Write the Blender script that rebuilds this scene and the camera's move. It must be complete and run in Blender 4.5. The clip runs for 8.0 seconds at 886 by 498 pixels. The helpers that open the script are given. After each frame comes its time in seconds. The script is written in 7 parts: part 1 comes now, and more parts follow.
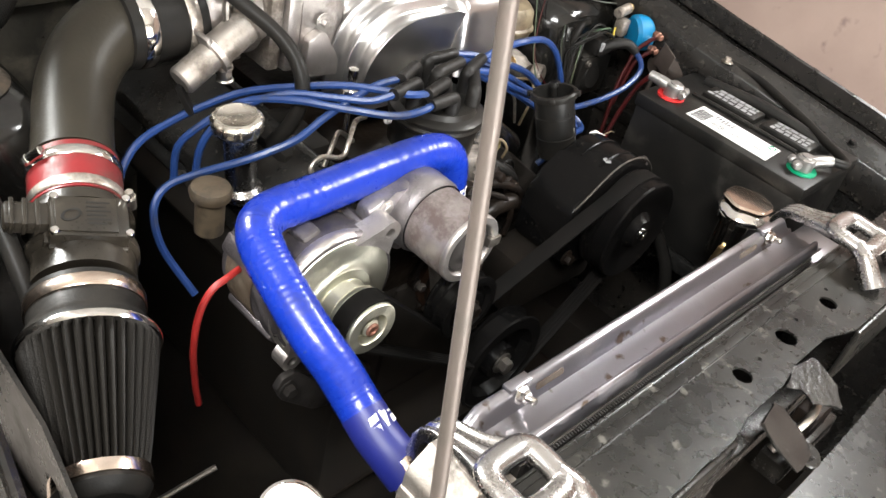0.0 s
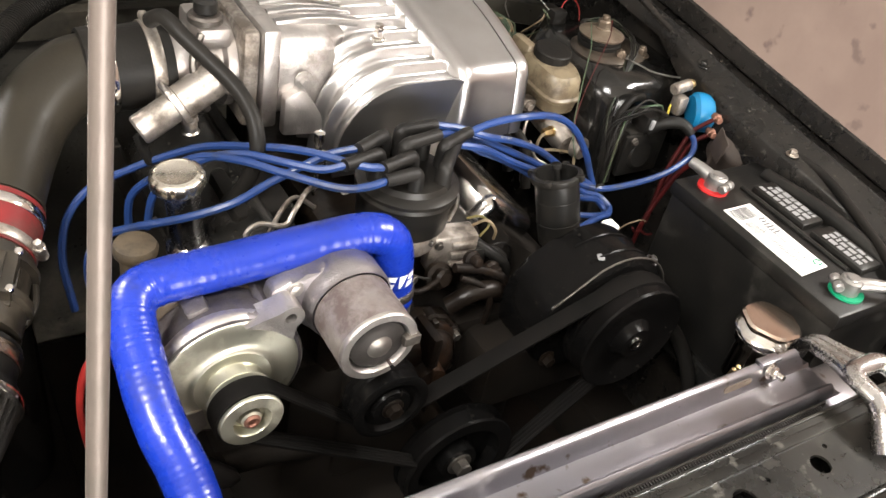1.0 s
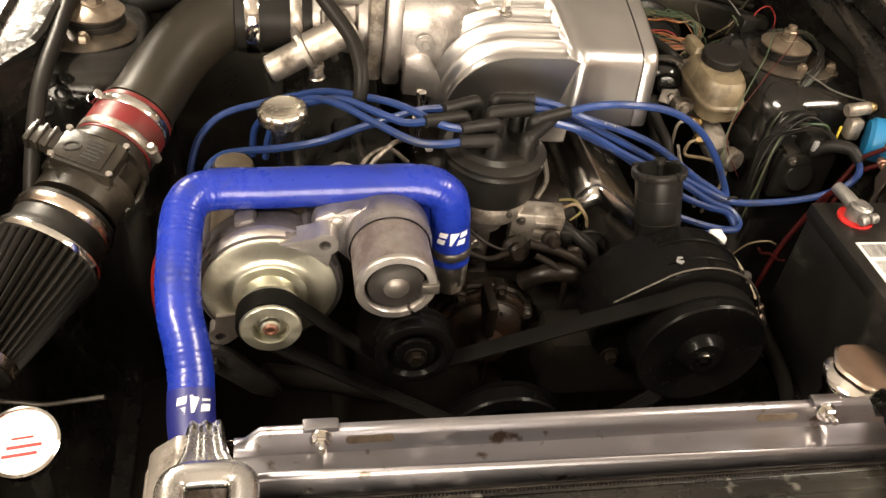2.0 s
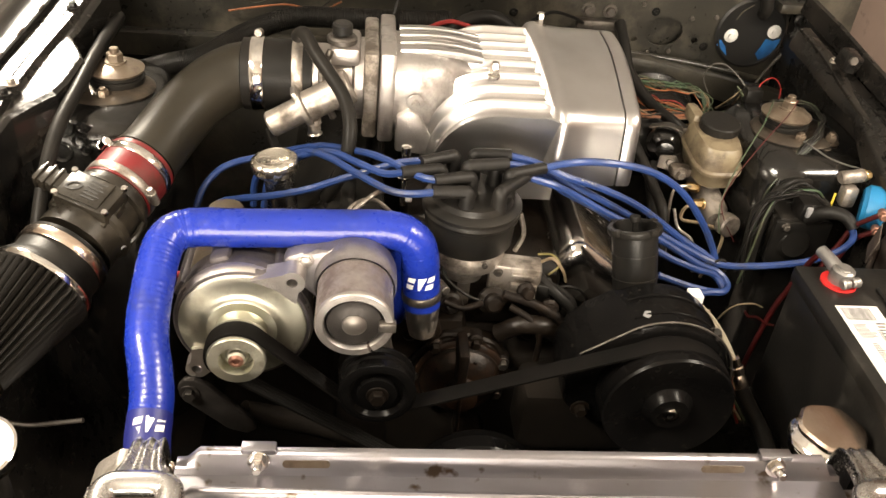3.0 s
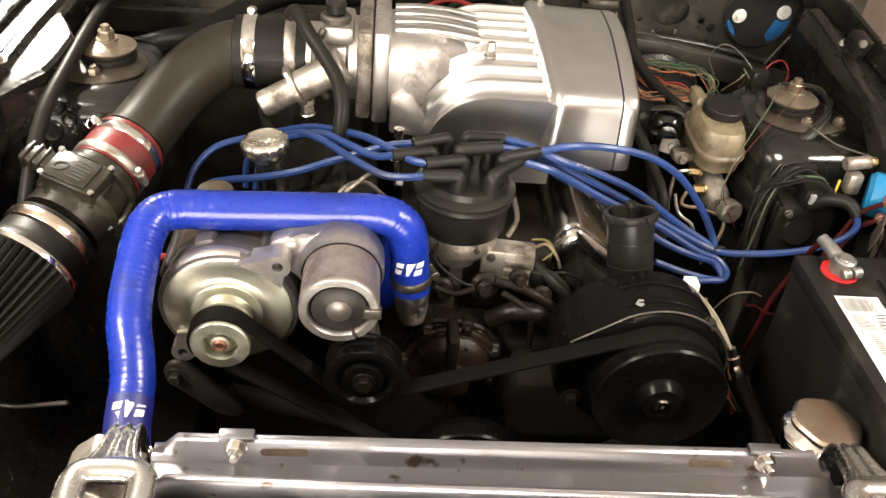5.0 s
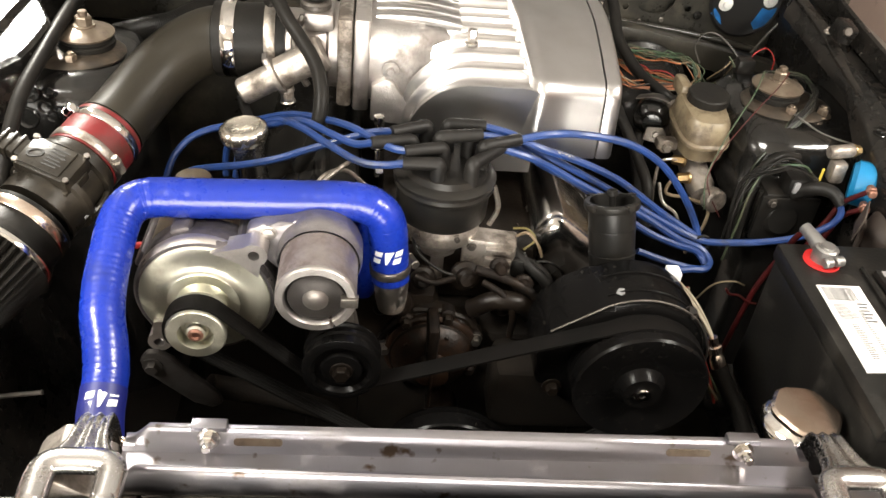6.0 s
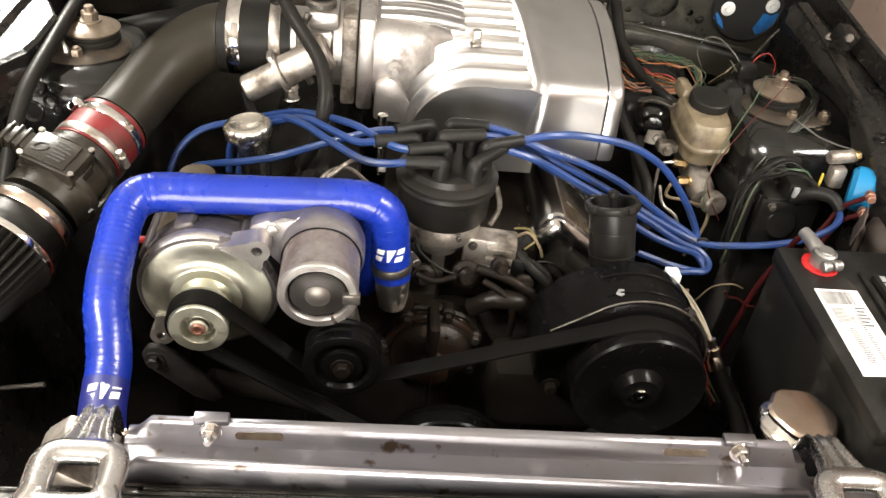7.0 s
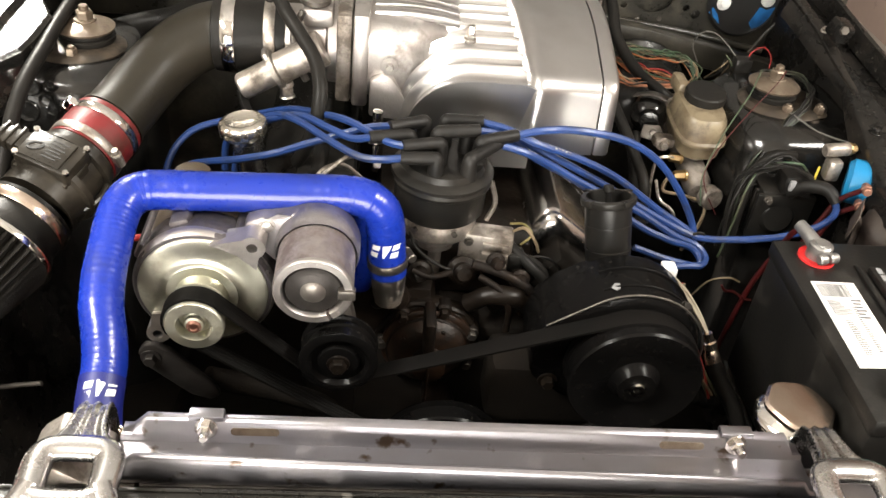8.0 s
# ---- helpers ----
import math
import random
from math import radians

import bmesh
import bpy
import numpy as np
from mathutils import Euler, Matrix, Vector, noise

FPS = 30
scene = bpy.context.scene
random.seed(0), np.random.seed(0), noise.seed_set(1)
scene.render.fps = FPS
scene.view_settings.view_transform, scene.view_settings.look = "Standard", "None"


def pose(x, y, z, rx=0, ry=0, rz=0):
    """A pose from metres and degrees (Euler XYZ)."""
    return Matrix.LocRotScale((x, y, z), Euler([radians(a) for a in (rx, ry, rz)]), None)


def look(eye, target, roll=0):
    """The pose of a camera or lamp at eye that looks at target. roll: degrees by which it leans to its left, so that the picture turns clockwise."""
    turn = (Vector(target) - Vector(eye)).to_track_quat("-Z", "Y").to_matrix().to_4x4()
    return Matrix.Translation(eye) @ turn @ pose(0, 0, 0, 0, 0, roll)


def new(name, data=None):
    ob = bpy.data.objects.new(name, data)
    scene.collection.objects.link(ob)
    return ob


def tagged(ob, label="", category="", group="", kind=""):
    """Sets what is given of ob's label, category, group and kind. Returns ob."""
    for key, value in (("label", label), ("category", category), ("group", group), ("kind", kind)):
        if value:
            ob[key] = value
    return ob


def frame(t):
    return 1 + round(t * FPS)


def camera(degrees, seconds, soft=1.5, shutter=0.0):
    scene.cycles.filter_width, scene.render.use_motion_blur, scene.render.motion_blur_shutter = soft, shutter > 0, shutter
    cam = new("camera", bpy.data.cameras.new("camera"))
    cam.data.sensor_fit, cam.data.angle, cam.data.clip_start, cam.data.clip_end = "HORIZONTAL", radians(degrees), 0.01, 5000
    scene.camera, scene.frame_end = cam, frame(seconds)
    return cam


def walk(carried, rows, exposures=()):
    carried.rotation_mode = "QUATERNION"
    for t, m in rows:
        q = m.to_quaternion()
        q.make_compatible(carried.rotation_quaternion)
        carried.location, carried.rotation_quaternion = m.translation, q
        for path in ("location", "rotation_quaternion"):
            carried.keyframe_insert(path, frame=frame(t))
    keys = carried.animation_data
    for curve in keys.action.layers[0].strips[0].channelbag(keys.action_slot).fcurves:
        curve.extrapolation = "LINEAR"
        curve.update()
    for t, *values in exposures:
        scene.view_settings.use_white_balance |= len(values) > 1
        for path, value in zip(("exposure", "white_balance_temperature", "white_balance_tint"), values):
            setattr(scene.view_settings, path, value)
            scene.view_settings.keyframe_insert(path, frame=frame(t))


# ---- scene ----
cam = camera(53.7, 8.0)
METRES = 0.8280
BASE = pose(-0.7908, -0.2789, 1.4895, -37.862, -11.513, -43.674)
ROWS = [
    (0.0, 0.0, 0.0, 0.0, -0.0, 0.0, -0.0),
    (0.5, 0.2115, 0.0104, -0.0036, 9.92, 0.82, -3.08),
    (1.0, 0.2976, 0.1412, 0.0963, 11.02, 1.53, -7.12),
    (1.5, 0.4691, 0.2344, 0.0968, 21.41, 0.34, -16.87),
    (2.0, 0.6072, 0.2314, 0.0861, 30.14, -1.3, -17.99),
    (3.5, 0.7708, 0.288, 0.1015, 36.59, 1.81, -22.35),
    (4.0, 0.778, 0.2934, 0.0997, 36.93, 1.65, -21.47),
    (4.5, 0.7765, 0.3042, 0.1037, 36.8, 1.12, -20.95),
    (6.0, 0.789, 0.3411, 0.1125, 36.26, 0.17, -20.72),
    (6.5, 0.7874, 0.3378, 0.1101, 36.15, 0.09, -21.3),
    (7.0, 0.7909, 0.332, 0.1081, 36.11, 0.26, -21.54),
    (7.5, 0.7975, 0.3341, 0.108, 35.88, 0.45, -21.18),
    (8.0, 0.7987, 0.3377, 0.1055, 36.2, 0.21, -21.07),
]
STOPS = [(0.0, 1.32, 6000, 8), (0.6, 1.5, 6200, 8), (1.1, 1.31, 6350, 10), (1.35, 1.12, 7000, 10), (1.6, 0.89, 7300, 11), (2.2, 1.07, 7600, 11), (3.3, 1.27, 7200, 10), (4.7, 1.27, 7000, 9), (5.8, 1.27, 6500, 8), (8.0, 1.28, 6450, 8)]
BETWEEN = [
    (0.2, look((-0.737, -0.357, 1.492), (0.415, 0.753, 0.291), 13.6)),
    (0.8, look((-0.573, -0.359, 1.529), (0.413, 0.864, 0.291), 11.8)),
    (1.3, look((-0.428, -0.381, 1.513), (0.390, 0.984, 0.302), 13.2)),
    (1.8, look((-0.289, -0.487, 1.518), (0.138, 1.004, 0.255), 10.9)),
    (2.2, look((-0.269, -0.511, 1.530), (0.064, 1.028, 0.297), 5.5)),
    (3.3, look((-0.159, -0.556, 1.530), (0.010, 1.078, 0.389), 7.3)),
]
keyed = [(t, BASE @ pose(METRES * x, METRES * y, METRES * z, 90 + pitch, roll, yaw)) for t, x, y, z, yaw, pitch, roll in ROWS]
walk(cam, sorted(keyed + BETWEEN, key=lambda row: row[0]), STOPS)

# ---- world and light ----
world = bpy.data.worlds.new("garage_dark")
world.use_nodes = True
scene.world = world
world.node_tree.nodes["Background"].inputs["Color"].default_value = (0.9, 0.82, 0.72, 1)
world.node_tree.nodes["Background"].inputs["Strength"].default_value = 0.025


def lamp(name, eye, target, size, size_y, watts, colour):
    data = bpy.data.lights.new(name, "AREA")
    data.shape, data.size, data.size_y = "RECTANGLE", size, size_y
    data.energy, data.color = watts, colour
    ob = new(name, data)
    ob.matrix_world = look(eye, target)
    return ob


# added lamps, none seen: left and right fill the bay
lamp("added_light_left", (-1.45, -0.60, 2.50), (-0.15, 0.45, 0.95), 0.9, 0.30, 34, (1.0, 0.95, 0.87))
lamp("added_light_right", (1.50, -0.40, 2.50), (0.25, 0.5, 0.95), 0.9, 0.30, 30, (1.0, 0.94, 0.86))
# added lamp, aimed to mirror as glare on the left ledge
lamp("added_glare_light", (-1.26, 1.90, 2.40), (-0.57, 0.56, 1.0), 0.48, 0.50, 95, (1.0, 0.95, 0.86))
# added broad front lamp, no source seen; brightens the forward faces
lamp("added_front_light", (-0.35, -3.92, 1.12), (-0.1, 0.4, 1.15), 3.00, 2.00, 110, (1.0, 0.95, 0.88))

# ---- materials ----


def material(name, colour, rough=0.5, metal=0.0, second=None, scale=18.0, mix=0.5, bump=0.0, grain=350.0, spots=None, spot_scale=120.0, coat=0.0, rough_var=0.12, vary=0.0, turned=0.0, spec=0.5, grime=None, grime_scale=20.0, grime_at=0.5):
    """A procedural surface: two colours in broad patches, fine grain in gloss and relief, sparse spots."""
    m = bpy.data.materials.new(name)
    m.use_nodes = True
    n, l = m.node_tree.nodes, m.node_tree.links
    b = n["Principled BSDF"]
    b.inputs["Metallic"].default_value = metal
    b.inputs["Coat Weight"].default_value = coat
    b.inputs["Specular IOR Level"].default_value = spec
    b.inputs["Coat Roughness"].default_value = 0.12
    tc = n.new("ShaderNodeTexCoord")
    big = n.new("ShaderNodeTexNoise")
    big.inputs["Scale"].default_value, big.inputs["Detail"].default_value = scale, 5
    l.new(tc.outputs["Object"], big.inputs["Vector"])
    ramp = n.new("ShaderNodeMapRange")
    ramp.inputs["From Min"].default_value, ramp.inputs["From Max"].default_value = 0.38, 0.68
    ramp.inputs["To Max"].default_value = mix
    l.new(big.outputs["Fac"], ramp.inputs["Value"])
    mixer = n.new("ShaderNodeMix")
    mixer.data_type = "RGBA"
    mixer.inputs["A"].default_value = (*colour, 1)
    mixer.inputs["B"].default_value = (*(second or [c * 0.7 for c in colour]), 1)
    l.new(ramp.outputs["Result"], mixer.inputs["Factor"])
    out = mixer.outputs["Result"]
    if spots:
        sn = n.new("ShaderNodeTexNoise")
        sn.inputs["Scale"].default_value, sn.inputs["Detail"].default_value = spot_scale, 3
        l.new(tc.outputs["Object"], sn.inputs["Vector"])
        sr = n.new("ShaderNodeMapRange")
        sr.inputs["From Min"].default_value, sr.inputs["From Max"].default_value = 0.64, 0.72
        l.new(sn.outputs["Fac"], sr.inputs["Value"])
        sm = n.new("ShaderNodeMix")
        sm.data_type = "RGBA"
        l.new(sr.outputs["Result"], sm.inputs["Factor"])
        l.new(out, sm.inputs["A"])
        sm.inputs["B"].default_value = (*spots, 1)
        out = sm.outputs["Result"]
    dirt = None
    if grime:
        gn, gr, gm = n.new("ShaderNodeTexNoise"), n.new("ShaderNodeMapRange"), n.new("ShaderNodeMix")
        gn.inputs["Scale"].default_value, gn.inputs["Detail"].default_value, gn.inputs["Roughness"].default_value = grime_scale, 9, 0.68
        l.new(tc.outputs["Object"], gn.inputs["Vector"])
        gr.inputs["From Min"].default_value, gr.inputs["From Max"].default_value, gr.inputs["To Max"].default_value = grime_at, grime_at + 0.16, 0.85
        l.new(gn.outputs["Fac"], gr.inputs["Value"])
        gm.data_type = "RGBA"
        l.new(gr.outputs["Result"], gm.inputs["Factor"])
        l.new(out, gm.inputs["A"])
        gm.inputs["B"].default_value = (*grime, 1)
        out, dirt = gm.outputs["Result"], gr.outputs["Result"]
        if metal:
            mm = n.new("ShaderNodeMath")
            mm.operation = "MULTIPLY_ADD"
            mm.inputs[1].default_value, mm.inputs[2].default_value = -0.7 * metal, metal
            l.new(dirt, mm.inputs[0])
            l.new(mm.outputs[0], b.inputs["Metallic"])
    if vary:
        info, hsv, vr = n.new("ShaderNodeObjectInfo"), n.new("ShaderNodeHueSaturation"), n.new("ShaderNodeMapRange")
        vr.inputs["To Min"].default_value, vr.inputs["To Max"].default_value = 1 - vary, 1 + vary
        l.new(info.outputs["Random"], vr.inputs["Value"])
        l.new(vr.outputs["Result"], hsv.inputs["Value"])
        l.new(out, hsv.inputs["Color"])
        out = hsv.outputs["Color"]
    l.new(out, b.inputs["Base Color"])
    fine = n.new("ShaderNodeTexNoise")
    fine.inputs["Scale"].default_value, fine.inputs["Detail"].default_value = grain, 4
    l.new(tc.outputs["Object"], fine.inputs["Vector"])
    rr = n.new("ShaderNodeMapRange")
    rr.inputs["To Min"].default_value, rr.inputs["To Max"].default_value = max(0.03, rough - rough_var), min(1, rough + rough_var)
    rm = n.new("ShaderNodeMath")
    rm.operation = "MULTIPLY_ADD"
    rm.inputs[1].default_value, rm.inputs[2].default_value = 0.5, 0.0
    l.new(fine.outputs["Fac"], rm.inputs[0])
    add = n.new("ShaderNodeMath")
    add.operation = "MULTIPLY_ADD"
    add.inputs[1].default_value = 0.5
    l.new(big.outputs["Fac"], add.inputs[0])
    l.new(rm.outputs[0], add.inputs[2])
    l.new(add.outputs[0], rr.inputs["Value"])
    gloss = rr.outputs["Result"]
    if dirt:
        rg = n.new("ShaderNodeMath")
        rg.operation = "MULTIPLY_ADD"
        rg.inputs[1].default_value = 0.25
        l.new(dirt, rg.inputs[0])
        l.new(gloss, rg.inputs[2])
        gloss = rg.outputs[0]
    l.new(gloss, b.inputs["Roughness"])
    if turned:
        tg = n.new("ShaderNodeTangent")
        tg.direction_type, tg.axis = "RADIAL", "Y"
        b.inputs["Anisotropic"].default_value = turned
        l.new(tg.outputs["Tangent"], b.inputs["Tangent"])
    if bump:
        bp = n.new("ShaderNodeBump")
        bp.inputs["Strength"].default_value, bp.inputs["Distance"].default_value = bump, 0.002
        l.new(fine.outputs["Fac"], bp.inputs["Height"])
        l.new(bp.outputs["Normal"], b.inputs["Normal"])
    return m


BLUE_HOSE = material("blue_silicone", (0.0062, 0.023, 0.255), 0.29, 0, (0.0055, 0.019, 0.18), 7, 0.8, 0.12, 120, spec=0.40, coat=0.15, grime=(0.006, 0.010, 0.065), grime_scale=11, grime_at=0.53)
DARK_BAND = material("dark_blue_band", (0.008, 0.012, 0.13), 0.45)
WHITE_INK = material("white_ink", (0.8, 0.8, 0.8), 0.5, 0, (0.65, 0.65, 0.66))
ALU = material("cast_aluminium", (0.52, 0.495, 0.475), 0.40, 0.95, (0.34, 0.30, 0.28), 26, 0.8, 0.30, 420, grime=(0.10, 0.08, 0.066), grime_scale=17, grime_at=0.54, rough_var=0.06)
ALU_POL = material("polished_aluminium", (0.60, 0.59, 0.585), 0.30, 1.0, (0.48, 0.46, 0.45), 14, 0.6, 0.0, 60, rough_var=0.06, grime=(0.62, 0.61, 0.60), grime_scale=150, grime_at=0.68)
ALU_DIRTY = material("stained_aluminium", (0.40, 0.365, 0.33), 0.42, 0.85, (0.23, 0.185, 0.145), 20, 0.8, 0.15, 380, grime=(0.035, 0.025, 0.017), grime_scale=22, grime_at=0.45)
RAD_ALU = material("radiator_aluminium", (0.31, 0.305, 0.335), 0.33, 1.0, (0.235, 0.215, 0.215), 6, 0.8, 0.05, 500, spots=(0.10, 0.07, 0.05), spot_scale=42, rough_var=0.10, grime=(0.16, 0.135, 0.12), grime_scale=7, grime_at=0.56)
CHROME = material("chrome", (0.80, 0.78, 0.75), 0.12, 1.0, (0.62, 0.57, 0.52), 25, 0.5, 0.0, 400, rough_var=0.07)
DARK_CHROME = material("smoky_chrome", (0.50, 0.48, 0.46), 0.20, 1.0, (0.36, 0.32, 0.28), 25, 0.6, 0.0, 400, rough_var=0.08, grime=(0.10, 0.08, 0.06), grime_scale=26, grime_at=0.60)
BELT_RUBBER = material("worn_belt_rubber", (0.0042, 0.004, 0.0037), 0.55, 0, (0.007, 0.006, 0.0055), 25, 0.7, 0.15, 300, spec=0.05)
CHROME_WARM = material("hazy_chrome", (0.76, 0.65, 0.56), 0.20, 1.0, (0.55, 0.40, 0.30), 28, 0.7, 0.03, 400)
ZINC = material("yellow_zinc", (0.60, 0.59, 0.49), 0.34, 0.9, (0.48, 0.47, 0.39), 14, 0.7, 0.0, 500, turned=0.8, grime=(0.20, 0.175, 0.125), grime_scale=15, grime_at=0.52)
BRASS = material("tarnished_brass", (0.50, 0.36, 0.18), 0.40, 1.0, (0.32, 0.22, 0.12), 40, 0.7, 0.1)
COPPER = material("copper_nut", (0.28, 0.14, 0.10), 0.42, 0.7)
RUBBER = material("black_rubber", (0.0095, 0.009, 0.0083), 0.42, 0, (0.017, 0.015, 0.0128), 20, 0.7, 0.15, 300, spec=0.12)
RUBBER_GREY = material("dusty_boot_rubber", (0.0065, 0.006, 0.0056), 0.5, 0, (0.013, 0.0115, 0.010), 40, 0.8, 0.2, 300, spec=0.25)
PLASTIC = material("black_plastic", (0.009, 0.0087, 0.0082), 0.32, 0, (0.018, 0.0158, 0.0132), 22, 0.7, 0.10, 300, spec=0.24, grime=(0.020, 0.017, 0.0135), grime_scale=20, grime_at=0.56)
TUBE_PLASTIC = material("dusty_intake_plastic", (0.015, 0.013, 0.0095), 0.40, 0, (0.026, 0.022, 0.0155), 9, 0.7, 0.12, 240, spec=0.22)
BLACK_PAINT = material("black_bay_paint", (0.0095, 0.0093, 0.0088), 0.24, 0, (0.020, 0.0172, 0.0143), 13, 0.7, 0.15, 130, spots=(0.045, 0.040, 0.032), spot_scale=190, rough_var=0.14, spec=0.35)
BLACK_GLOSS = material("gloss_black_paint", (0.006, 0.0059, 0.0056), 0.15, 0, (0.012, 0.0105, 0.009), 12, 0.6, 0.10, 110, coat=0.25, spec=0.4, grime=(0.022, 0.019, 0.0155), grime_scale=12, grime_at=0.57)
LEDGE_GLOSS = material("dusty_gloss_ledge_paint", (0.007, 0.0066, 0.0062), 0.17, 0, (0.014, 0.012, 0.010), 14, 0.8, 0.30, 90, rough_var=0.14, spec=0.5, coat=0.2, grime=(0.026, 0.0225, 0.018), grime_scale=26, grime_at=0.48)
DUSTY_PLASTIC = material("dust_filmed_black_plastic", (0.013, 0.011, 0.0085), 0.30, 0, (0.026, 0.0215, 0.016), 16, 0.8, 0.12, 260, spec=0.32, grime=(0.048, 0.039, 0.028), grime_scale=18, grime_at=0.52)
CROSS_PAINT = material("chipped_black_paint", (0.0075, 0.0072, 0.0065), 0.28, 0, (0.020, 0.0185, 0.0155), 9, 0.9, 0.14, 70, spots=(0.09, 0.085, 0.075), spot_scale=48, spec=0.35, grime=(0.05, 0.045, 0.037), grime_scale=14, grime_at=0.57)
FENDER_PAINT = material("dusty_fender_paint", (0.006, 0.0056, 0.0052), 0.28, 0, (0.013, 0.0112, 0.0095), 10, 0.9, 0.12, 60, rough_var=0.16, spec=0.32, spots=(0.05, 0.045, 0.038), spot_scale=150, grime=(0.032, 0.027, 0.022), grime_scale=9, grime_at=0.56)
CASE_GREY = material("dull_cast_case", (0.155, 0.14, 0.147), 0.40, 0.8, (0.08, 0.07, 0.072), 22, 0.9, 0.25, 380, grime=(0.035, 0.030, 0.027), grime_scale=18, grime_at=0.47)
ALU_DULL = material("dull_cast_aluminium", (0.33, 0.31, 0.32), 0.40, 0.9, (0.19, 0.17, 0.17), 24, 0.9, 0.30, 420, grime=(0.06, 0.05, 0.045), grime_scale=17, grime_at=0.48)
TURNED_ALU = material("turned_aluminium", (0.44, 0.40, 0.39), 0.44, 0.9, (0.27, 0.225, 0.21), 30, 0.8, 0.15, 260, turned=0.4, grime=(0.08, 0.052, 0.045), grime_scale=24, grime_at=0.45)
CAMBER = material("rusty_dark_plate", (0.045, 0.036, 0.028), 0.34, 0.4, (0.085, 0.064, 0.046), 30, 0.9, 0.25, 160, grime=(0.012, 0.010, 0.008), grime_scale=24, grime_at=0.48)
LATCH = material("worn_latch_paint", (0.012, 0.0115, 0.011), 0.22, 0, (0.03, 0.028, 0.025), 40, 0.9, 0.4, 150, coat=0.2, grime=(0.09, 0.082, 0.07), grime_scale=30, grime_at=0.57)
# matt near-black brown for block, heads, pan, rails and low brackets
DARK_MATT = material("dark_matt_underbody", (0.011, 0.0096, 0.0083), 0.65, 0, (0.016, 0.013, 0.0105), 20, 0.8, 0.3, spec=0.05)
PUMP_PAINT = material("satin_pump_paint", (0.0035, 0.0034, 0.0034), 0.22, 0, (0.006, 0.0053, 0.005), 13, 0.7, 0.10, 130, spots=(0.013, 0.0115, 0.0095), spot_scale=160, rough_var=0.12, spec=0.07)
BRACKET_ALU = material("satin_forged_aluminium", (0.50, 0.49, 0.485), 0.26, 1.0, (0.36, 0.33, 0.30), 30, 0.6, 0.05, 400, rough_var=0.12)
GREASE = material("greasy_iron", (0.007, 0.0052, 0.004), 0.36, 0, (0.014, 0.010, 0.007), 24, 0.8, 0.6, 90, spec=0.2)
PIVOT = material("tan_stained_steel", (0.19, 0.175, 0.16), 0.42, 0.8, (0.12, 0.10, 0.09), 50, 0.8, 0.1)
RUST_CAST = material("brown_stained_casting", (0.016, 0.011, 0.008), 0.40, 0.3, (0.010, 0.0068, 0.005), 28, 0.9, 0.5, 140, spec=0.15, grime=(0.004, 0.003, 0.0025), grime_scale=34, grime_at=0.42)
PUMP_BROWN = material("copper_brown_casting", (0.030, 0.016, 0.0095), 0.32, 0.25, (0.011, 0.0065, 0.004), 26, 0.9, 0.4, 150, spec=0.3, grime=(0.006, 0.0045, 0.0035), grime_scale=26, grime_at=0.46)
RUST_PLATE = material("rusty_strut_plate", (0.17, 0.135, 0.10), 0.38, 0.5, (0.09, 0.062, 0.042), 40, 0.8, 0.2, 200, grime=(0.04, 0.024, 0.016), grime_scale=30, grime_at=0.50)
PLATE_NUT = material("tan_stained_nut", (0.21, 0.17, 0.13), 0.38, 0.8, (0.15, 0.11, 0.08), 60, 0.8, 0.15, 220, grime=(0.05, 0.036, 0.026), grime_scale=60, grime_at=0.55)
TAN_CAP = material("dull_tan_cap", (0.085, 0.065, 0.042), 0.5, 0.2, (0.045, 0.032, 0.02), 40, 0.9, 0.2, 200, grime=(0.02, 0.015, 0.011), grime_scale=30, grime_at=0.48)
BROWN_DUST = material("brown_dusty_steel", (0.055, 0.041, 0.033), 0.6, 0, (0.028, 0.021, 0.018), 30, 0.8, 0.2)
RED_SIL = material("red_silicone", (0.145, 0.012, 0.013), 0.42, 0, (0.085, 0.008, 0.008), 14, 0.7, 0.1, 220, spec=0.35, grime=(0.065, 0.022, 0.016), grime_scale=18, grime_at=0.48)
# red darkened for cables in shade: the shade is in the colour
SHADE_DARK_RED = material("shade_dark_red", (0.05, 0.004, 0.004), 0.5, 0, (0.025, 0.003, 0.003), 40, 0.8, spec=0.3)
NYLON_WHITE = material("dirty_white_plastic", (0.42, 0.40, 0.38), 0.45, 0, (0.22, 0.20, 0.18), 60, 0.9)
FIREWALL = material("dusty_firewall_paint", (0.017, 0.0162, 0.0138), 0.30, 0, (0.036, 0.0325, 0.0255), 10, 0.9, 0.3, 120, spec=0.4, grime=(0.085, 0.074, 0.056), grime_scale=8, grime_at=0.50)
RED_WIRE = material("red_wire", (0.26, 0.015, 0.013), 0.45, 0, (0.16, 0.010, 0.008), 40, 0.7)
BLUE_WIRE = material("blue_plug_wire", (0.014, 0.038, 0.145), 0.38, 0, (0.012, 0.030, 0.105), 30, 0.8, 0.05, grime=(0.03, 0.033, 0.05), grime_scale=30, grime_at=0.56)
GREEN_WIRE = material("green_wire", (0.03, 0.06, 0.03), 0.5, 0, (0.06, 0.05, 0.03), 40, 0.8)
OLIVE_WIRE = material("faded_green_wire", (0.018, 0.026, 0.014), 0.5, 0, (0.04, 0.034, 0.022), 40, 0.8)
GREY_WIRE = material("pale_grey_wire", (0.085, 0.08, 0.072), 0.45, 0, (0.04, 0.036, 0.032), 40, 0.8)
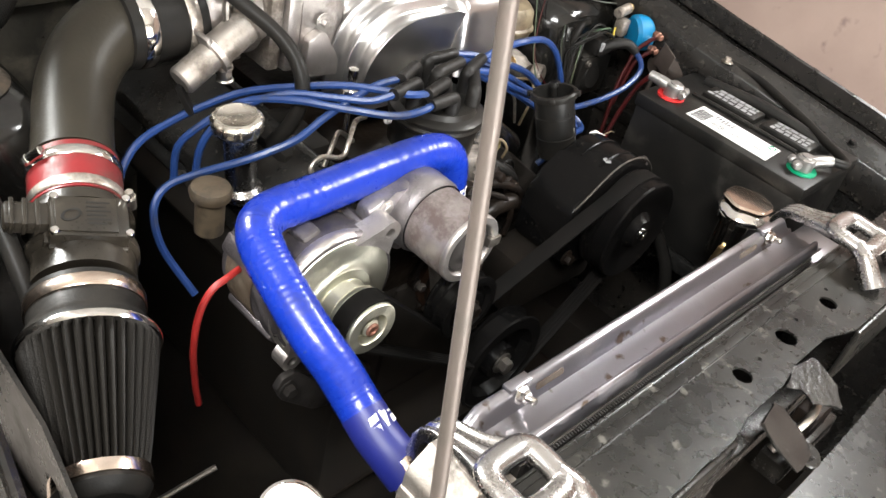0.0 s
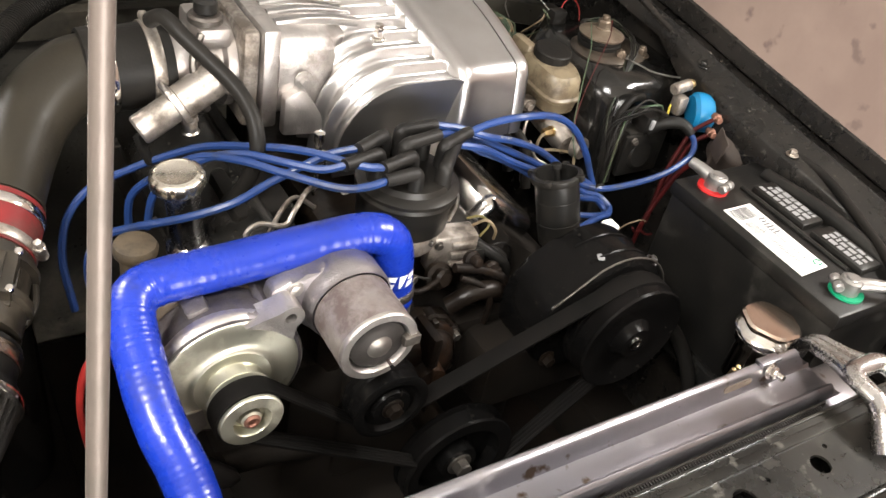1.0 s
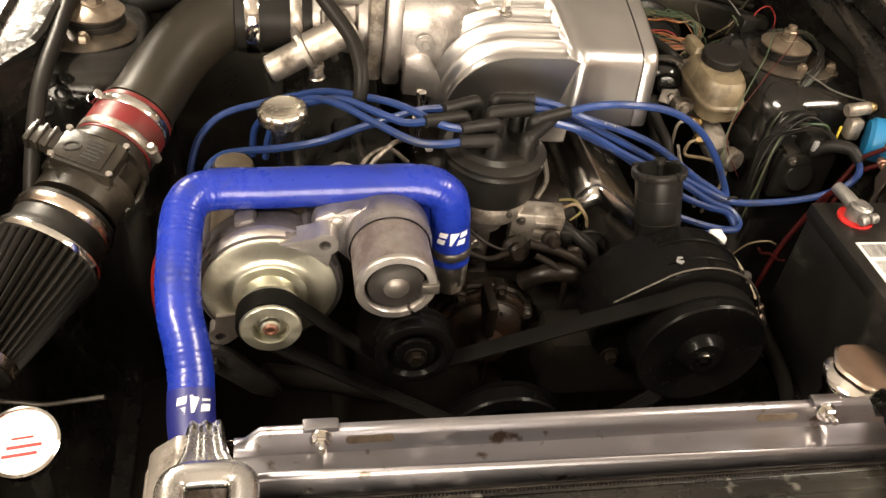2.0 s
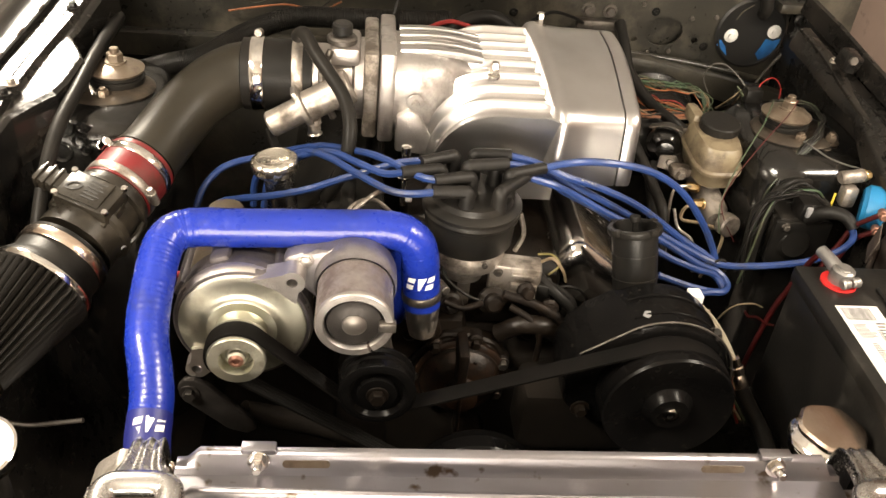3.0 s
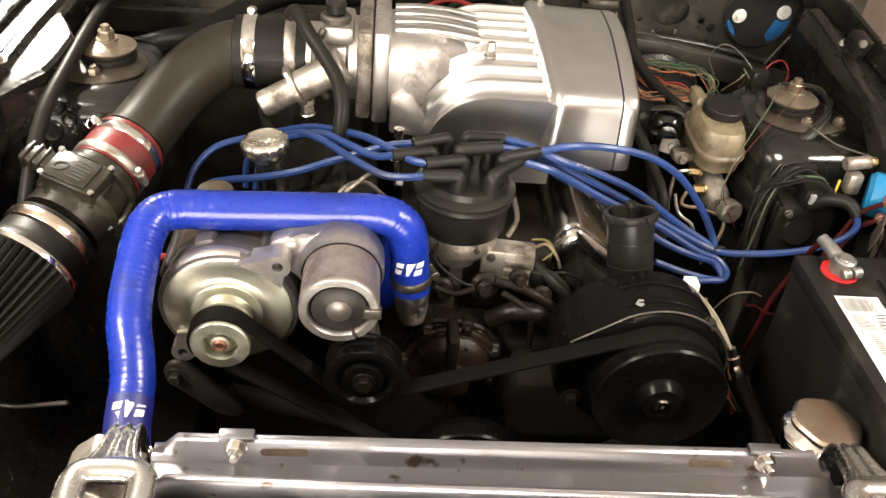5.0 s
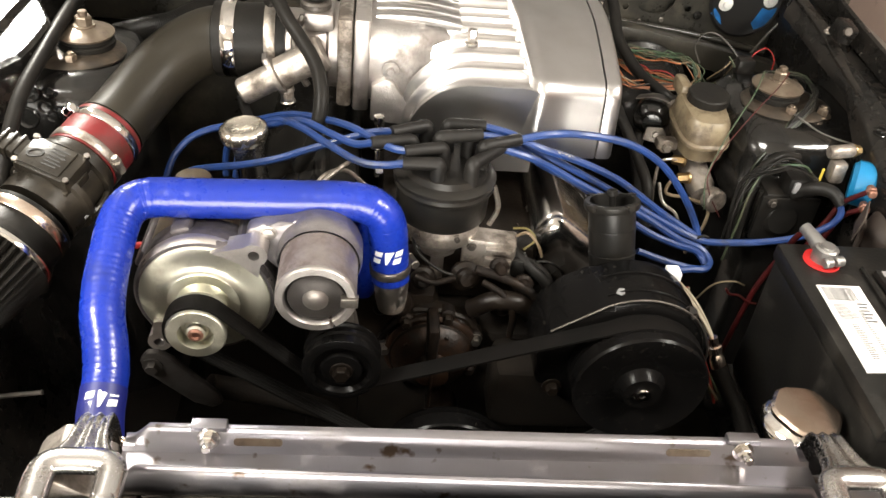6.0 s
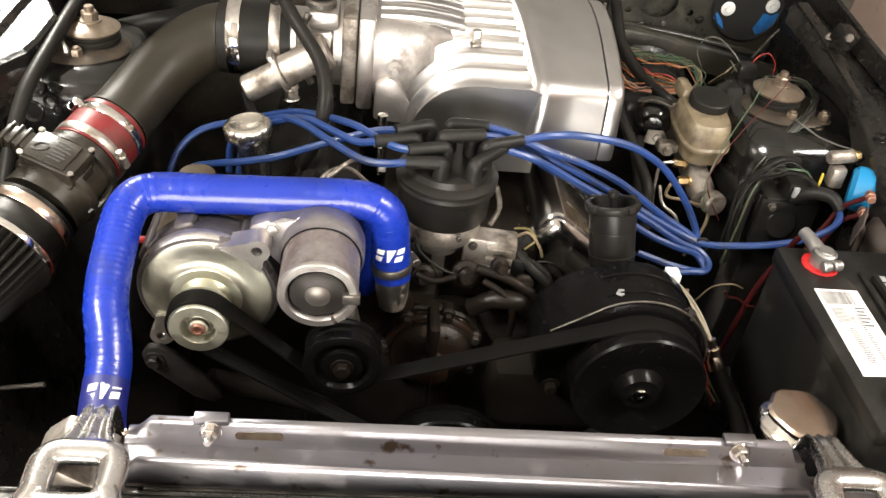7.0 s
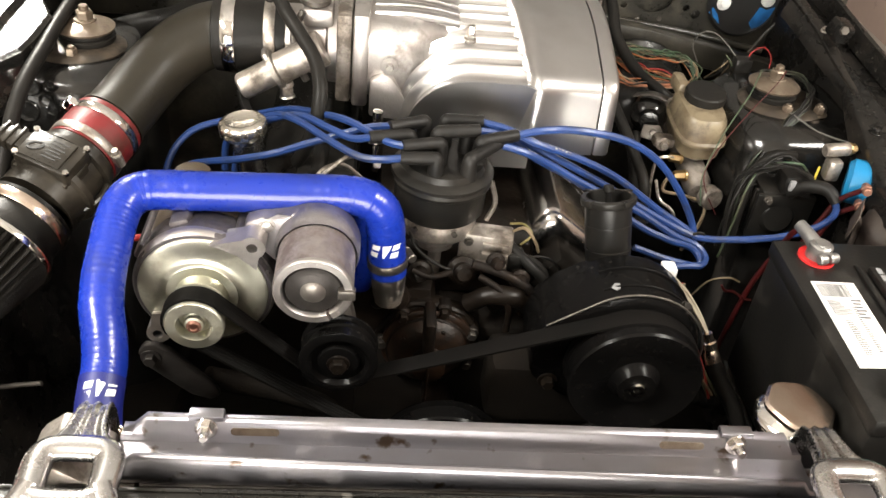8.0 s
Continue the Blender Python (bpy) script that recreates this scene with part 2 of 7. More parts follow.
ORANGE_WIRE = material("orange_wire", (0.27, 0.085, 0.028), 0.5, 0, (0.16, 0.065, 0.03), 30, 0.8, vary=0.4)
YELLOW_DULL = material("dull_yellow_wire", (0.13, 0.105, 0.03), 0.5)
PLATE_DARK = material("dark_turned_steel", (0.045, 0.041, 0.039), 0.45, 0.6, (0.026, 0.023, 0.021), 40, 0.8, 0.10, turned=0.4, spec=0.2, grime=(0.02, 0.017, 0.014), grime_scale=30, grime_at=0.52)
YELLOW_WIRE = material("yellow_wire", (0.55, 0.42, 0.05), 0.5)
LINE_TAN = material("pale_tan_lead", (0.40, 0.35, 0.27), 0.4, 0.3, (0.28, 0.23, 0.17), 30, 0.8)
TAN_WIRE = material("tan_wire", (0.19, 0.14, 0.085), 0.55, 0, (0.09, 0.065, 0.04), 40, 0.8)
CYAN = material("bright_blue_plastic", (0.01, 0.17, 0.36), 0.35, 0, (0.008, 0.11, 0.25), 30)
WHITE_ZINC = material("white_zinc", (0.72, 0.72, 0.70), 0.45, 0.3, (0.55, 0.54, 0.52), 60, 0.6)
BLUE_CHIP = material("bright_blue_paint", (0.015, 0.11, 0.30), 0.35, 0, (0.008, 0.04, 0.12), 40, 0.9)
BLUE_PAINT = material("blue_body_paint", (0.007, 0.007, 0.007), 0.35, 0, (0.012, 0.011, 0.010), 14, 1.0, spots=(0.015, 0.10, 0.26), spot_scale=13)
GREEN_RING = material("green_felt", (0.0, 0.26, 0.12), 0.7)
RED_RING = material("red_felt", (0.62, 0.02, 0.02), 0.7)
CAP_ALU = material("satin_cap_aluminium", (0.78, 0.74, 0.66), 0.27, 1.0, (0.60, 0.55, 0.47), 12, 0.5, 0.0, 200, rough_var=0.03)
DARK_INK = material("dark_print", (0.13, 0.13, 0.13), 0.6)
BATT = material("battery_case", (0.008, 0.0076, 0.0072), 0.38, 0, (0.015, 0.0138, 0.012), 14, 0.8, 0.12, 250, spec=0.28, grime=(0.035, 0.032, 0.028), grime_scale=16, grime_at=0.56)
LEAD = material("grey_lead", (0.33, 0.32, 0.31), 0.38, 0.8, (0.20, 0.19, 0.18), 60, 0.8, 0.2)
LABEL = material("white_label", (0.78, 0.76, 0.74), 0.45, 0, (0.68, 0.66, 0.63))
INK = material("grey_ink", (0.10, 0.10, 0.10), 0.6)
GREY_INK = material("pale_ink", (0.24, 0.24, 0.245), 0.6)
NYLON = material("aged_nylon", (0.19, 0.155, 0.10), 0.40, 0, (0.10, 0.072, 0.043), 26, 0.9, 0.06, 200, grime=(0.045, 0.030, 0.018), grime_scale=22, grime_at=0.50)
STEEL = material("plain_steel", (0.50, 0.47, 0.43), 0.34, 1.0, (0.32, 0.27, 0.22), 50, 0.7, 0.1, grime=(0.10, 0.07, 0.05), grime_scale=40, grime_at=0.47)
DULL_STEEL = material("dark_worn_steel", (0.16, 0.145, 0.13), 0.40, 0.9, (0.07, 0.062, 0.055), 30, 0.8, 0.15, grime=(0.03, 0.022, 0.016), grime_scale=25, grime_at=0.50)
FILTER = material("grey_filter_gauze", (0.0075, 0.0064, 0.0052), 0.55, 0, (0.006, 0.005, 0.004), 30, 0.8, 0.3, 500, spec=0.14)
ROD = material("dusty_steel_rod", (0.128, 0.105, 0.092), 0.48, 0.5, (0.10, 0.087, 0.075), 30, 0.8, 0.1)
WALL_PAINT = material("brown_wall", (0.215, 0.158, 0.132), 0.8, 0, (0.165, 0.117, 0.098), 2.5, 0.9, 0.2, 60, spots=(0.12, 0.085, 0.072), spot_scale=9)
CONCRETE = material("stained_concrete", (0.24, 0.21, 0.185), 0.85, 0, (0.15, 0.13, 0.115), 3, 0.9, 0.4, 70)
# kept pale so the unseen walls and ceiling return fill light
BOUNCE_PLASTER = material("pale_bounce_plaster", (0.48, 0.45, 0.41), 0.85, 0, (0.40, 0.37, 0.335), 2, 0.8, 0.2, 60)
# pale tone picked for the unseen hood to reflect light into the bay
HOOD_BOUNCE = material("hood_bounce_pale", (0.60, 0.58, 0.55), 0.5, 0, (0.40, 0.385, 0.37), 6, 0.7, 0.1)
# glow of the added front panel
PANEL_GLOW = bpy.data.materials.new("added_panel_glow")
PANEL_GLOW.use_nodes = True
PANEL_GLOW.node_tree.nodes["Principled BSDF"].inputs["Emission Color"].default_value = (1, 0.93, 0.84, 1)
PANEL_GLOW.node_tree.nodes["Principled BSDF"].inputs["Emission Strength"].default_value = 3.0

# ---- mesh tools ----
ORIGIN = {}


def thing(name, loc, label, category, group="", kind=""):
    ob = new(name)
    ob.empty_display_size = 0.02
    ob.location = loc
    ORIGIN[ob.name] = Vector(loc)
    return tagged(ob, label, category, group, kind)


def finish(bm, me, mat, angle):
    bmesh.ops.recalc_face_normals(bm, faces=bm.faces)
    bm.to_mesh(me)
    bm.free()
    me.materials.append(mat)
    me.shade_smooth()
    me.set_sharp_from_angle(angle=radians(angle))


def part(name, bm, mat, parent, label="", angle=38):
    me = bpy.data.meshes.new(name)
    o = ORIGIN[parent.name]
    bmesh.ops.translate(bm, verts=bm.verts, vec=-o)
    finish(bm, me, mat, angle)
    ob = new(name, me)
    ob.parent = parent
    ORIGIN[ob.name] = o
    return tagged(ob, label)


def solid(name, bm, mat, label, category, group="", kind="", angle=38):
    me = bpy.data.meshes.new(name)
    lo = Vector([min(v.co[i] for v in bm.verts) for i in range(3)])
    hi = Vector([max(v.co[i] for v in bm.verts) for i in range(3)])
    o = Vector(((lo.x + hi.x) / 2, (lo.y + hi.y) / 2, lo.z))
    bmesh.ops.translate(bm, verts=bm.verts, vec=-o)
    finish(bm, me, mat, angle)
    ob = new(name, me)
    ob.location = o
    ORIGIN[ob.name] = o
    return tagged(ob, label, category, group, kind)


def B():
    return bmesh.new()


def axis(p, d, up=(0, 0, 1)):
    """A frame at p whose z runs along d and whose x lies across up."""
    z = Vector(d).normalized()
    u = Vector(up)
    if abs(z.dot(u.normalized())) > 0.99:
        u = Vector((0, 1, 0))
    x = u.cross(z).normalized()
    y = z.cross(x)
    return Matrix(((x.x, y.x, z.x, p[0]), (x.y, y.y, z.y, p[1]), (x.z, y.z, z.z, p[2]), (0, 0, 0, 1)))


def box(bm, lo, hi, bev=0.0, m=None, seg=2):
    lo, hi = Vector(lo), Vector(hi)
    mat = Matrix.Translation((lo + hi) / 2) @ Matrix.Diagonal((*(hi - lo), 1))
    vs = bmesh.ops.create_cube(bm, size=1, matrix=mat)["verts"]
    if bev:
        es = list({e for v in vs for e in v.link_edges})
        r = bmesh.ops.bevel(bm, geom=es, offset=bev, segments=seg, profile=0.5, affect="EDGES", clamp_overlap=True)
        vs = list({v for f in r["faces"] for v in f.verts} | {v for v in vs if v.is_valid})
    if m is not None:
        bmesh.ops.transform(bm, matrix=m, verts=vs)
    return bm


def lathe(bm, p, d, profile, seg=32, sx=1.0, sy=1.0, wave=None, up=(0, 0, 1)):
    """Turns (radius, height) pairs about the axis d at p; a radius of 0 closes an end. wave(angle) scales the radius."""
    m = axis(p, d, up)
    rows = []
    for r, h in profile:
        if r <= 1e-6:
            rows.append([bm.verts.new(m @ Vector((0, 0, h)))])
        else:
            ring = []
            for i in range(seg):
                a = 2 * math.pi * i / seg
                k = wave(a) if wave else 1.0
                ring.append(bm.verts.new(m @ Vector((r * k * sx * math.cos(a), r * k * sy * math.sin(a), h))))
            rows.append(ring)
    for a, b in zip(rows, rows[1:]):
        if len(a) == 1 and len(b) == 1:
            continue
        for i in range(seg):
            j = (i + 1) % seg
            if len(a) == 1:
                bm.faces.new((a[0], b[i], b[j]))
            elif len(b) == 1:
                bm.faces.new((a[i], b[0], a[j]))
            else:
                bm.faces.new((a[i], b[i], b[j], a[j]))
    return bm


def disc(bm, p, d, r, h, bev=0.002, seg=32, base=0.0):
    """A closed cylinder with rounded rims."""
    return lathe(bm, p, d, [(0, base), (r - bev, base), (r, base + bev), (r, h - bev), (r - bev, h), (0, h)], seg)


def spline(pts, n=6):
    """Catmull-Rom through the points."""
    P = [Vector(p) for p in pts]
    if len(P) < 3:
        return P
    P = [2 * P[0] - P[1]] + P + [2 * P[-1] - P[-2]]
    out = []
    for i in range(1, len(P) - 2):
        a, b, c, d = P[i - 1:i + 3]
        for k in range(n):
            t = k / n
            out.append(0.5 * ((2 * b) + (c - a) * t + (2 * a - 5 * b + 4 * c - d) * t * t + (3 * b - a - 3 * c + d) * t ** 3))
    out.append(P[-2])
    return out


def tube(bm, pts, r, seg=10, n=6, smooth=True, closed=False, flat=None, waver=None, up=(0, 0, 1)):
    """Sweeps a round (or, with flat=(w, h), a rounded flat) section along the points."""
    P = spline(pts, n) if smooth else [Vector(p) for p in pts]
    N = len(P)
    tang = []
    for i in range(N):
        a = P[(i - 1) % N] if closed or i > 0 else P[i]
        b = P[(i + 1) % N] if closed or i < N - 1 else P[i]
        tang.append((b - a).normalized())
    u = Vector(up) - tang[0] * tang[0].dot(Vector(up))
    if u.length < 0.05:
        u = Vector((1, 0, 0)) - tang[0] * tang[0].x
    u.normalize()
    rings = []
    for i in range(N):
        u = (u - tang[i] * u.dot(tang[i])).normalized()
        w = tang[i].cross(u)
        rad = r(i / (N - 1)) if callable(r) else r
        ring = []
        for k in range(seg):
            a = 2 * math.pi * (k + 0.5) / seg
            if flat:
                e = 0.35
                ca, sa = math.cos(a), math.sin(a)
                off = w * (flat[0] / 2 * math.copysign(abs(ca) ** e, ca)) + u * (flat[1] / 2 * math.copysign(abs(sa) ** e, sa))
            else:
                off = (w * math.cos(a) + u * math.sin(a)) * rad
            ring.append(bm.verts.new(P[i] + off))
        rings.append(ring)
    last = N if closed else N - 1
    for i in range(last):
        a, b = rings[i], rings[(i + 1) % N]
        for k in range(seg):
            j = (k + 1) % seg
            bm.faces.new((a[k], a[j], b[j], b[k]))
    if not closed:
        bm.faces.new(list(reversed(rings[0])))
        bm.faces.new(rings[-1])
    return bm


def prism(bm, poly, m, depth, bev=0.0):
    """Extrudes a polygon of (x, y) by depth along z of the frame m."""
    lo = [bm.verts.new(m @ Vector((x, y, 0))) for x, y in poly]
    hi = [bm.verts.new(m @ Vector((x, y, depth))) for x, y in poly]
    fs = [bm.faces.new(list(reversed(lo))), bm.faces.new(hi)]
    k = len(poly)
    for i in range(k):
        fs.append(bm.faces.new((lo[i], lo[(i + 1) % k], hi[(i + 1) % k], hi[i])))
    if bev:
        es = list({e for f in fs for e in f.edges})
        bmesh.ops.bevel(bm, geom=es, offset=bev, segments=2, profile=0.5, affect="EDGES", clamp_overlap=True)
    return bm


def plate(bm, outer, holes, m, depth):
    """A sheet with round holes (x, y, r), extruded by depth."""
    edges = []
    for ring in [outer] + [[(x + r * math.cos(2 * math.pi * i / 20), y + r * s * math.sin(2 * math.pi * i / 20)) for i in range(20)] for x, y, r, s in holes]:
        vs = [bm.verts.new(m @ Vector((x, y, 0))) for x, y in ring]
        edges += [bm.edges.new((vs[i], vs[(i + 1) % len(vs)])) for i in range(len(vs))]
    r = bmesh.ops.triangle_fill(bm, edges=edges, use_beauty=True, use_dissolve=False)
    faces = [f for f in r["geom"] if isinstance(f, bmesh.types.BMFace)]
    e = bmesh.ops.extrude_face_region(bm, geom=faces)
    vs = [v for v in e["geom"] if isinstance(v, bmesh.types.BMVert)]
    bmesh.ops.translate(bm, verts=vs, vec=m.to_3x3() @ Vector((0, 0, depth)))
    return bm


def hexhead(bm, p, d, r, h, washer=0.0):
    d = Vector(d).normalized()
    if washer:
        disc(bm, p, d, washer, h * 0.25, 0.0005, 18)
        p = Vector(p) + d * h * 0.25
    lathe(bm, p, d, [(0, 0), (r, 0), (r, h * 0.85), (r * 0.85, h), (0, h)], 6)
    return bm


def wobble(bm, amount, scale, seed=0.0):
    for v in bm.verts:
        v.co += noise.noise_vector(v.co * scale + Vector((seed, 0, 0))) * amount
    return bm


def clamp_band(parent, p, d, r, w, mat, screw=0.6, up=(0, 0, 1)):
    """A worm-drive hose clamp round the axis d: band and screw housing."""
    d = Vector(d).normalized()
    b = lathe(B(), Vector(p) - d * w / 2, d, [(r - 0.003, 0), (r + 0.0008, 0), (r + 0.0015, 0.001), (r + 0.0015, w - 0.001), (r + 0.0008, w), (r - 0.003, w)], 40)
    band = part("clamp_band", b, mat, parent)
    m = axis(p, d, up)
    q = m @ Vector((math.cos(screw) * (r + 0.005), math.sin(screw) * (r + 0.005), 0))
    t = m.to_3x3() @ Vector((-math.sin(screw), math.cos(screw), 0))
    s = disc(B(), q - t * 0.011, t, 0.0058, 0.018, 0.001, 14)
    hexhead(s, q + t * 0.007, t, 0.0050, 0.007, 0.0062)
    part("clamp_screw", s, mat, band)
    return band

# ---- the garage ----
b = box(B(), (-3.6, -4.2, -0.2), (3.0, 5.2, 0.0))
solid("floor", b, CONCRETE, "stained grey concrete garage floor", "floor", kind="structure")
b = box(B(), (2.3, -4.2, 0.0), (2.5, 5.2, 2.9))
solid("wall_east", b, WALL_PAINT, "smudged brown painted garage wall", "wall", kind="structure")
# west, north, south walls and ceiling: unseen, added to enclose and bounce light
b = box(B(), (-3.6, -4.2, 0.0), (-3.4, 5.2, 2.9))
solid("wall_west", b, BOUNCE_PLASTER, "unseen pale garage wall added to bounce fill light", "wall", kind="structure")
b = box(B(), (-3.4, 5.0, 0.0), (2.3, 5.2, 2.9))
solid("wall_north", b, BOUNCE_PLASTER, "unseen pale garage wall added to bounce fill light", "wall", kind="structure")
b = box(B(), (-3.4, -4.2, 0.0), (2.3, -4.0, 2.9))
solid("wall_south", b, BOUNCE_PLASTER, "unseen pale garage wall added to bounce fill light", "wall", kind="structure")
b = box(B(), (-3.6, -4.2, 2.9), (2.5, 5.2, 3.05))
solid("ceiling", b, BOUNCE_PLASTER, "unseen pale garage ceiling added to bounce fill light", "ceiling", kind="structure")

# ---- the car's body round the bay ----


def fender_edge(y):
    """The hood-gap edge of a fender: half-width and height at y; it climbs and closes in towards the cowl."""
    ys, xs, zs = (-0.30, 0.0, 0.4, 0.8, 1.05), (0.765, 0.735, 0.675, 0.600, 0.545), (0.870, 0.920, 0.990, 1.076, 1.125)
    for k in range(4):
        if y <= ys[k + 1] or k == 3:
            f = (y - ys[k]) / (ys[k + 1] - ys[k])
            return xs[k] + (xs[k + 1] - xs[k]) * f, zs[k] + (zs[k + 1] - zs[k]) * f


def ledge_width(y):
    return 0.105 if y < 0.42 else max(0.052, 0.105 - 0.28 * (y - 0.42))


def sweep_y(prof_at, y0, y1, n, s, jitter=0.0):
    """Lofts the closed outline prof_at(y) of (x, z) from y0 to y1, mirrored by s."""
    b = B()
    rows = []
    for i in range(n + 1):
        y = y0 + (y1 - y0) * i / n
        rows.append([b.verts.new((s * x, y, z + jitter * noise.noise(Vector((x * 9, y * 14, 2.0))))) for x, z in prof_at(y)])
    for r0, r1 in zip(rows, rows[1:]):
        for k in range(len(r0)):
            j = (k + 1) % len(r0)
            b.faces.new((r0[k], r0[j], r1[j], r1[k]))
    b.faces.new(rows[0]), b.faces.new(list(reversed(rows[-1])))
    return b


def fender_rail(side):
    s = side
    t = thing("fender", (s * 0.70, 0.35, 0.0), "black painted fender edge with chipped lip beside the engine bay", "fender", "fenders")
    drop = [(-0.006, -0.020), (-0.020, -0.06), (-0.045, -0.14), (-0.06, -0.40)] if s > 0 else [(-0.045, -0.008), (-0.085, -0.030), (-0.12, -0.12), (-0.14, -0.40)]

    def skin(y):
        x, z = fender_edge(y)
        o = [(x - dx, z + dz) for dx, dz in drop]
        return [(x + 0.0015, z + 0.001), (x - 0.004, z - 0.001), (x - 0.009, z - 0.031), (x - 0.005, z - 0.034), (x + 0.004, z - 0.02)] + [(a - 0.004, c - 0.006) for a, c in o] + list(reversed(o))

    part("skin", sweep_y(skin, -0.28, 0.865, 26, s, 0.0015), FENDER_PAINT if s > 0 else BLACK_GLOSS, t, angle=50)

    def ledge(y):
        x, z = fender_edge(y)
        w = ledge_width(y)
        fl = min(0.10, max(0.055, 0.10 - 0.25 * (y - 0.42)))
        if s < 0:
            w = 0.050 + 0.036 * min(1.0, max(0.0, (y - 0.48) / 0.05)) * min(1.0, max(0.0, (0.65 - y) / 0.05))
            return [(x - 0.004, z - 0.009), (x - 0.026, z - 0.009), (x - 0.032, z - 0.006), (x - 0.042, z - 0.006), (x - 0.046, z - 0.016), (x - w, z - 0.017), (x - w - 0.005, z - 0.022), (x - w - 0.007, z - 0.09), (x - w - 0.002, z - 0.09), (x - w, z - 0.027), (x - 0.05, z - 0.024), (x - 0.028, z - 0.018), (x - 0.006, z - 0.018)]
        return [(x - 0.006, z - 0.036), (x - 0.028, z - 0.040), (x - 0.040, z - 0.027), (x - 0.046, z - 0.025), (x - 0.050, z - 0.030), (x - w, z - 0.037), (x - w - 0.004, z - 0.042), (x - w - 0.006, z - fl), (x - w - 0.001, z - fl), (x - w + 0.003, z - 0.048), (x - 0.04, z - 0.040), (x - 0.028, z - 0.046), (x - 0.006, z - 0.042)]

    part("ledge", sweep_y(ledge, -0.25, 0.80, 42, s, 0.003), FENDER_PAINT if s > 0 else LEDGE_GLOSS, t, "dusty black inner ledge", angle=45 if s > 0 else 14)
    for y, dx in ((0.06, 0.085), (0.295, 0.095), (0.50, 0.07), (0.52, 0.04), (0.70, 0.045)):
        x, z = fender_edge(y)
        dx = dx if s > 0 else 0.036
        part("bolt", hexhead(B(), (s * (x - dx), y, z - (0.036 if s > 0 else 0.006)), (0, 0, 1), 0.006, 0.007, 0.010), STEEL if y in (0.295, 0.52) else BLACK_GLOSS, t)
    # chips worn along the lip
    rnd = random.Random(17)
    for k in range(11):
        y = 0.02 + k * 0.075 + rnd.uniform(-0.02, 0.02)
        n = rnd.uniform(0.006, 0.016)
        x, z = fender_edge(y)
        x1, z1 = fender_edge(y + n)
        b = tube(B(), [(s * x, y, z + 0.0008), (s * (x + x1) / 2, y + n / 2, (z + z1) / 2 + 0.001), (s * x1, y + n, z1 + 0.0008)], 0.0017, 6, 2)
        part("paint_chip", b, BROWN_DUST, t, "bare worn chip")
    return t


fender_rail(1)
fender_rail(-1)


def apron(side):
    s = side
    t = thing("inner_apron", (s * 0.62, 0.3, 0.25), "black painted inner fender apron with chips and dust", "apron", "inner aprons")

    def panel(y):
        x, z = fender_edge(y)
        x = max(x - ledge_width(y) + 0.012, 0.615)
        return [(x + 0.004, z - 0.06), (x, z - 0.06), (x - 0.012, 0.80), (0.60, 0.62), (0.52, 0.42), (0.45, 0.40), (0.45, 0.38), (0.54, 0.40), (0.62, 0.62), (x + 0.004, 0.80)]

    part("panel", sweep_y(panel, -0.22, 0.96, 14, s, 0.004), FENDER_PAINT, t, angle=50)
    b = tube(B(), [(s * 0.612, -0.15, 0.74), (s * 0.612, 0.2, 0.745), (s * 0.61, 0.6, 0.75), (s * 0.61, 0.94, 0.76)], 0.01, 12, flat=(0.04, 0.03))
    part("stiffening_rail", b, FENDER_PAINT, t)
    return t


apron(1)
apron(-1)

# hood hinge arm and its block at the back of the right fender
ha = thing("hinge_arm", (0.575, 0.70, 0.985), "dusty black hood hinge arm bolted on the fender ledge", "hinge arm")
b = tube(B(), [(0.553, 0.785, 1.056), (0.567, 0.715, 1.038), (0.580, 0.64, 1.012), (0.596, 0.56, 0.988)], 0.01, 12, 5, flat=(0.020, 0.007))
part("bar", b, FENDER_PAINT, ha)
b = box(B(), (-0.013, -0.016, -0.014), (0.013, 0.016, 0.014), 0.004, pose(0.578, 0.672, 1.052, 15, 10, 12))
part("block", b, FENDER_PAINT, ha, "square bolt block")
part("bolt", hexhead(B(), (0.574, 0.655, 1.058), (-0.1, -1, 0.35), 0.007, 0.006, 0.0), DULL_STEEL, ha)
part("bolt", hexhead(B(), (0.571, 0.70, 1.038), (-0.15, -0.2, 1), 0.005, 0.005, 0.007), STEEL, ha)


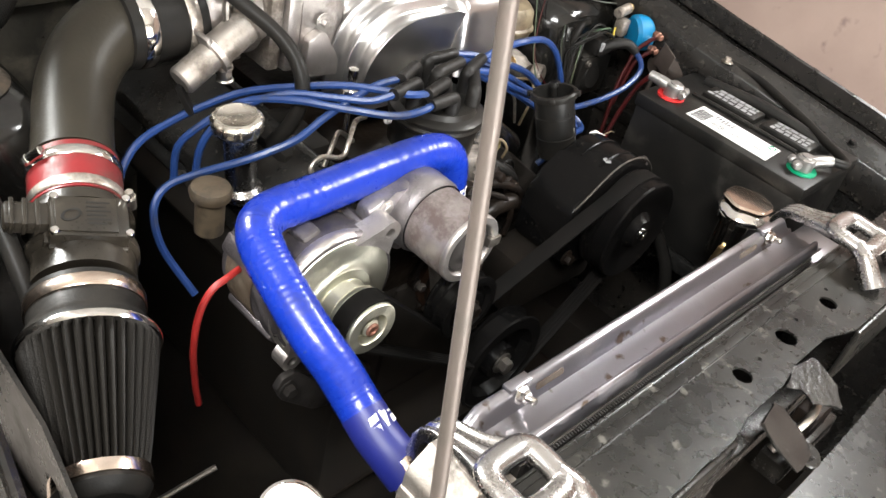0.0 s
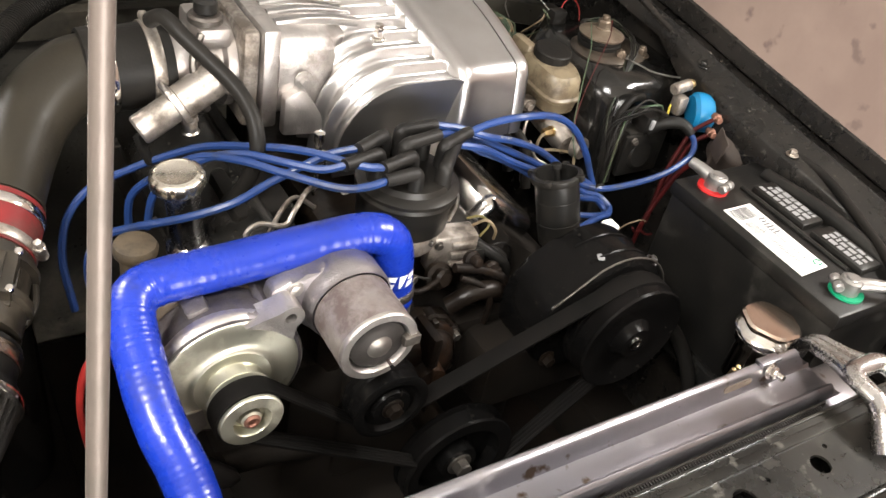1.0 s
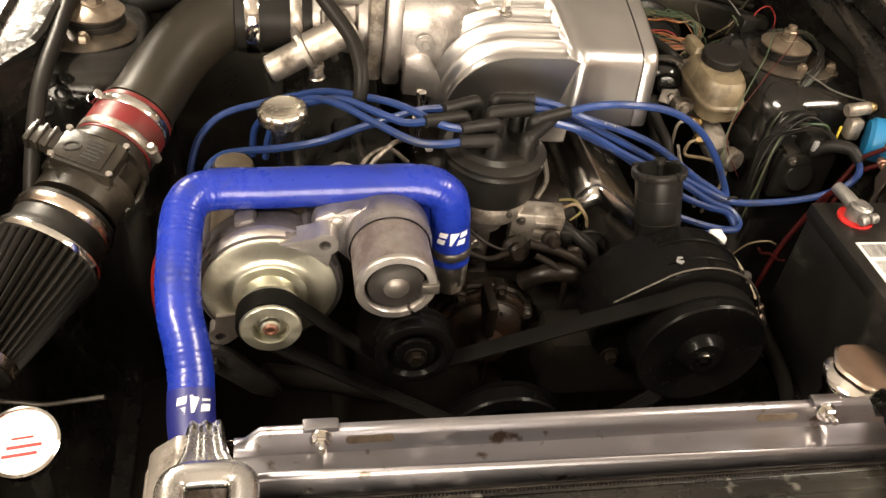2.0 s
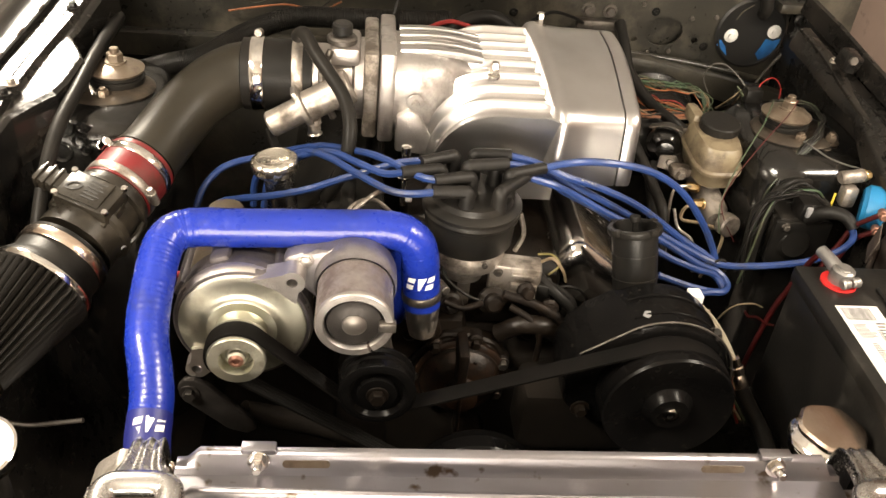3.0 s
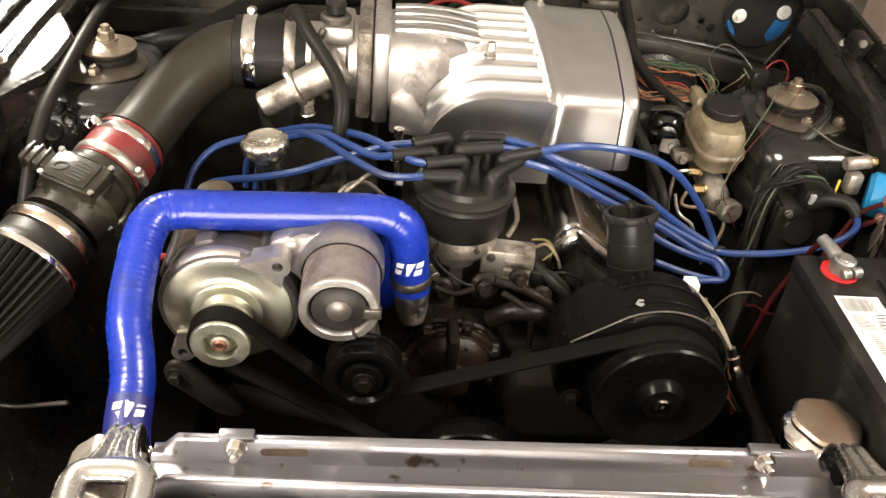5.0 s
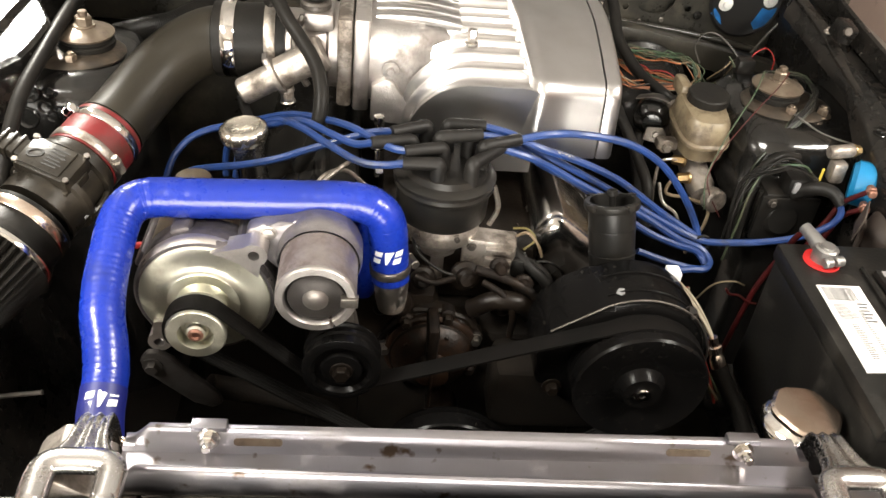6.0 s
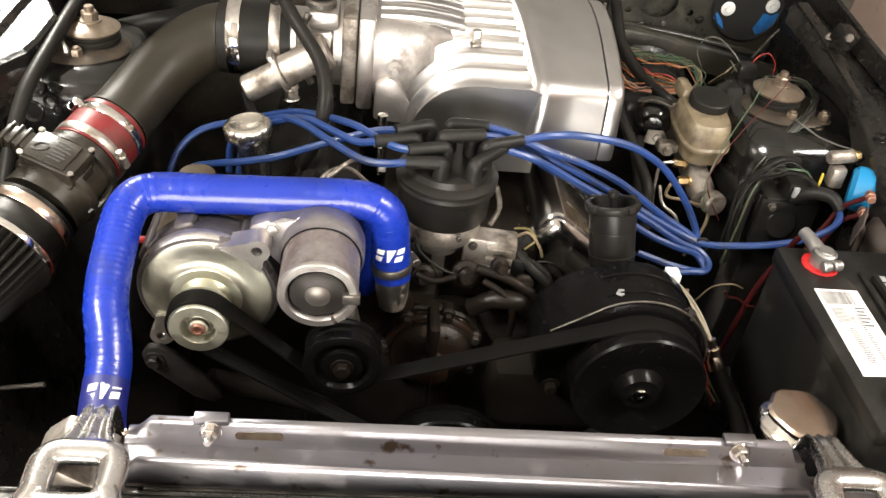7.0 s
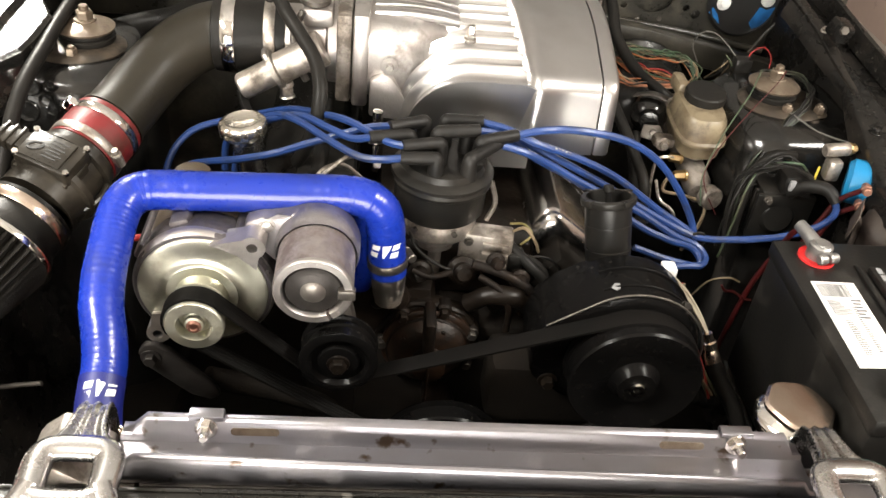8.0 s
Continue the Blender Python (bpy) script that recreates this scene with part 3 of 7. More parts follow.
def strut_tower(side, x, y, dz=0.0, deep=1.0, holes=((-0.052, 0.872, 0.010), (-0.016, 0.862, 0.006), (-0.020, 0.848, 0.007), (-0.050, 0.826, 0.010), (-0.012, 0.834, 0.005))):
    s = side
    t = thing("strut_tower", (x + s * 0.02, y, 0.30), "black steel strut tower with holes stamped in its face", "strut tower", "strut towers")
    b = B()
    rows = []
    for z, hx, hy in ((0.30, 0.125, 0.16), (0.80, 0.115, 0.145), (0.900, 0.105, 0.130), (0.925, 0.098, 0.122), (0.938, 0.085, 0.108), (0.942, 0.06, 0.08)):
        ring = []
        for i in range(40):
            a = 2 * math.pi * i / 40
            ca, sa = math.cos(a), math.sin(a)
            e = 0.55
            ring.append(b.verts.new((x + s * 0.03 + hx * math.copysign(abs(ca) ** e, ca), y + deep * hy * math.copysign(abs(sa) ** e, sa), z + (dz if z > 0.5 else 0))))
        rows.append(ring)
    for r0, r1 in zip(rows, rows[1:]):
        for k in range(40):
            b.faces.new((r0[k], r0[(k + 1) % 40], r1[(k + 1) % 40], r1[k]))
    b.faces.new(rows[-1])
    part("tower", b, BLACK_GLOSS, t, angle=50)
    # stamped holes on the front face
    for dx, z, r in holes:
        b = lathe(B(), (x + s * 0.03 + dx, y - deep * (0.1315 + (0.90 + dz - z) * 0.15), z + (dz if deep == 1.0 else 0)), (0, -1, 0.12), [(0, -0.004), (r * 0.8, -0.004), (r, 0.0), (r * 1.35, 0.0015), (r * 1.5, 0)], 16)
        part("stamped_hole", b, BLACK_PAINT, t)
    return t


def strut_mount(side, x, y, dz=0.0):
    s = side
    t = thing("strut_mount", (x, y, 0.942 + dz), "rusty round strut mount plate with a tall centre nut", "strut mount", "strut mounts")
    b = lathe(B(), (x + 0.016 * s, y - 0.010, 0.939 + dz), (0, 0, 1), [(0, 0), (0.068, 0), (0.070, 0.004), (0.066, 0.007), (0.05, 0.010), (0, 0.010)], 36, 1.0, 0.85)
    part("camber_plate", wobble(b, 0.0015, 30), CAMBER, t, "dark worn steel plate")
    b = lathe(B(), (x, y, 0.947 + dz), (0, 0, 1), [(0.036, 0), (0.038, 0.004), (0.038, 0.009), (0.034, 0.011), (0.036, 0.013), (0.036, 0.018), (0, 0.020)], 32)
    part("rubber_bush", b, RUBBER, t, "black rubber bush")
    b = lathe(B(), (x, y, 0.965 + dz), (0, 0, 1), [(0, 0), (0.038, 0), (0.039, 0.003), (0.033, 0.006), (0.014, 0.012), (0, 0.012)], 32)
    part("top_plate", b, RUST_PLATE, t)
    b = hexhead(B(), (x, y, 0.976 + dz), (0, 0, 1), 0.0115, 0.012, 0.015)
    disc(b, (x, y, 0.986 + dz), (0, 0, 1), 0.0065, 0.012, 0.001, 14)
    part("centre_nut", b, RUST_PLATE, t)
    for dx, dy in ((0.008, -0.050), (0.060, -0.044), (0.045, 0.040)):
        b = hexhead(B(), (x + dx * s, y + dy, 0.943 + dz), (0, 0, 1), 0.0085, 0.011, 0.014)
        disc(b, (x + dx * s, y + dy, 0.950 + dz), (0, 0, 1), 0.005, 0.010, 0.001, 12)
        part("plate_nut", b, PLATE_NUT, t)


strut_tower(1, 0.497, 0.652)
strut_mount(1, 0.497, 0.652)
strut_tower(-1, -0.514, 0.632, 0.022, 0.88, ((-0.018, 0.951, 0.010), (0.008, 0.952, 0.0055), (0.001, 0.931, 0.0065), (-0.023, 0.915, 0.010), (0.009, 0.919, 0.005)))
strut_mount(-1, -0.514, 0.632, 0.022)

# firewall, cowl and windscreen base
fw = thing("firewall", (0.0, 0.98, 0.3), "black painted firewall with oval cut-outs and bolts", "firewall", kind="structure")
FW = Matrix(((1, 0, 0, 0), (0, 0, 1, 0.965), (0, 1, 0, 0), (0, 0, 0, 1)))
b = plate(B(), [(-0.72, 0.3), (0.72, 0.3), (0.72, 1.06), (-0.72, 1.06)], [(0.383, 0.972, 0.036, 0.78), (0.445, 0.958, 0.006, 1), (0.33, 0.955, 0.006, 1), (-0.36, 1.0, 0.03, 0.8)], FW, 0.004)
part("panel", b, FIREWALL, fw)
b = box(B(), (-0.75, 0.985, 0.0), (0.75, 1.0, 1.05))
part("inner_panel", b, FIREWALL, fw)
b = tube(B(), [(-0.70, 0.945, 0.90), (0.0, 0.95, 0.905), (0.29, 0.93, 0.918), (0.45, 0.915, 0.90), (0.62, 0.90, 0.87)], 0.01, 12, flat=(0.03, 0.045))
part("seam_ledge", b, FIREWALL, fw)
b = tube(B(), [(0.29, 0.952, 0.935), (0.45, 0.95, 0.918), (0.60, 0.945, 0.895)], 0.006, 10)
part("sealed_seam", b, FIREWALL, fw)
b = lathe(B(), (0.547, 0.966, 0.980), (0, -1, 0), [(0, 0), (0.064, 0), (0.067, 0.004), (0.062, 0.0075), (0.054, 0.006), (0, 0.006)], 40, 1.0, 1.0)
part("pedal_cover", b, BLUE_PAINT, fw, "oval cover, blue paint showing through black")
b = prism(B(), [(0.575, 0.930), (0.590, 0.938), (0.604, 0.958), (0.607, 0.975), (0.592, 0.968), (0.578, 0.972), (0.572, 0.955), (0.566, 0.942)], Matrix(((1, 0, 0, 0), (0, 0, -1, 0.9598), (0, 1, 0, 0), (0, 0, 0, 1))), 0.0008)
part("paint_patch", b, BLUE_CHIP, fw, "bright blue paint showing")
b = prism(B(), [(0.487, 0.955), (0.500, 0.945), (0.512, 0.935), (0.505, 0.952), (0.492, 0.966)], Matrix(((1, 0, 0, 0), (0, 0, -1, 0.9598), (0, 1, 0, 0), (0, 0, 0, 1))), 0.0008)
part("paint_patch", b, BLUE_CHIP, fw, "bright blue paint showing")
for x, z in ((0.510, 0.974), (0.590, 0.986)):
    b = disc(B(), (x, 0.962, z), (0, -1, 0), 0.013, 0.004, 0.001, 20)
    disc(b, (x, 0.958, z), (0, -1, 0), 0.006, 0.005, 0.001, 14)
    part("washer_bolt", b, WHITE_ZINC, fw, "bright plated washer and bolt")
b = box(B(), (0.215, 0.945, 0.972), (0.300, 0.965, 0.990), 0.004)
part("vacuum_tree", b, DULL_STEEL, fw, "grey metal vacuum tree with nipples")
for i in range(4):
    b = disc(B(), (0.225 + i * 0.019, 0.950, 0.972), (0, -0.25, -1), 0.0065, 0.028, 0.002, 12)
    part("nipple", b, DULL_STEEL, fw)
for x in (0.234, 0.275):
    part("bolt", hexhead(B(), (x, 0.962, 1.004), (0, -1, 0), 0.009, 0.008, 0.013), DULL_STEEL, fw)
for x, z in ((0.36, 1.008), (0.465, 0.948), (0.33, 0.925), (0.62, 1.01), (0.10, 0.99), (-0.45, 0.99)):
    part("bolt", hexhead(B(), (x, 0.964, z), (0, -1, 0), 0.0055, 0.005, 0.008), BLACK_GLOSS, fw)
b = tube(B(), [(0.530, 0.945, 1.12), (0.545, 0.943, 1.07), (0.555, 0.945, 1.035), (0.558, 0.958, 1.018)], 0.011, 14)
part("conduit", b, RUBBER, fw, "black rubber conduit")
b = tube(B(), [(0.513, 0.9605, 1.005), (0.520, 0.9605, 1.020), (0.538, 0.9605, 1.034)], 0.0015, 6)
part("scratch_rib", b, FIREWALL, fw)
b = box(B(), (0.575, 0.93, 1.030), (0.640, 0.965, 1.048), 0.005)
part("corner_bracket", b, FIREWALL, fw)
b = disc(B(), (0.612, 0.930, 1.022), (0, -1, 0.2), 0.010, 0.012, 0.003, 18)
part("blue_grommet", b, BLUE_PAINT, fw)
b = tube(B(), [(0.62, 0.95, 0.96), (0.595, 0.945, 0.925), (0.565, 0.93, 0.885)], 0.003, 8)
part("sealed_seam", b, FIREWALL, fw)
for x, z in ((0.285, 0.955), (0.36, 0.93), (0.43, 1.0), (0.475, 1.005), (0.40, 0.935), (0.335, 1.02), (0.05, 0.97), (-0.22, 1.0), (-0.30, 0.955)):
    part("screw", disc(B(), (x, 0.965, z), (0, -1, 0), 0.0045, 0.004, 0.001, 12), DULL_STEEL, fw)
b = box(B(), (-0.76, 0.98, 1.05), (0.76, 1.25, 1.075), 0.008)
solid("cowl", b, BLACK_PAINT, "black painted cowl panel behind the firewall", "cowl", kind="structure")

# open hood overhead, held by the prop; unseen, pale to bounce light down
h = thing("hood", (0, 1.12, 1.085), "open hood over the engine bay, unseen, made pale to bounce light", "hood")
HM = Matrix.Translation((0, 1.12, 1.085)) @ Matrix.Rotation(radians(-34), 4, "X")
b = box(B(), (-0.66, -1.25, 0.03), (0.66, 0.0, 0.045), 0.006, HM)
part("skin", b, HOOD_BOUNCE, h)
for x0, y0, x1, y1 in ((-0.64, -1.23, -0.60, -0.02), (0.60, -1.23, 0.64, -0.02), (-0.60, -1.23, 0.60, -1.15), (-0.60, -0.10, 0.60, -0.02)):
    b = box(B(), (x0, y0, 0.0), (x1, y1, 0.03), 0.008, HM)
    part("brace", b, HOOD_BOUNCE, h)

# prop rod from the crossmember up to the hood
pr = [(-0.514, -0.140, 0.842), (-0.506, -0.125, 0.90), (-0.4927, -0.1003, 1.0), (-0.4399, -0.0004, 1.4), (-0.4135, 0.0496, 1.6), (-0.395, 0.085, 1.735)]
solid("hood_prop", tube(B(), pr, 0.0052, 12), ROD, "dusty steel hood prop rod standing on the crossmember", "prop rod")

# ---- radiator ----
rad = thing("radiator", (0, -0.02, 0.42), "aluminium radiator with welded tanks and an open top channel", "radiator")
b = B()
prof = [(0.012, 0.892), (0.015, 0.896), (0.012, 0.900), (0.006, 0.900), (0.003, 0.897), (-0.002, 0.884), (-0.005, 0.880), (-0.034, 0.879), (-0.038, 0.882), (-0.0405, 0.909), (-0.042, 0.9125), (-0.0445, 0.9135), (-0.047, 0.912), (-0.0485, 0.908), (-0.0500, 0.884), (-0.0500, 0.880), (-0.046, 0.872), (0.004, 0.872), (0.009, 0.878)]
rows = []
for x, cut in ((-0.326, 0.030), (-0.316, 0.014), (-0.303, 0.0), (-0.1, 0.0), (0.1, 0.0), (0.300, 0.0), (0.309, 0.012), (0.318, 0.030)):
    rows.append([b.verts.new((x, y, max(z - cut - (0.004 + 0.011 * (x + 0.3) / 0.6 if y < -0.036 else 0), 0.882) if z > 0.886 else z)) for y, z in prof])
for r0, r1 in zip(rows, rows[1:]):
    for k in range(len(prof)):
        j = (k + 1) % len(prof)
        b.faces.new((r0[k], r0[j], r1[j], r1[k]))
b.faces.new(rows[0]), b.faces.new(list(reversed(rows[-1])))
part("top_channel", b, RAD_ALU, rad, "stained bare aluminium channel", angle=50)
for x, w in ((-0.206, 0.036), (0.197, 0.036)):
    b = B()
    pts = [(math.cos(a) * 0.004 + (w / 2 if math.cos(a) > 0 else -w / 2), math.sin(a) * 0.004) for a in [i * math.pi / 8 for i in range(16)]]
    prism(b, pts, Matrix.Translation((x, 0.0008, 0.890)) @ Matrix.Rotation(radians(74), 4, "X"), 0.0012)
    part("slot", b, RUST_PLATE, rad, "brown elongated slot")
for x in (-0.25, 0.25):
    b = hexhead(B(), (x, 0.001, 0.893), (0, -1, 0.25), 0.0075, 0.007, 0.0105)
    disc(b, (x, -0.005, 0.8945), (0, -1, 0.25), 0.0042, 0.012, 0.001, 12)
    part("bolt", b, CHROME, rad, "bright zinc bolt and nut")
    b = box(B(), (x - 0.016, 0.003, 0.8985), (x + 0.016, 0.015, 0.905), 0.0015)
    part("clip", b, RAD_ALU, rad)
b = box(B(), (-0.300, -0.050, 0.44), (0.300, 0.002, 0.874))
part("core", b, DULL_STEEL, rad, "dark finned core")
b = B()
for i in range(150):
    x = -0.292 + i * 0.0039
    box(b, (x, -0.0545, 0.50), (x + 0.0017, -0.050, 0.872))
fins = part("finned_face", b, PLATE_DARK, rad)
tagged(fins, kind="stuff")
for s in (-1, 1):
    x0, x1 = sorted((s * 0.304, s * 0.402))
    b = box(B(), (x0, -0.062, 0.43), (x1, 0.006, 0.868 if s < 0 else 0.86), 0.008)
    part("tank", b, ALU_DIRTY if s < 0 else RAD_ALU, rad)
b = prism(B(), [(-0.398, 0.84), (-0.397, 0.882), (-0.392, 0.887), (-0.372, 0.906), (-0.364, 0.905), (-0.330, 0.88), (-0.33, 0.84)], Matrix(((1, 0, 0, 0), (0, 0, -1, 0.004), (0, 1, 0, 0), (0, 0, 0, 1))), 0.064, 0.003)
part("tank_shoulder", b, ALU_DIRTY, rad)
# hose neck
hd = Vector((-0.13, 0.765, 0.56))
b = lathe(B(), (-0.351, -0.010, 0.798), hd, [(0, 0), (0.0195, 0), (0.0195, 0.05), (0.021, 0.054), (0.0195, 0.058), (0.017, 0.058)], 28)
part("hose_neck", b, ALU_DIRTY, rad)
# filler neck
b = lathe(B(), (0.350, 0.075, 0.775), (0, 0, 1), [(0, 0), (0.030, 0), (0.030, 0.055), (0.036, 0.060), (0.037, 0.070), (0.034, 0.073), (0, 0.073)], 36)
part("filler_neck", b, CHROME, rad, "polished filler neck")
b = tube(B(), [(0.315, 0.072, 0.80), (0.313, 0.078, 0.74), (0.316, 0.075, 0.62)], 0.004, 8)
part("overflow_tube", b, BRASS, rad)
b = box(B(), (0.310, 0.028, 0.60), (0.395, 0.085, 0.79), 0.02)
part("filler_tank", b, RAD_ALU, rad)

b = lathe(B(), (0.350, 0.075, 0.8475), (0, 0, 1), [(0.031, 0), (0.039, 0.001), (0.041, 0.005), (0.039, 0.009), (0.034, 0.012), (0.030, 0.016), (0.0, 0.017)], 40, wave=lambda a: 1 + 0.03 * max(0, math.cos(4 * a)))
cap = part("radiator_cap", b, CHROME, rad, "hazy chrome pressure cap")
b = lathe(B(), (0.353, 0.078, 0.861), (0.05, 0.02, 1), [(0, 0), (0.036, 0.001), (0.037, 0.006), (0.034, 0.009), (0.02, 0.010), (0, 0.0095)], 40, wave=lambda a: 1 + 0.035 * math.cos(6 * a))
part("cap_top", b, CHROME_WARM, cap)


def radiator_bracket(x, s):
    """Forged hold-down: a ridged arm from behind the radiator, flaring into a square eye with two feet."""
    t = thing("radiator_bracket", (x, -0.06, 0.886), "polished forged radiator bracket with a square eye", "bracket", "radiator brackets")
    b = B()
    ring = []
    for i in range(36):
        a = 2 * math.pi * i / 36
        ca, sa = math.cos(a), math.sin(a)
        e = 0.48
        px = x + 0.0285 * math.copysign(abs(ca) ** e, ca)
        py = -0.078 + 0.026 * math.copysign(abs(sa) ** e, sa)
        ring.append((px, py, 0.922 + 0.10 * (py + 0.078)))
    tube(b, ring, 0.0125, 14, smooth=False, closed=True)
    for v in b.verts:
        v.co.z = 0.922 + (v.co.z - 0.922) * 0.75
    part("eye", b, BRACKET_ALU, t)
    ax_ = x + s * 0.008
    stations = [(0.026, 0.835, 0.0150), (0.026, 0.862, 0.0152), (0.0245, 0.880, 0.0154), (0.019, 0.893, 0.0157), (0.009, 0.900, 0.0162), (-0.008, 0.904, 0.0175), (-0.024, 0.908, 0.0205), (-0.036, 0.912, 0.0255), (-0.046, 0.916, 0.0310), (-0.055, 0.919, 0.0345)]
    b = B()
    rows = []
    for k, (y, z, hw) in enumerate(stations):
        y0, z0, _ = stations[max(k - 1, 0)]
        y1, z1, _ = stations[min(k + 1, len(stations) - 1)]
        n = Vector((0, z1 - z0, y0 - y1)).normalized()
        f = k / (len(stations) - 1)
        cx = ax_ + (x - ax_) * f * f
        ring = []
        for q in range(33):
            u = -1 + q / 16
            h = 0.0032 * (0.5 + 0.5 * math.cos(3 * math.pi * u * 0.92)) - 0.004 * max(0, abs(u) - 0.86) / 0.14
            ring.append(b.verts.new(Vector((cx + hw * u, y, z)) + n * (0.004 + h)))
        for u in (0.95, 0.0, -0.95):
            ring.append(b.verts.new(Vector((cx + hw * u, y, z)) - n * 0.006))
        rows.append(ring)
    for r0, r1 in zip(rows, rows[1:]):
        for q in range(36):
            b.faces.new((r0[q], r0[(q + 1) % 36], r1[(q + 1) % 36], r1[q]))
    b.faces.new(rows[0]), b.faces.new(list(reversed(rows[-1])))
    part("arm", b, BRACKET_ALU, t, angle=60)
    for dx in (-0.030, 0.030):
        b = tube(B(), [(x + dx * 0.9, -0.088, 0.922), (x + dx * 1.15, -0.108, 0.914), (x + dx * 1.35, -0.125, 0.898), (x + dx * 1.5, -0.136, 0.889)], lambda q: 0.011 + 0.005 * q, 14)
        part("foot", b, BRACKET_ALU, t)
    return t


radiator_bracket(-0.343, -1)
radiator_bracket(0.330, 1)

# ---- crossmember, latch, nose ----
xm = thing("crossmember", (0, -0.12, 0.80), "chipped black steel crossmember with round holes", "crossmember")
XM = Matrix.Translation((0, 0, 0.883))
holes = [(-0.012, -0.115, 0.0115, 1.0), (0.094, -0.113, 0.0135, 1.0), (0.206, -0.113, 0.0115, 1.0), (0.135, -0.104, 0.003, 1), (0.03, -0.113, 0.003, 1), (0.23, -0.098, 0.003, 1), (-0.29, -0.115, 0.011, 1)]
b = plate(B(), [(-0.62, -0.158), (-0.10, -0.158), (-0.06, -0.150), (0.02, -0.150), (0.06, -0.142), (0.14, -0.142), (0.19, -0.158), (0.62, -0.158), (0.62, -0.066), (-0.62, -0.066)], holes, XM, 0.003)
part("top_sheet", b, CROSS_PAINT, xm)
b = box(B(), (-0.62, -0.066, 0.81), (0.62, -0.062, 0.888), 0.001)
part("rear_flange", b, CROSS_PAINT, xm)
b = tube(B(), [(-0.62, -0.080, 0.886), (-0.2, -0.080, 0.8865), (0.2, -0.080, 0.8865), (0.62, -0.080, 0.886)], 0.005, 10, flat=(0.012, 0.008))
part("swage", b, CROSS_PAINT, xm)
for x0, x1 in ((-0.62, -0.10), (0.19, 0.62)):
    part("front_flange", box(B(), (x0, -0.164, 0.80), (x1, -0.158, 0.884), 0.002), CROSS_PAINT, xm)
b = box(B(), (-0.62, -0.155, 0.76), (0.62, -0.07, 0.80), 0.004)
part("under_channel", b, BLACK_PAINT, xm)
b = lathe(B(), (-0.115, -0.110, 0.8855), (0, 0, 1), [(0, -0.002), (0.009, -0.002), (0.012, 0.001), (0.014, 0.001)], 20)
part("dimple", b, CROSS_PAINT, xm)

lt = thing("hood_latch", (0.05, -0.18, 0.80), "bent grey hood latch plates, worn to bare metal", "latch")
LM = pose(0.010, -0.157, 0.862, 24, 6, 8)
b = prism(B(), [(-0.055, -0.05), (-0.02, -0.062), (0.0, -0.04), (0.012, -0.005), (-0.01, 0.010), (-0.045, 0.006)], LM, 0.003)
bmesh.ops.subdivide_edges(b, edges=b.edges, cuts=3, use_grid_fill=True)
part("plate", wobble(b, 0.010, 34), LATCH, lt, angle=20)
b = prism(B(), [(0.030, -0.030), (0.060, -0.052), (0.085, -0.035), (0.078, 0.004), (0.045, 0.016), (0.022, 0.004)], pose(0.022, -0.155, 0.862, 22, -8, 4), 0.003)
bmesh.ops.subdivide_edges(b, edges=b.edges, cuts=3, use_grid_fill=True)
part("plate", wobble(b, 0.010, 36, 4), LATCH, lt, angle=20)
b = tube(B(), [(0.02, -0.175, 0.80), (0.06, -0.185, 0.835), (0.10, -0.178, 0.838), (0.125, -0.165, 0.85)], 0.005, 10)
part("striker", b, STEEL, lt)
b = disc(B(), (0.035, -0.205, 0.805), (0, -0.3, 1), 0.017, 0.012, 0.002, 24)
disc(b, (0.035, -0.208, 0.816), (0, -0.3, 1), 0.007, 0.006, 0.001, 14)
part("bushing", b, BLACK_PAINT, lt)
b = box(B(), (0.075, -0.192, 0.78), (0.135, -0.165, 0.83), 0.004)
part("body", b, RUST_CAST, lt)
b = box(B(), (0.02, -0.20, 0.76), (0.16, -0.165, 0.79), 0.004)
part("base", b, BLACK_PAINT, lt)

b = B()
rows = []
for i in range(21):
    x = -0.70 + i * 0.07
    bow = 0.10 * (x / 0.7) ** 2
    prof = [(-0.215 + bow * 0.4, 0.70), (-0.215 + bow * 0.4, 0.805), (-0.222 + bow * 0.4, 0.812), (-0.30 + bow, 0.80), (-0.45 + bow, 0.765), (-0.56 + bow, 0.71), (-0.60 + bow, 0.60), (-0.58 + bow, 0.45), (-0.56 + bow, 0.45), (-0.57 + bow, 0.60), (-0.54 + bow, 0.70), (-0.44 + bow, 0.75), (-0.29 + bow, 0.79), (-0.228 + bow * 0.4, 0.795), (-0.228 + bow * 0.4, 0.70)]
    rows.append([b.verts.new((x, y, z)) for y, z in prof])
for r0, r1 in zip(rows, rows[1:]):
    for k in range(len(r0)):
        j = (k + 1) % len(r0)
        b.faces.new((r0[k], r0[j], r1[j], r1[k]))
b.faces.new(rows[0]), b.faces.new(list(reversed(rows[-1])))
solid("nose_panel", b, CROSS_PAINT, "scuffed dark nose panel in front of the crossmember", "nose panel", angle=50)

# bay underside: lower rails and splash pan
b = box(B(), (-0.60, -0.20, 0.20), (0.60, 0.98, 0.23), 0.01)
solid("splash_pan", b, DARK_MATT, "dark splash pan under the engine", "splash pan")
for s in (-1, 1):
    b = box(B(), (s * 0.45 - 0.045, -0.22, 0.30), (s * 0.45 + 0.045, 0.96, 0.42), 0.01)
    solid("frame_rail", b, DARK_MATT, "black painted frame rail beside the engine", "frame rail", "frame rails")

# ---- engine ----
eng = thing("engine_block", (0, 0.5, 0.23), "dark engine block below the intake", "engine")
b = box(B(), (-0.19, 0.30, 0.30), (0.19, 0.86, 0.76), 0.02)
part("block", b, DARK_MATT, eng)
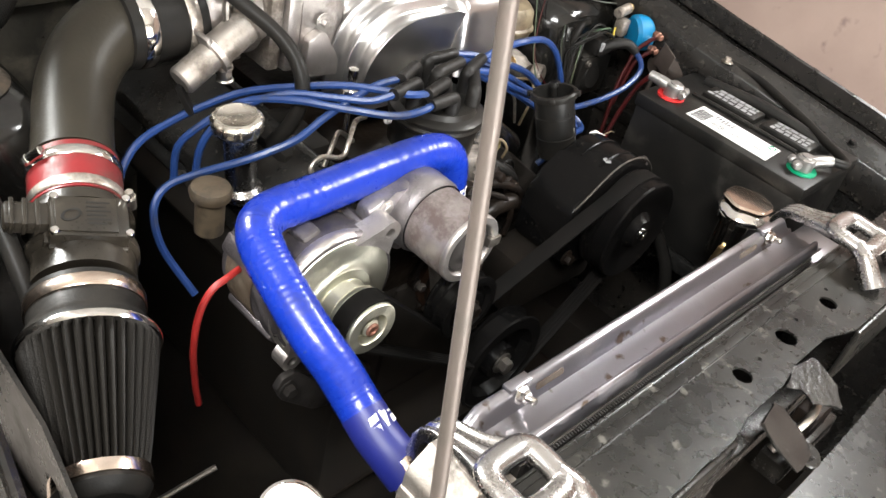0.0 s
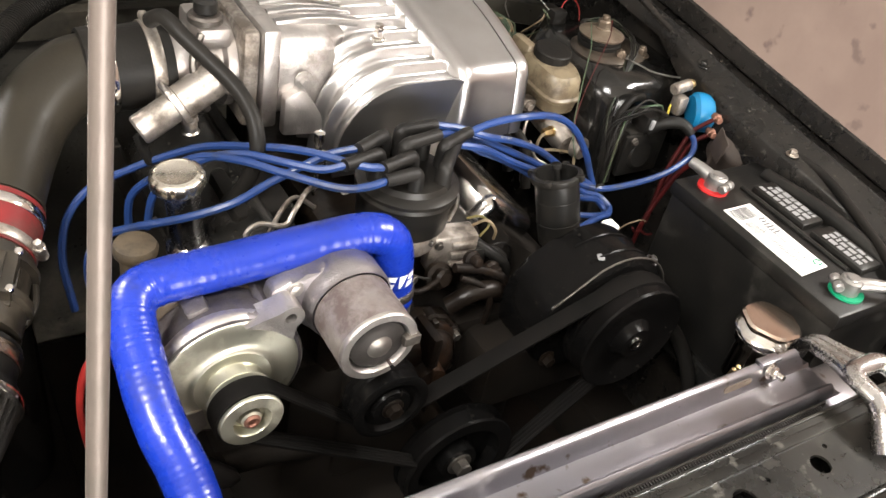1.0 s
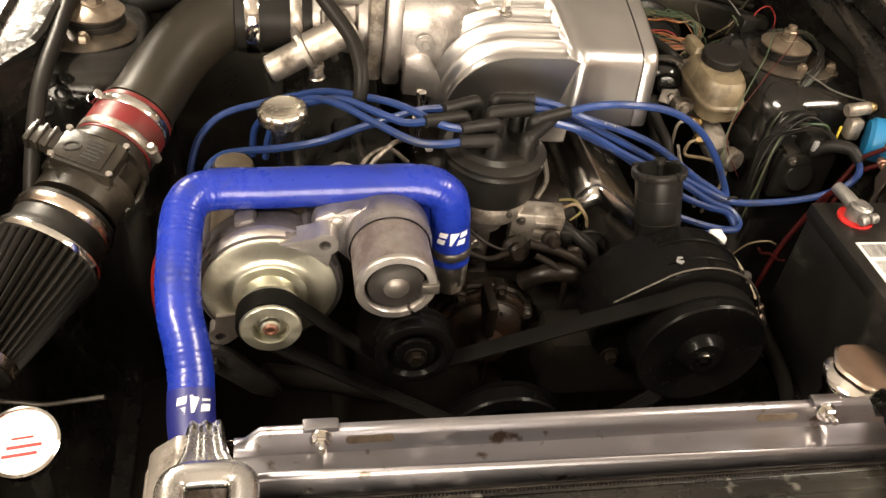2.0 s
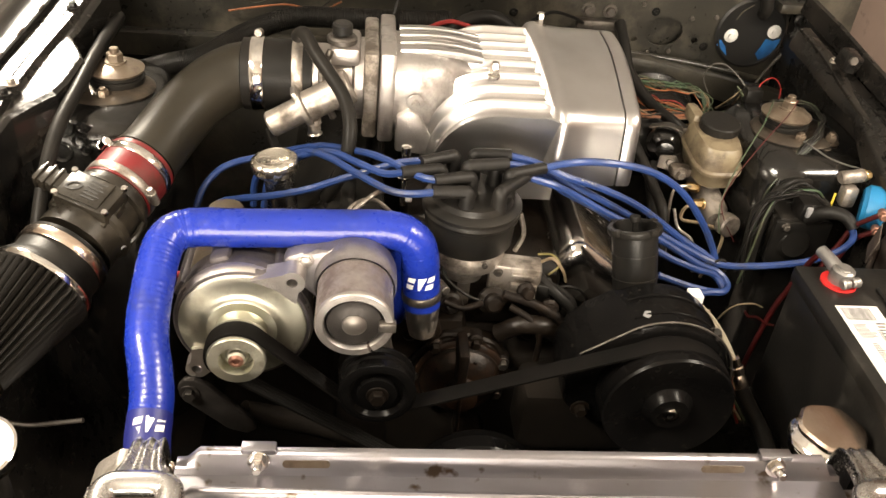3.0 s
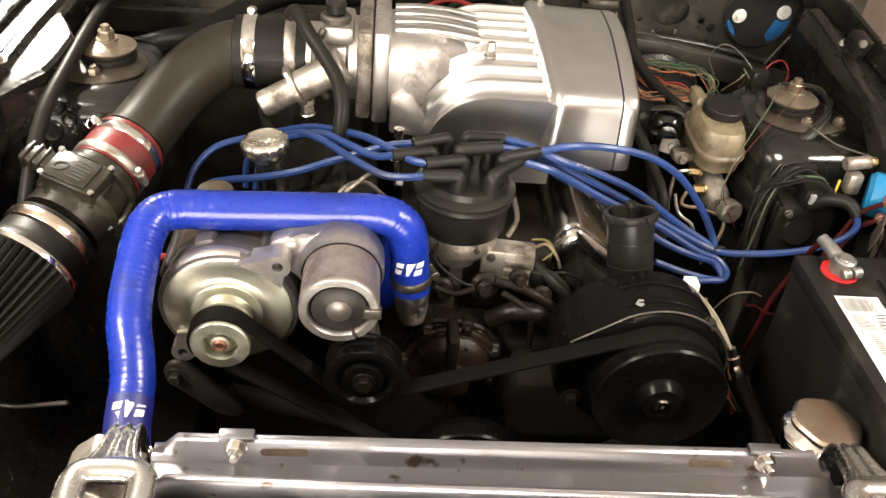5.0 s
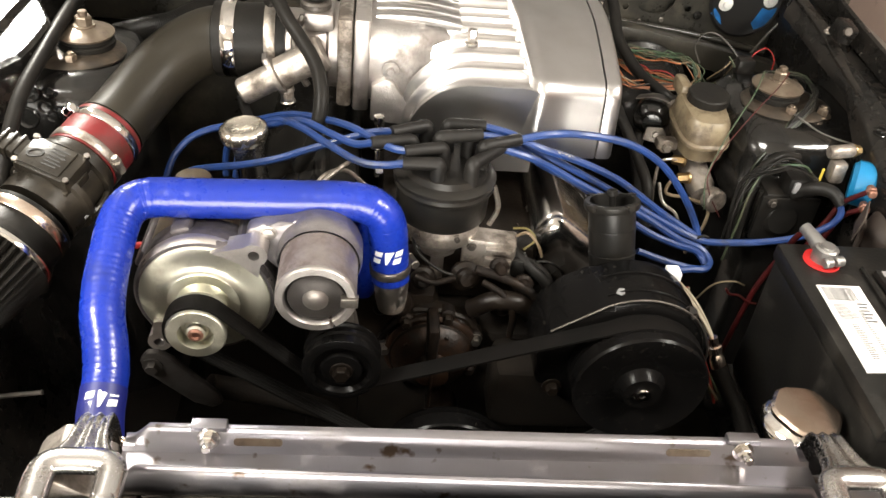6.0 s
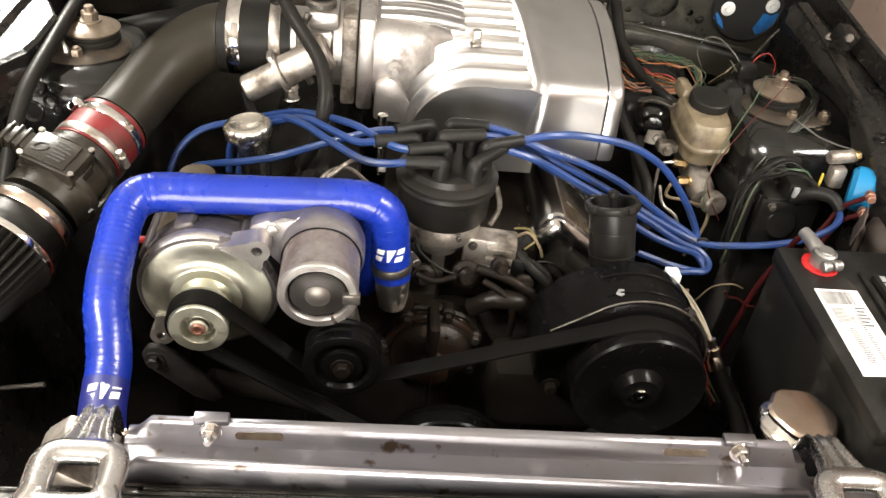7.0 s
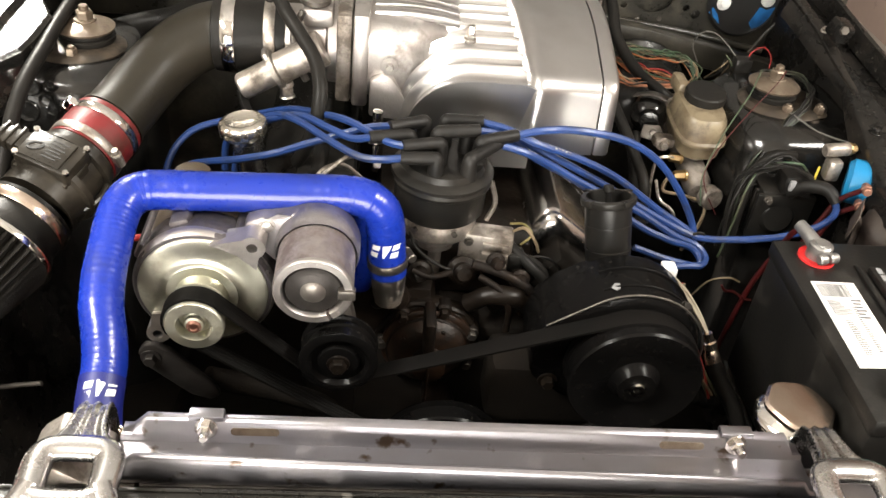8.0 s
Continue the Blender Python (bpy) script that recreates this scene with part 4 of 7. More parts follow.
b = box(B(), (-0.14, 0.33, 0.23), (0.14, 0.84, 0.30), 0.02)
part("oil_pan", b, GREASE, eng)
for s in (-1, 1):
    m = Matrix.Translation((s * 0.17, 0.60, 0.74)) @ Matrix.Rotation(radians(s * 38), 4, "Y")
    part("cylinder_head", box(B(), (-0.085, -0.25, -0.08), (0.085, 0.25, 0.065), 0.012, m), DARK_MATT, eng)
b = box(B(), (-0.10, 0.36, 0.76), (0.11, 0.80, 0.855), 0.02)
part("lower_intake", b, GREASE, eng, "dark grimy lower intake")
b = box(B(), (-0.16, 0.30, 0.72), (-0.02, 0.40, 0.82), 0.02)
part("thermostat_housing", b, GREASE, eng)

wp = thing("water_pump", (0, 0.27, 0.64), "brown stained cast water pump on the engine's front", "water pump")
WC = Vector((-0.026, 0.0, 0.738))


def wpt(y, a, r):
    return Vector((WC.x + r * math.cos(a), y, WC.z + r * math.sin(a)))


b = lathe(B(), (WC.x, 0.312, WC.z), (0, -1, 0), [(0, 0), (0.064, 0), (0.066, 0.004), (0.066, 0.018), (0.063, 0.021), (0.059, 0.021), (0.057, 0.024)], 56, wave=lambda a: 1 + 0.05 * max(0, math.cos(6 * a + 0.9)) ** 3)
part("backing_flange", wobble(b, 0.0015, 30), GREASE, wp)
b = lathe(B(), (WC.x, 0.290, WC.z), (0, -1, 0), [(0.060, -0.004), (0.0605, 0.006), (0.0575, 0.009), (0.054, 0.010), (0.052, 0.013), (0.047, 0.022), (0.036, 0.029), (0.022, 0.032), (0.020, 0.050), (0, 0.051)], 56)
part("housing", wobble(b, 0.0012, 30), PUMP_BROWN, wp, "copper-brown stained round casting")
b = lathe(B(), (WC.x, 0.281, WC.z), (0, -1, 0), [(0.0525, 0), (0.0545, 0.002), (0.0545, 0.004), (0.0525, 0.006)], 56)
part("seam_ring", b, RUST_CAST, wp)
b = box(B(), (WC.x - 0.010, 0.240, WC.z + 0.022), (WC.x + 0.004, 0.290, WC.z + 0.074), 0.005)
part("seam_rib", wobble(b, 0.001, 40), RUST_CAST, wp)
b = box(B(), (WC.x - 0.0035, 0.238, WC.z - 0.055), (WC.x + 0.0005, 0.275, WC.z + 0.024), 0.0015)
part("casting_line", b, PUMP_BROWN, wp)
for i in range(7):
    a = 2 * math.pi * i / 7 + 0.4
    part("boss", wobble(disc(B(), wpt(0.305, a, 0.060), (0, -1, 0), 0.010, 0.018, 0.002, 18), 0.0006, 60), RUST_CAST, wp)
    part("bolt", hexhead(B(), wpt(0.287, a, 0.060), (0, -1, 0), 0.0065, 0.008, 0.0088), DULL_STEEL if i % 3 == 0 else GREASE, wp)
for i in range(5):
    a = 2 * math.pi * i / 5 + 1.2
    m = Matrix.Translation((WC.x, 0.272, WC.z)) @ Matrix.Rotation(-a, 4, "Y")
    part("rib", wobble(box(B(), (0.020, -0.008, -0.003), (0.046, 0.006, 0.003), 0.0015, m), 0.0008, 60), PUMP_BROWN, wp)
b = tube(B(), [(0.020, 0.300, 0.80), (0.045, 0.292, 0.822), (0.075, 0.290, 0.822), (0.10, 0.30, 0.80)], 0.012, 14)
part("pipe_stub", wobble(b, 0.001, 50), GREASE, wp)
b = tube(B(), [(-0.070, 0.305, 0.80), (-0.080, 0.290, 0.825), (-0.084, 0.278, 0.840)], 0.018, 16)
part("outlet_neck", wobble(b, 0.0015, 40), RUST_CAST, wp)
for x, y, z, r in ((0.010, 0.325, 0.835, 0.013), (-0.045, 0.318, 0.835, 0.010), (0.060, 0.318, 0.795, 0.011), (0.082, 0.312, 0.835, 0.009), (0.050, 0.316, 0.858, 0.008), (0.100, 0.318, 0.785, 0.010), (-0.095, 0.315, 0.79, 0.010)):
    b = lathe(B(), (x, y, z), (0.1, -1, 0.35), [(0, 0), (r * 1.5, 0), (r * 1.5, 0.006), (r, 0.008), (r, 0.016), (r * 0.7, 0.020), (0, 0.021)], 12)
    part("stud", wobble(b, 0.0008, 50), GREASE if r > 0.009 else RUST_CAST, wp)
for pts, r in (([(0.030, 0.30, 0.845), (0.055, 0.288, 0.835), (0.070, 0.282, 0.81), (0.072, 0.285, 0.77)], 0.0045), ([(0.02, 0.305, 0.86), (0.06, 0.30, 0.85), (0.095, 0.296, 0.83), (0.115, 0.30, 0.79)], 0.006), ([(-0.055, 0.30, 0.85), (-0.03, 0.298, 0.842), (-0.005, 0.302, 0.848)], 0.004)):
    part("coolant_pipe", tube(B(), pts, r, 10), RUST_CAST, wp)
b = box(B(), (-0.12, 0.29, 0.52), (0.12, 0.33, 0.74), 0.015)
part("timing_cover", b, DARK_MATT, wp)

# crank pulley
cp = thing("crank_pulley", (-0.005, 0.16, 0.56), "black crank pulley low on the engine", "pulley")
b = lathe(B(), (-0.005, 0.205, 0.645), (0, -1, 0), [(0, 0), (0.078, 0), (0.080, 0.004), (0.074, 0.006), (0.074, 0.026), (0.080, 0.029), (0.078, 0.032), (0.060, 0.032), (0.055, 0.015), (0.03, 0.015), (0.026, 0.03), (0, 0.03)], 48)
part("wheel", b, PUMP_PAINT, cp)
part("bolt", hexhead(B(), (-0.005, 0.175, 0.645), (0, -1, 0), 0.012, 0.012, 0.017), DULL_STEEL, cp)
b = disc(B(), (-0.005, 0.30, 0.645), (0, -1, 0), 0.022, 0.10, 0.002)
part("shaft", b, GREASE, cp)


def valve_cover(s):
    t = thing("valve_cover", (s * 0.245, 0.58, 0.79), "smoky chrome valve cover with rounded edges" if s > 0 else "dull black valve cover with a filler neck", "valve cover", "valve covers")
    m = Matrix.Translation((0.140, 0.612, 0.800) if s > 0 else (-0.195, 0.60, 0.815)) @ Matrix.Rotation(radians(s * 36), 4, "Y")
    b = box(B(), (-0.078, -0.225, -0.01), (0.078, 0.225, 0.004), 0.003, m)
    part("rim", b, BLACK_PAINT, t)
    b = box(B(), (-0.060, -0.222, 0.0), (0.060, 0.212, 0.066) if s > 0 else (0.066, 0.212, 0.058), 0.020 if s > 0 else 0.016, m, 3)
    part("shell", b, DARK_CHROME if s > 0 else BLACK_PAINT, t)
    for dx in (-0.072, 0.072):
        for dy in (-0.2, 0.0, 0.2):
            q = m @ Vector((dx, dy, 0.004))
            part("bolt", hexhead(B(), q, m.to_3x3() @ Vector((0, 0, 1)), 0.006, 0.007, 0.009), DULL_STEEL, t)
    return t


valve_cover(1)
valve_cover(-1)

# oil filler
of = thing("oil_filler", (-0.275, 0.45, 0.86), "chrome oil filler tube with a scalloped metal cap", "oil filler")
b = lathe(B(), (-0.262, 0.452, 0.845), (-0.11, -0.02, 1), [(0, 0), (0.026, 0), (0.026, 0.010), (0.0195, 0.016), (0.0195, 0.086), (0.0225, 0.089), (0.0225, 0.096), (0, 0.096)], 32)
part("tube", b, BRACKET_ALU, of)
oc = Vector((-0.2750, 0.4505, 0.9405))
OD = (-0.11, -0.02, 1)
b = lathe(B(), oc, OD, [(0.020, -0.003), (0.024, -0.003), (0.025, 0.001), (0.029, 0.002), (0.0305, 0.005), (0.0305, 0.0145), (0.0285, 0.018), (0.0245, 0.0195)], 90, wave=lambda a: 1.015 - 0.06 * max(0.0, math.cos(9 * a)) ** 3)
oil_cap = part("cap", b, CAP_ALU, of, "scalloped satin aluminium cap", angle=60)
b = lathe(B(), oc, OD, [(0.0255, 0.0165), (0.0250, 0.0196), (0.0230, 0.0202), (0.0215, 0.0190), (0.0, 0.0186)], 48)
part("cap_top", b, CAP_ALU, oil_cap)
bc = lathe(B(), (-0.335, 0.408, 0.845), (0, 0, 1), [(0, 0), (0.017, 0), (0.017, 0.045), (0.023, 0.048), (0.0245, 0.056), (0.022, 0.061), (0.010, 0.063), (0, 0.063)], 28)
br = thing("breather_cap", (-0.335, 0.408, 0.845), "dull tan breather cap on the valve cover", "breather cap")
part("cap", bc, TAN_CAP, br)

# ---- alternator ----
AX = Vector((0, -1, 0))
al = thing("alternator", (-0.292, 0.26, 0.77), "cast aluminium alternator with a domed zinc front plate", "alternator")
C = Vector((-0.293, 0.0, 0.8635))


def at(y, dx=0.0, dz=0.0, c=C):
    return Vector((c.x + dx, y, c.z + dz))


b = lathe(B(), at(0.345), AX, [(0, 0), (0.060, 0), (0.072, 0.010), (0.076, 0.03), (0.076, 0.085), (0.079, 0.089), (0.079, 0.113), (0.076, 0.117), (0.066, 0.118)], 56)
part("case", b, CASE_GREY, al, "dull grey cast case")
b = lathe(B(), at(0.236), AX, [(0.0775, -0.012), (0.0795, -0.002), (0.0790, 0.004), (0.0765, 0.0075), (0.0730, 0.0080), (0.0715, 0.005), (0.0715, -0.006)], 64, wave=lambda a: 1 + 0.008 * math.cos(3 * a + 0.5))
part("front_rim", b, ALU, al, "rough cast front rim")
for a in (0.95, 1.9, 2.7, 3.9, 5.1):
    q = Vector((C.x + 0.077 * math.cos(a), 0.30, C.z + 0.077 * math.sin(a)))
    m = Matrix.Translation(q) @ Matrix.Rotation(-a, 4, "Y")
    part("case_boss", box(B(), (-0.006, -0.052, -0.012), (0.007, 0.030, 0.012), 0.005, m), CASE_GREY, al)
b = lathe(B(), at(0.322), AX, [(0.0766, 0), (0.0775, 0.002), (0.0775, 0.045), (0.0766, 0.047)], 56)
part("winding_band", b, RUST_PLATE, al, "tan painted stator band")
b = lathe(B(), at(0.229), AX, [(0.0715, -0.006), (0.0735, 0.0), (0.072, 0.0025), (0.069, 0.0035), (0.060, 0.0042), (0.050, 0.0055), (0.042, 0.008), (0.040, 0.0105), (0.030, 0.012), (0.027, 0.026), (0, 0.027)], 64)
part("front_plate", b, ZINC, al, "bright yellow-zinc domed plate")
b = lathe(B(), at(0.200), AX, [(0, 0), (0.033, 0.0), (0.034, 0.002), (0.031, 0.004), (0.031, 0.024), (0.0325, 0.028), (0.0325, 0.032), (0.031, 0.034), (0.0195, 0.0345), (0.018, 0.031), (0.018, 0.022), (0, 0.022)], 56)
part("pulley", b, ZINC, al)
b = lathe(B(), at(0.180), AX, [(0, 0), (0.0135, 0), (0.0135, 0.004), (0.012, 0.0055), (0.0105, 0.006), (0.0105, 0.011), (0.0085, 0.013), (0, 0.013)], 28)
part("washer", b, ZINC, al)
b = lathe(B(), at(0.170), AX, [(0, 0), (0.0085, 0), (0.0085, 0.004), (0.0065, 0.006), (0.0045, 0.006), (0.0038, 0.004), (0, 0.004)], 20)
part("pulley_nut", b, COPPER, al, "copper coloured nut")
# mounting ears: rounded lugs with a through hole
b = B()
em = Matrix(((1, 0, 0, -0.236), (0, 0, -1, 0.246), (0, 1, 0, 0.932), (0, 0, 0, 1)))
lug = [(0.0145 * math.cos(a), 0.0145 * math.sin(a)) for a in [radians(d) for d in range(-60, 150, 15)]] + [(-0.046, 0.001), (-0.030, -0.005), (-0.016, -0.012), (0.004, -0.030)]
plate(b, lug, [(0, 0, 0.0062, 1.0)], em, 0.026)
part("ear", b, ALU, al)
b = B()
em2 = Matrix(((1, 0, 0, -0.348), (0, 0, -1, 0.240), (0, 1, 0, 0.800), (0, 0, 0, 1)))
plate(b, [(0.013 * math.cos(a), 0.013 * math.sin(a)) for a in [radians(d) for d in range(120, 330, 15)]] + [(0.03, 0.01), (0.025, 0.035), (-0.004, 0.03)], [(0, 0, 0.006, 1.0)], em2, 0.02)
part("ear", b, ALU, al)
b = B()
am = Matrix(((1, 0, 0, 0), (0, 0, -1, 0.222), (0, 1, 0, 0), (0, 0, 0, 1)))
prism(b, [(-0.372, 0.775), (-0.364, 0.788), (-0.350, 0.790), (-0.335, 0.778), (-0.285, 0.722), (-0.280, 0.708), (-0.292, 0.700), (-0.315, 0.708), (-0.362, 0.752)], am, 0.010, 0.003)
hexhead(b, (-0.357, 0.212, 0.770), AX, 0.008, 0.008, 0.012)
solid("adjusting_arm", b, PLATE_DARK, "dark steel alternator adjusting arm with its bolt", "adjusting arm")
b = tube(B(), [(-0.30, 0.24, 0.71), (-0.22, 0.27, 0.66), (-0.15, 0.30, 0.60)], 0.015, 12)
solid("lower_bracket", b, DARK_MATT, "dark lower accessory bracket", "bracket")

# ---- tensioner, bracket and idler ----
tn = thing("belt_tensioner", (-0.166, 0.22, 0.87), "worn aluminium spring belt tensioner with a notched end", "belt tensioner")
TC = Vector((-0.166, 0, 0.922))
b = lathe(B(), at(0.262, c=TC), AX, [(0, 0), (0.045, 0), (0.047, 0.003), (0.047, 0.030), (0.0445, 0.034), (0.0445, 0.037)], 56)
part("rear_drum", b, ALU_DULL, tn)
b = lathe(B(), at(0.225, c=TC), AX, [(0.0425, 0), (0.0425, 0.0575), (0.033, 0.0575), (0.033, 0.045)], 56)
part("drum", b, TURNED_ALU, tn, "scuffed aluminium drum")
b = B()
ringp = [(0.0325, 0.008), (0.0428, 0.001), (0.0428, -0.003), (0.0415, -0.0048), (0.034, -0.005), (0.0328, -0.003)]
rows = []
for k in range(49):
    a = radians(4 + 292 * k / 48)
    rows.append([b.verts.new((TC.x + r * math.cos(a), 0.1675 + h, TC.z + r * math.sin(a))) for r, h in ringp])
for r0, r1 in zip(rows, rows[1:]):
    for k in range(6):
        b.faces.new((r0[k], r0[(k + 1) % 6], r1[(k + 1) % 6], r1[k]))
b.faces.new(rows[0]), b.faces.new(list(reversed(rows[-1])))
part("front_ring", b, ALU, tn, "bright machined front ring, broken at one side")
b = B()
rows = []
for k in range(13):
    a = radians(302 + 50 * k / 12)
    rows.append([b.verts.new((TC.x + r * math.cos(a), 0.1680 + h, TC.z + r * math.sin(a))) for r, h in ringp])
for r0, r1 in zip(rows, rows[1:]):
    for k in range(6):
        b.faces.new((r0[k], r0[(k + 1) % 6], r1[(k + 1) % 6], r1[k]))
b.faces.new(rows[0]), b.faces.new(list(reversed(rows[-1])))
part("ring_segment", b, ALU, tn, "short separate ring segment")
b = lathe(B(), at(0.186, c=TC), AX, [(0, 0), (0.0300, 0), (0.0300, 0.018), (0.029, 0.0192), (0.018, 0.020), (0.015, 0.022), (0, 0.022)], 48)
part("inner_plate", b, PLATE_DARK, tn, "dark steel inner plate")
b = lathe(B(), at(0.166, c=TC), AX, [(0.0135, -0.002), (0.0135, 0.003), (0.010, 0.006), (0, 0.0072)], 32)
part("pivot_cap", b, PIVOT, tn)
m = Matrix.Translation(at(0.1625, c=TC))
part("notch", box(B(), (0.026, -0.0035, -0.006), (0.0445, 0.006, 0.006), 0.001, m), DULL_STEEL, tn, "dark slot")
b = B()
bm_ = Matrix(((1, 0, 0, 0), (0, 0, -1, 0.268), (0, 1, 0, 0), (0, 0, 0, 1)))
prism(b, [(-0.250, 0.928), (-0.246, 0.948), (-0.228, 0.955), (-0.210, 0.956), (-0.196, 0.960), (-0.182, 0.966), (-0.166, 0.968), (-0.150, 0.966), (-0.136, 0.958), (-0.126, 0.946), (-0.121, 0.93), (-0.122, 0.90), (-0.135, 0.875), (-0.19, 0.87), (-0.222, 0.905)], bm_, 0.022, 0.005)
part("mount_plate", b, ALU_DULL, tn, "cast aluminium mounting plate")
b = hexhead(B(), (-0.222, 0.246, 0.945), AX, 0.007, 0.004, 0.009)
part("bolt", b, ALU, tn)
b = tube(B(), [(-0.155, 0.215, 0.895), (-0.145, 0.205, 0.86), (-0.137, 0.20, 0.822)], 0.02, 16, flat=(0.045, 0.020), up=(0, 1, 0))
part("arm", b, DULL_STEEL, tn)

idl = thing("idler_pulley", (-0.137, 0.18, 0.77), "black ribbed idler pulley under the tensioner", "pulley")
IC = Vector((-0.137, 0, 0.822))
b = lathe(B(), at(0.196, c=IC), AX, [(0, 0), (0.042, 0), (0.044, 0.002), (0.044, 0.005), (0.0405, 0.007), (0.0405, 0.012), (0.043, 0.0135), (0.043, 0.016), (0.0405, 0.018), (0.0405, 0.028), (0.0445, 0.031), (0.0445, 0.034), (0.041, 0.036), (0.034, 0.0355), (0.030, 0.030), (0.024, 0.030), (0.022, 0.0345), (0.012, 0.035), (0, 0.035)], 56)
part("wheel", b, PUMP_PAINT, idl)
part("bolt", hexhead(B(), at(0.161, c=IC), AX, 0.0095, 0.008, 0.013), GREASE, idl)

# ---- power steering pump, bracket and pulley ----
ps = thing("steering_pump", (0.19, 0.25, 0.73), "black steering pump in a rounded steel bracket", "steering pump")
PC = Vector((0.203, 0, 0.815))
b = B()
arc = [(PC.x + 0.088 * math.cos(radians(d)), PC.z + 0.088 * math.sin(radians(d))) for d in range(-40, 136, 11)]
arc += [(0.120, 0.866), (0.098, 0.850), (0.088, 0.815), (0.094, 0.77), (0.14, 0.735)]
prism(b, arc, Matrix(((1, 0, 0, 0), (0, 0, -1, 0.288), (0, 1, 0, 0), (0, 0, 0, 1))), 0.085, 0.008)
part("housing", b, PUMP_PAINT, ps)
b = B()
outer = [(PC.x + 0.091 * math.cos(radians(d)), PC.z + 0.091 * math.sin(radians(d))) for d in range(-10, 126, 8)]
tube(b, [(x, 0.204, z) for x, z in outer] + [(0.122, 0.204, 0.869), (0.100, 0.204, 0.854)], 0.0013, 8, smooth=False)
part("lip", b, DULL_STEEL, ps, "worn bright lip")
b = lathe(B(), at(0.198, c=PC), AX, [(0, 0), (0.070, 0), (0.0775, 0.002), (0.0775, 0.006), (0.0745, 0.008), (0.0745, 0.0105), (0.077, 0.0115), (0.077, 0.0135), (0.0745, 0.0145), (0.0745, 0.0165), (0.077, 0.0175), (0.077, 0.0195), (0.0745, 0.0205), (0.0745, 0.0225), (0.077, 0.0235), (0.0775, 0.040), (0.0785, 0.043), (0.0765, 0.046), (0.070, 0.045), (0.050, 0.040), (0.030, 0.040), (0.026, 0.044), (0.022, 0.052), (0, 0.052)], 72)
part("pulley", b, PUMP_PAINT, ps, "large black steel pulley")
b = lathe(B(), at(0.147, c=PC), AX, [(0.004, 0.0), (0.0045, 0.004), (0.008, 0.0045), (0.0098, 0.003), (0.0098, -0.002)], 24)
part("hub_ring", b, CHROME, ps, "bright hub ring")
b = disc(B(), at(0.30, c=PC), AX, 0.02, 0.11, 0.002)
part("shaft", b, DULL_STEEL, ps)
b = hexhead(B(), (0.114, 0.20, 0.77), AX, 0.008, 0.009, 0.012)
part("bolt", b, GREASE, ps)
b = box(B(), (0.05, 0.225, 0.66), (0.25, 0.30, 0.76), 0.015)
part("lower_case", b, DARK_MATT, ps)
for x, y, z in ((0.262, 0.215, 0.880),):
    part("bolt", hexhead(B(), (x, y, z), (0.1, -0.4, 1), 0.006, 0.006, 0.009), GREASE, ps)
for y in (0.225, 0.258):
    ring = [(PC.x + 0.0885 * math.cos(radians(d)), y, PC.z + 0.0885 * math.sin(radians(d))) for d in range(0, 126, 9)]
    part("housing_seam", tube(B(), ring, 0.0016, 6, smooth=False), PUMP_PAINT, ps)
b = prism(B(), [(0, 0), (0.006, 0.003), (0.010, 0.012), (0.004, 0.014), (-0.004, 0.006)], pose(0.176, 0.217, 0.9005, -6, 0, 15), 0.0008)
part("paint_chip", b, GREY_INK, ps, "pale chip in the paint")

pr_ = thing("steering_reservoir", (0.178, 0.325, 0.865), "matt black plastic steering fluid reservoir, open on top", "reservoir")
RD = Vector((-0.13, 0.30, 0.95)).normalized()
RP = Vector((0.1945, 0.316, 0.852))
b = lathe(B(), RP, RD, [(0, 0), (0.026, 0), (0.028, 0.004), (0.0292, 0.088), (0.0335, 0.0895), (0.0345, 0.092), (0.0345, 0.097), (0.0325, 0.099), (0.028, 0.099), (0.0265, 0.092), (0.0255, 0.03), (0, 0.03)], 48)
part("body", b, PLASTIC, pr_)
RM = axis(RP + RD * 0.09, RD)
for a in (0.2, 1.6, 3.3, 4.9):
    b = box(B(), (0.028, -0.0045, 0.002), (0.0385, 0.0045, 0.010), 0.0012, RM @ Matrix.Rotation(a, 4, "Z"))
    part("rim_lug", b, PLASTIC, pr_)
b = tube(B(), [RP + RD * 0.03, RP + RD * 0.08, RP + RD * 0.112], 0.0042, 10)
disc(b, RP + RD * 0.104, RD, 0.007, 0.008, 0.001, 14)
part("dipstick", b, RUBBER, pr_)
for h in (0.030, 0.062):
    b = lathe(B(), RP + RD * h, RD, [(0.0275, 0), (0.0296, 0.0008), (0.0296, 0.0022), (0.0275, 0.003)], 40)
    part("moulded_rib", b, PLASTIC, pr_)

# ---- belt ----
def arc_pts(c, r, a0, a1, n=14):
    return [(c[0] + r * math.cos(radians(a0 + (a1 - a0) * i / n)), c[1] + r * math.sin(radians(a0 + (a1 - a0) * i / n))) for i in range(n + 1)]


loop = arc_pts((-0.293, 0.8635), 0.0345, 205, 40) + arc_pts((-0.137, 0.822), 0.0435, 222, 290, 8) + arc_pts((0.203, 0.815), 0.078, 112, -80, 24) + arc_pts((-0.005, 0.645), 0.0775, -70, -205, 16)
b = tube(B(), [(x, 0.181, z) for x, z in loop], 0.01, 8, smooth=False, closed=True, flat=(0.0225, 0.0042), up=(0, 0, 1))
sb = thing("serpentine_belt", (-0.05, 0.181, 0.56), "black ribbed rubber drive belt round the pulleys", "belt")
belt = part("belt_band", b, BELT_RUBBER, sb)
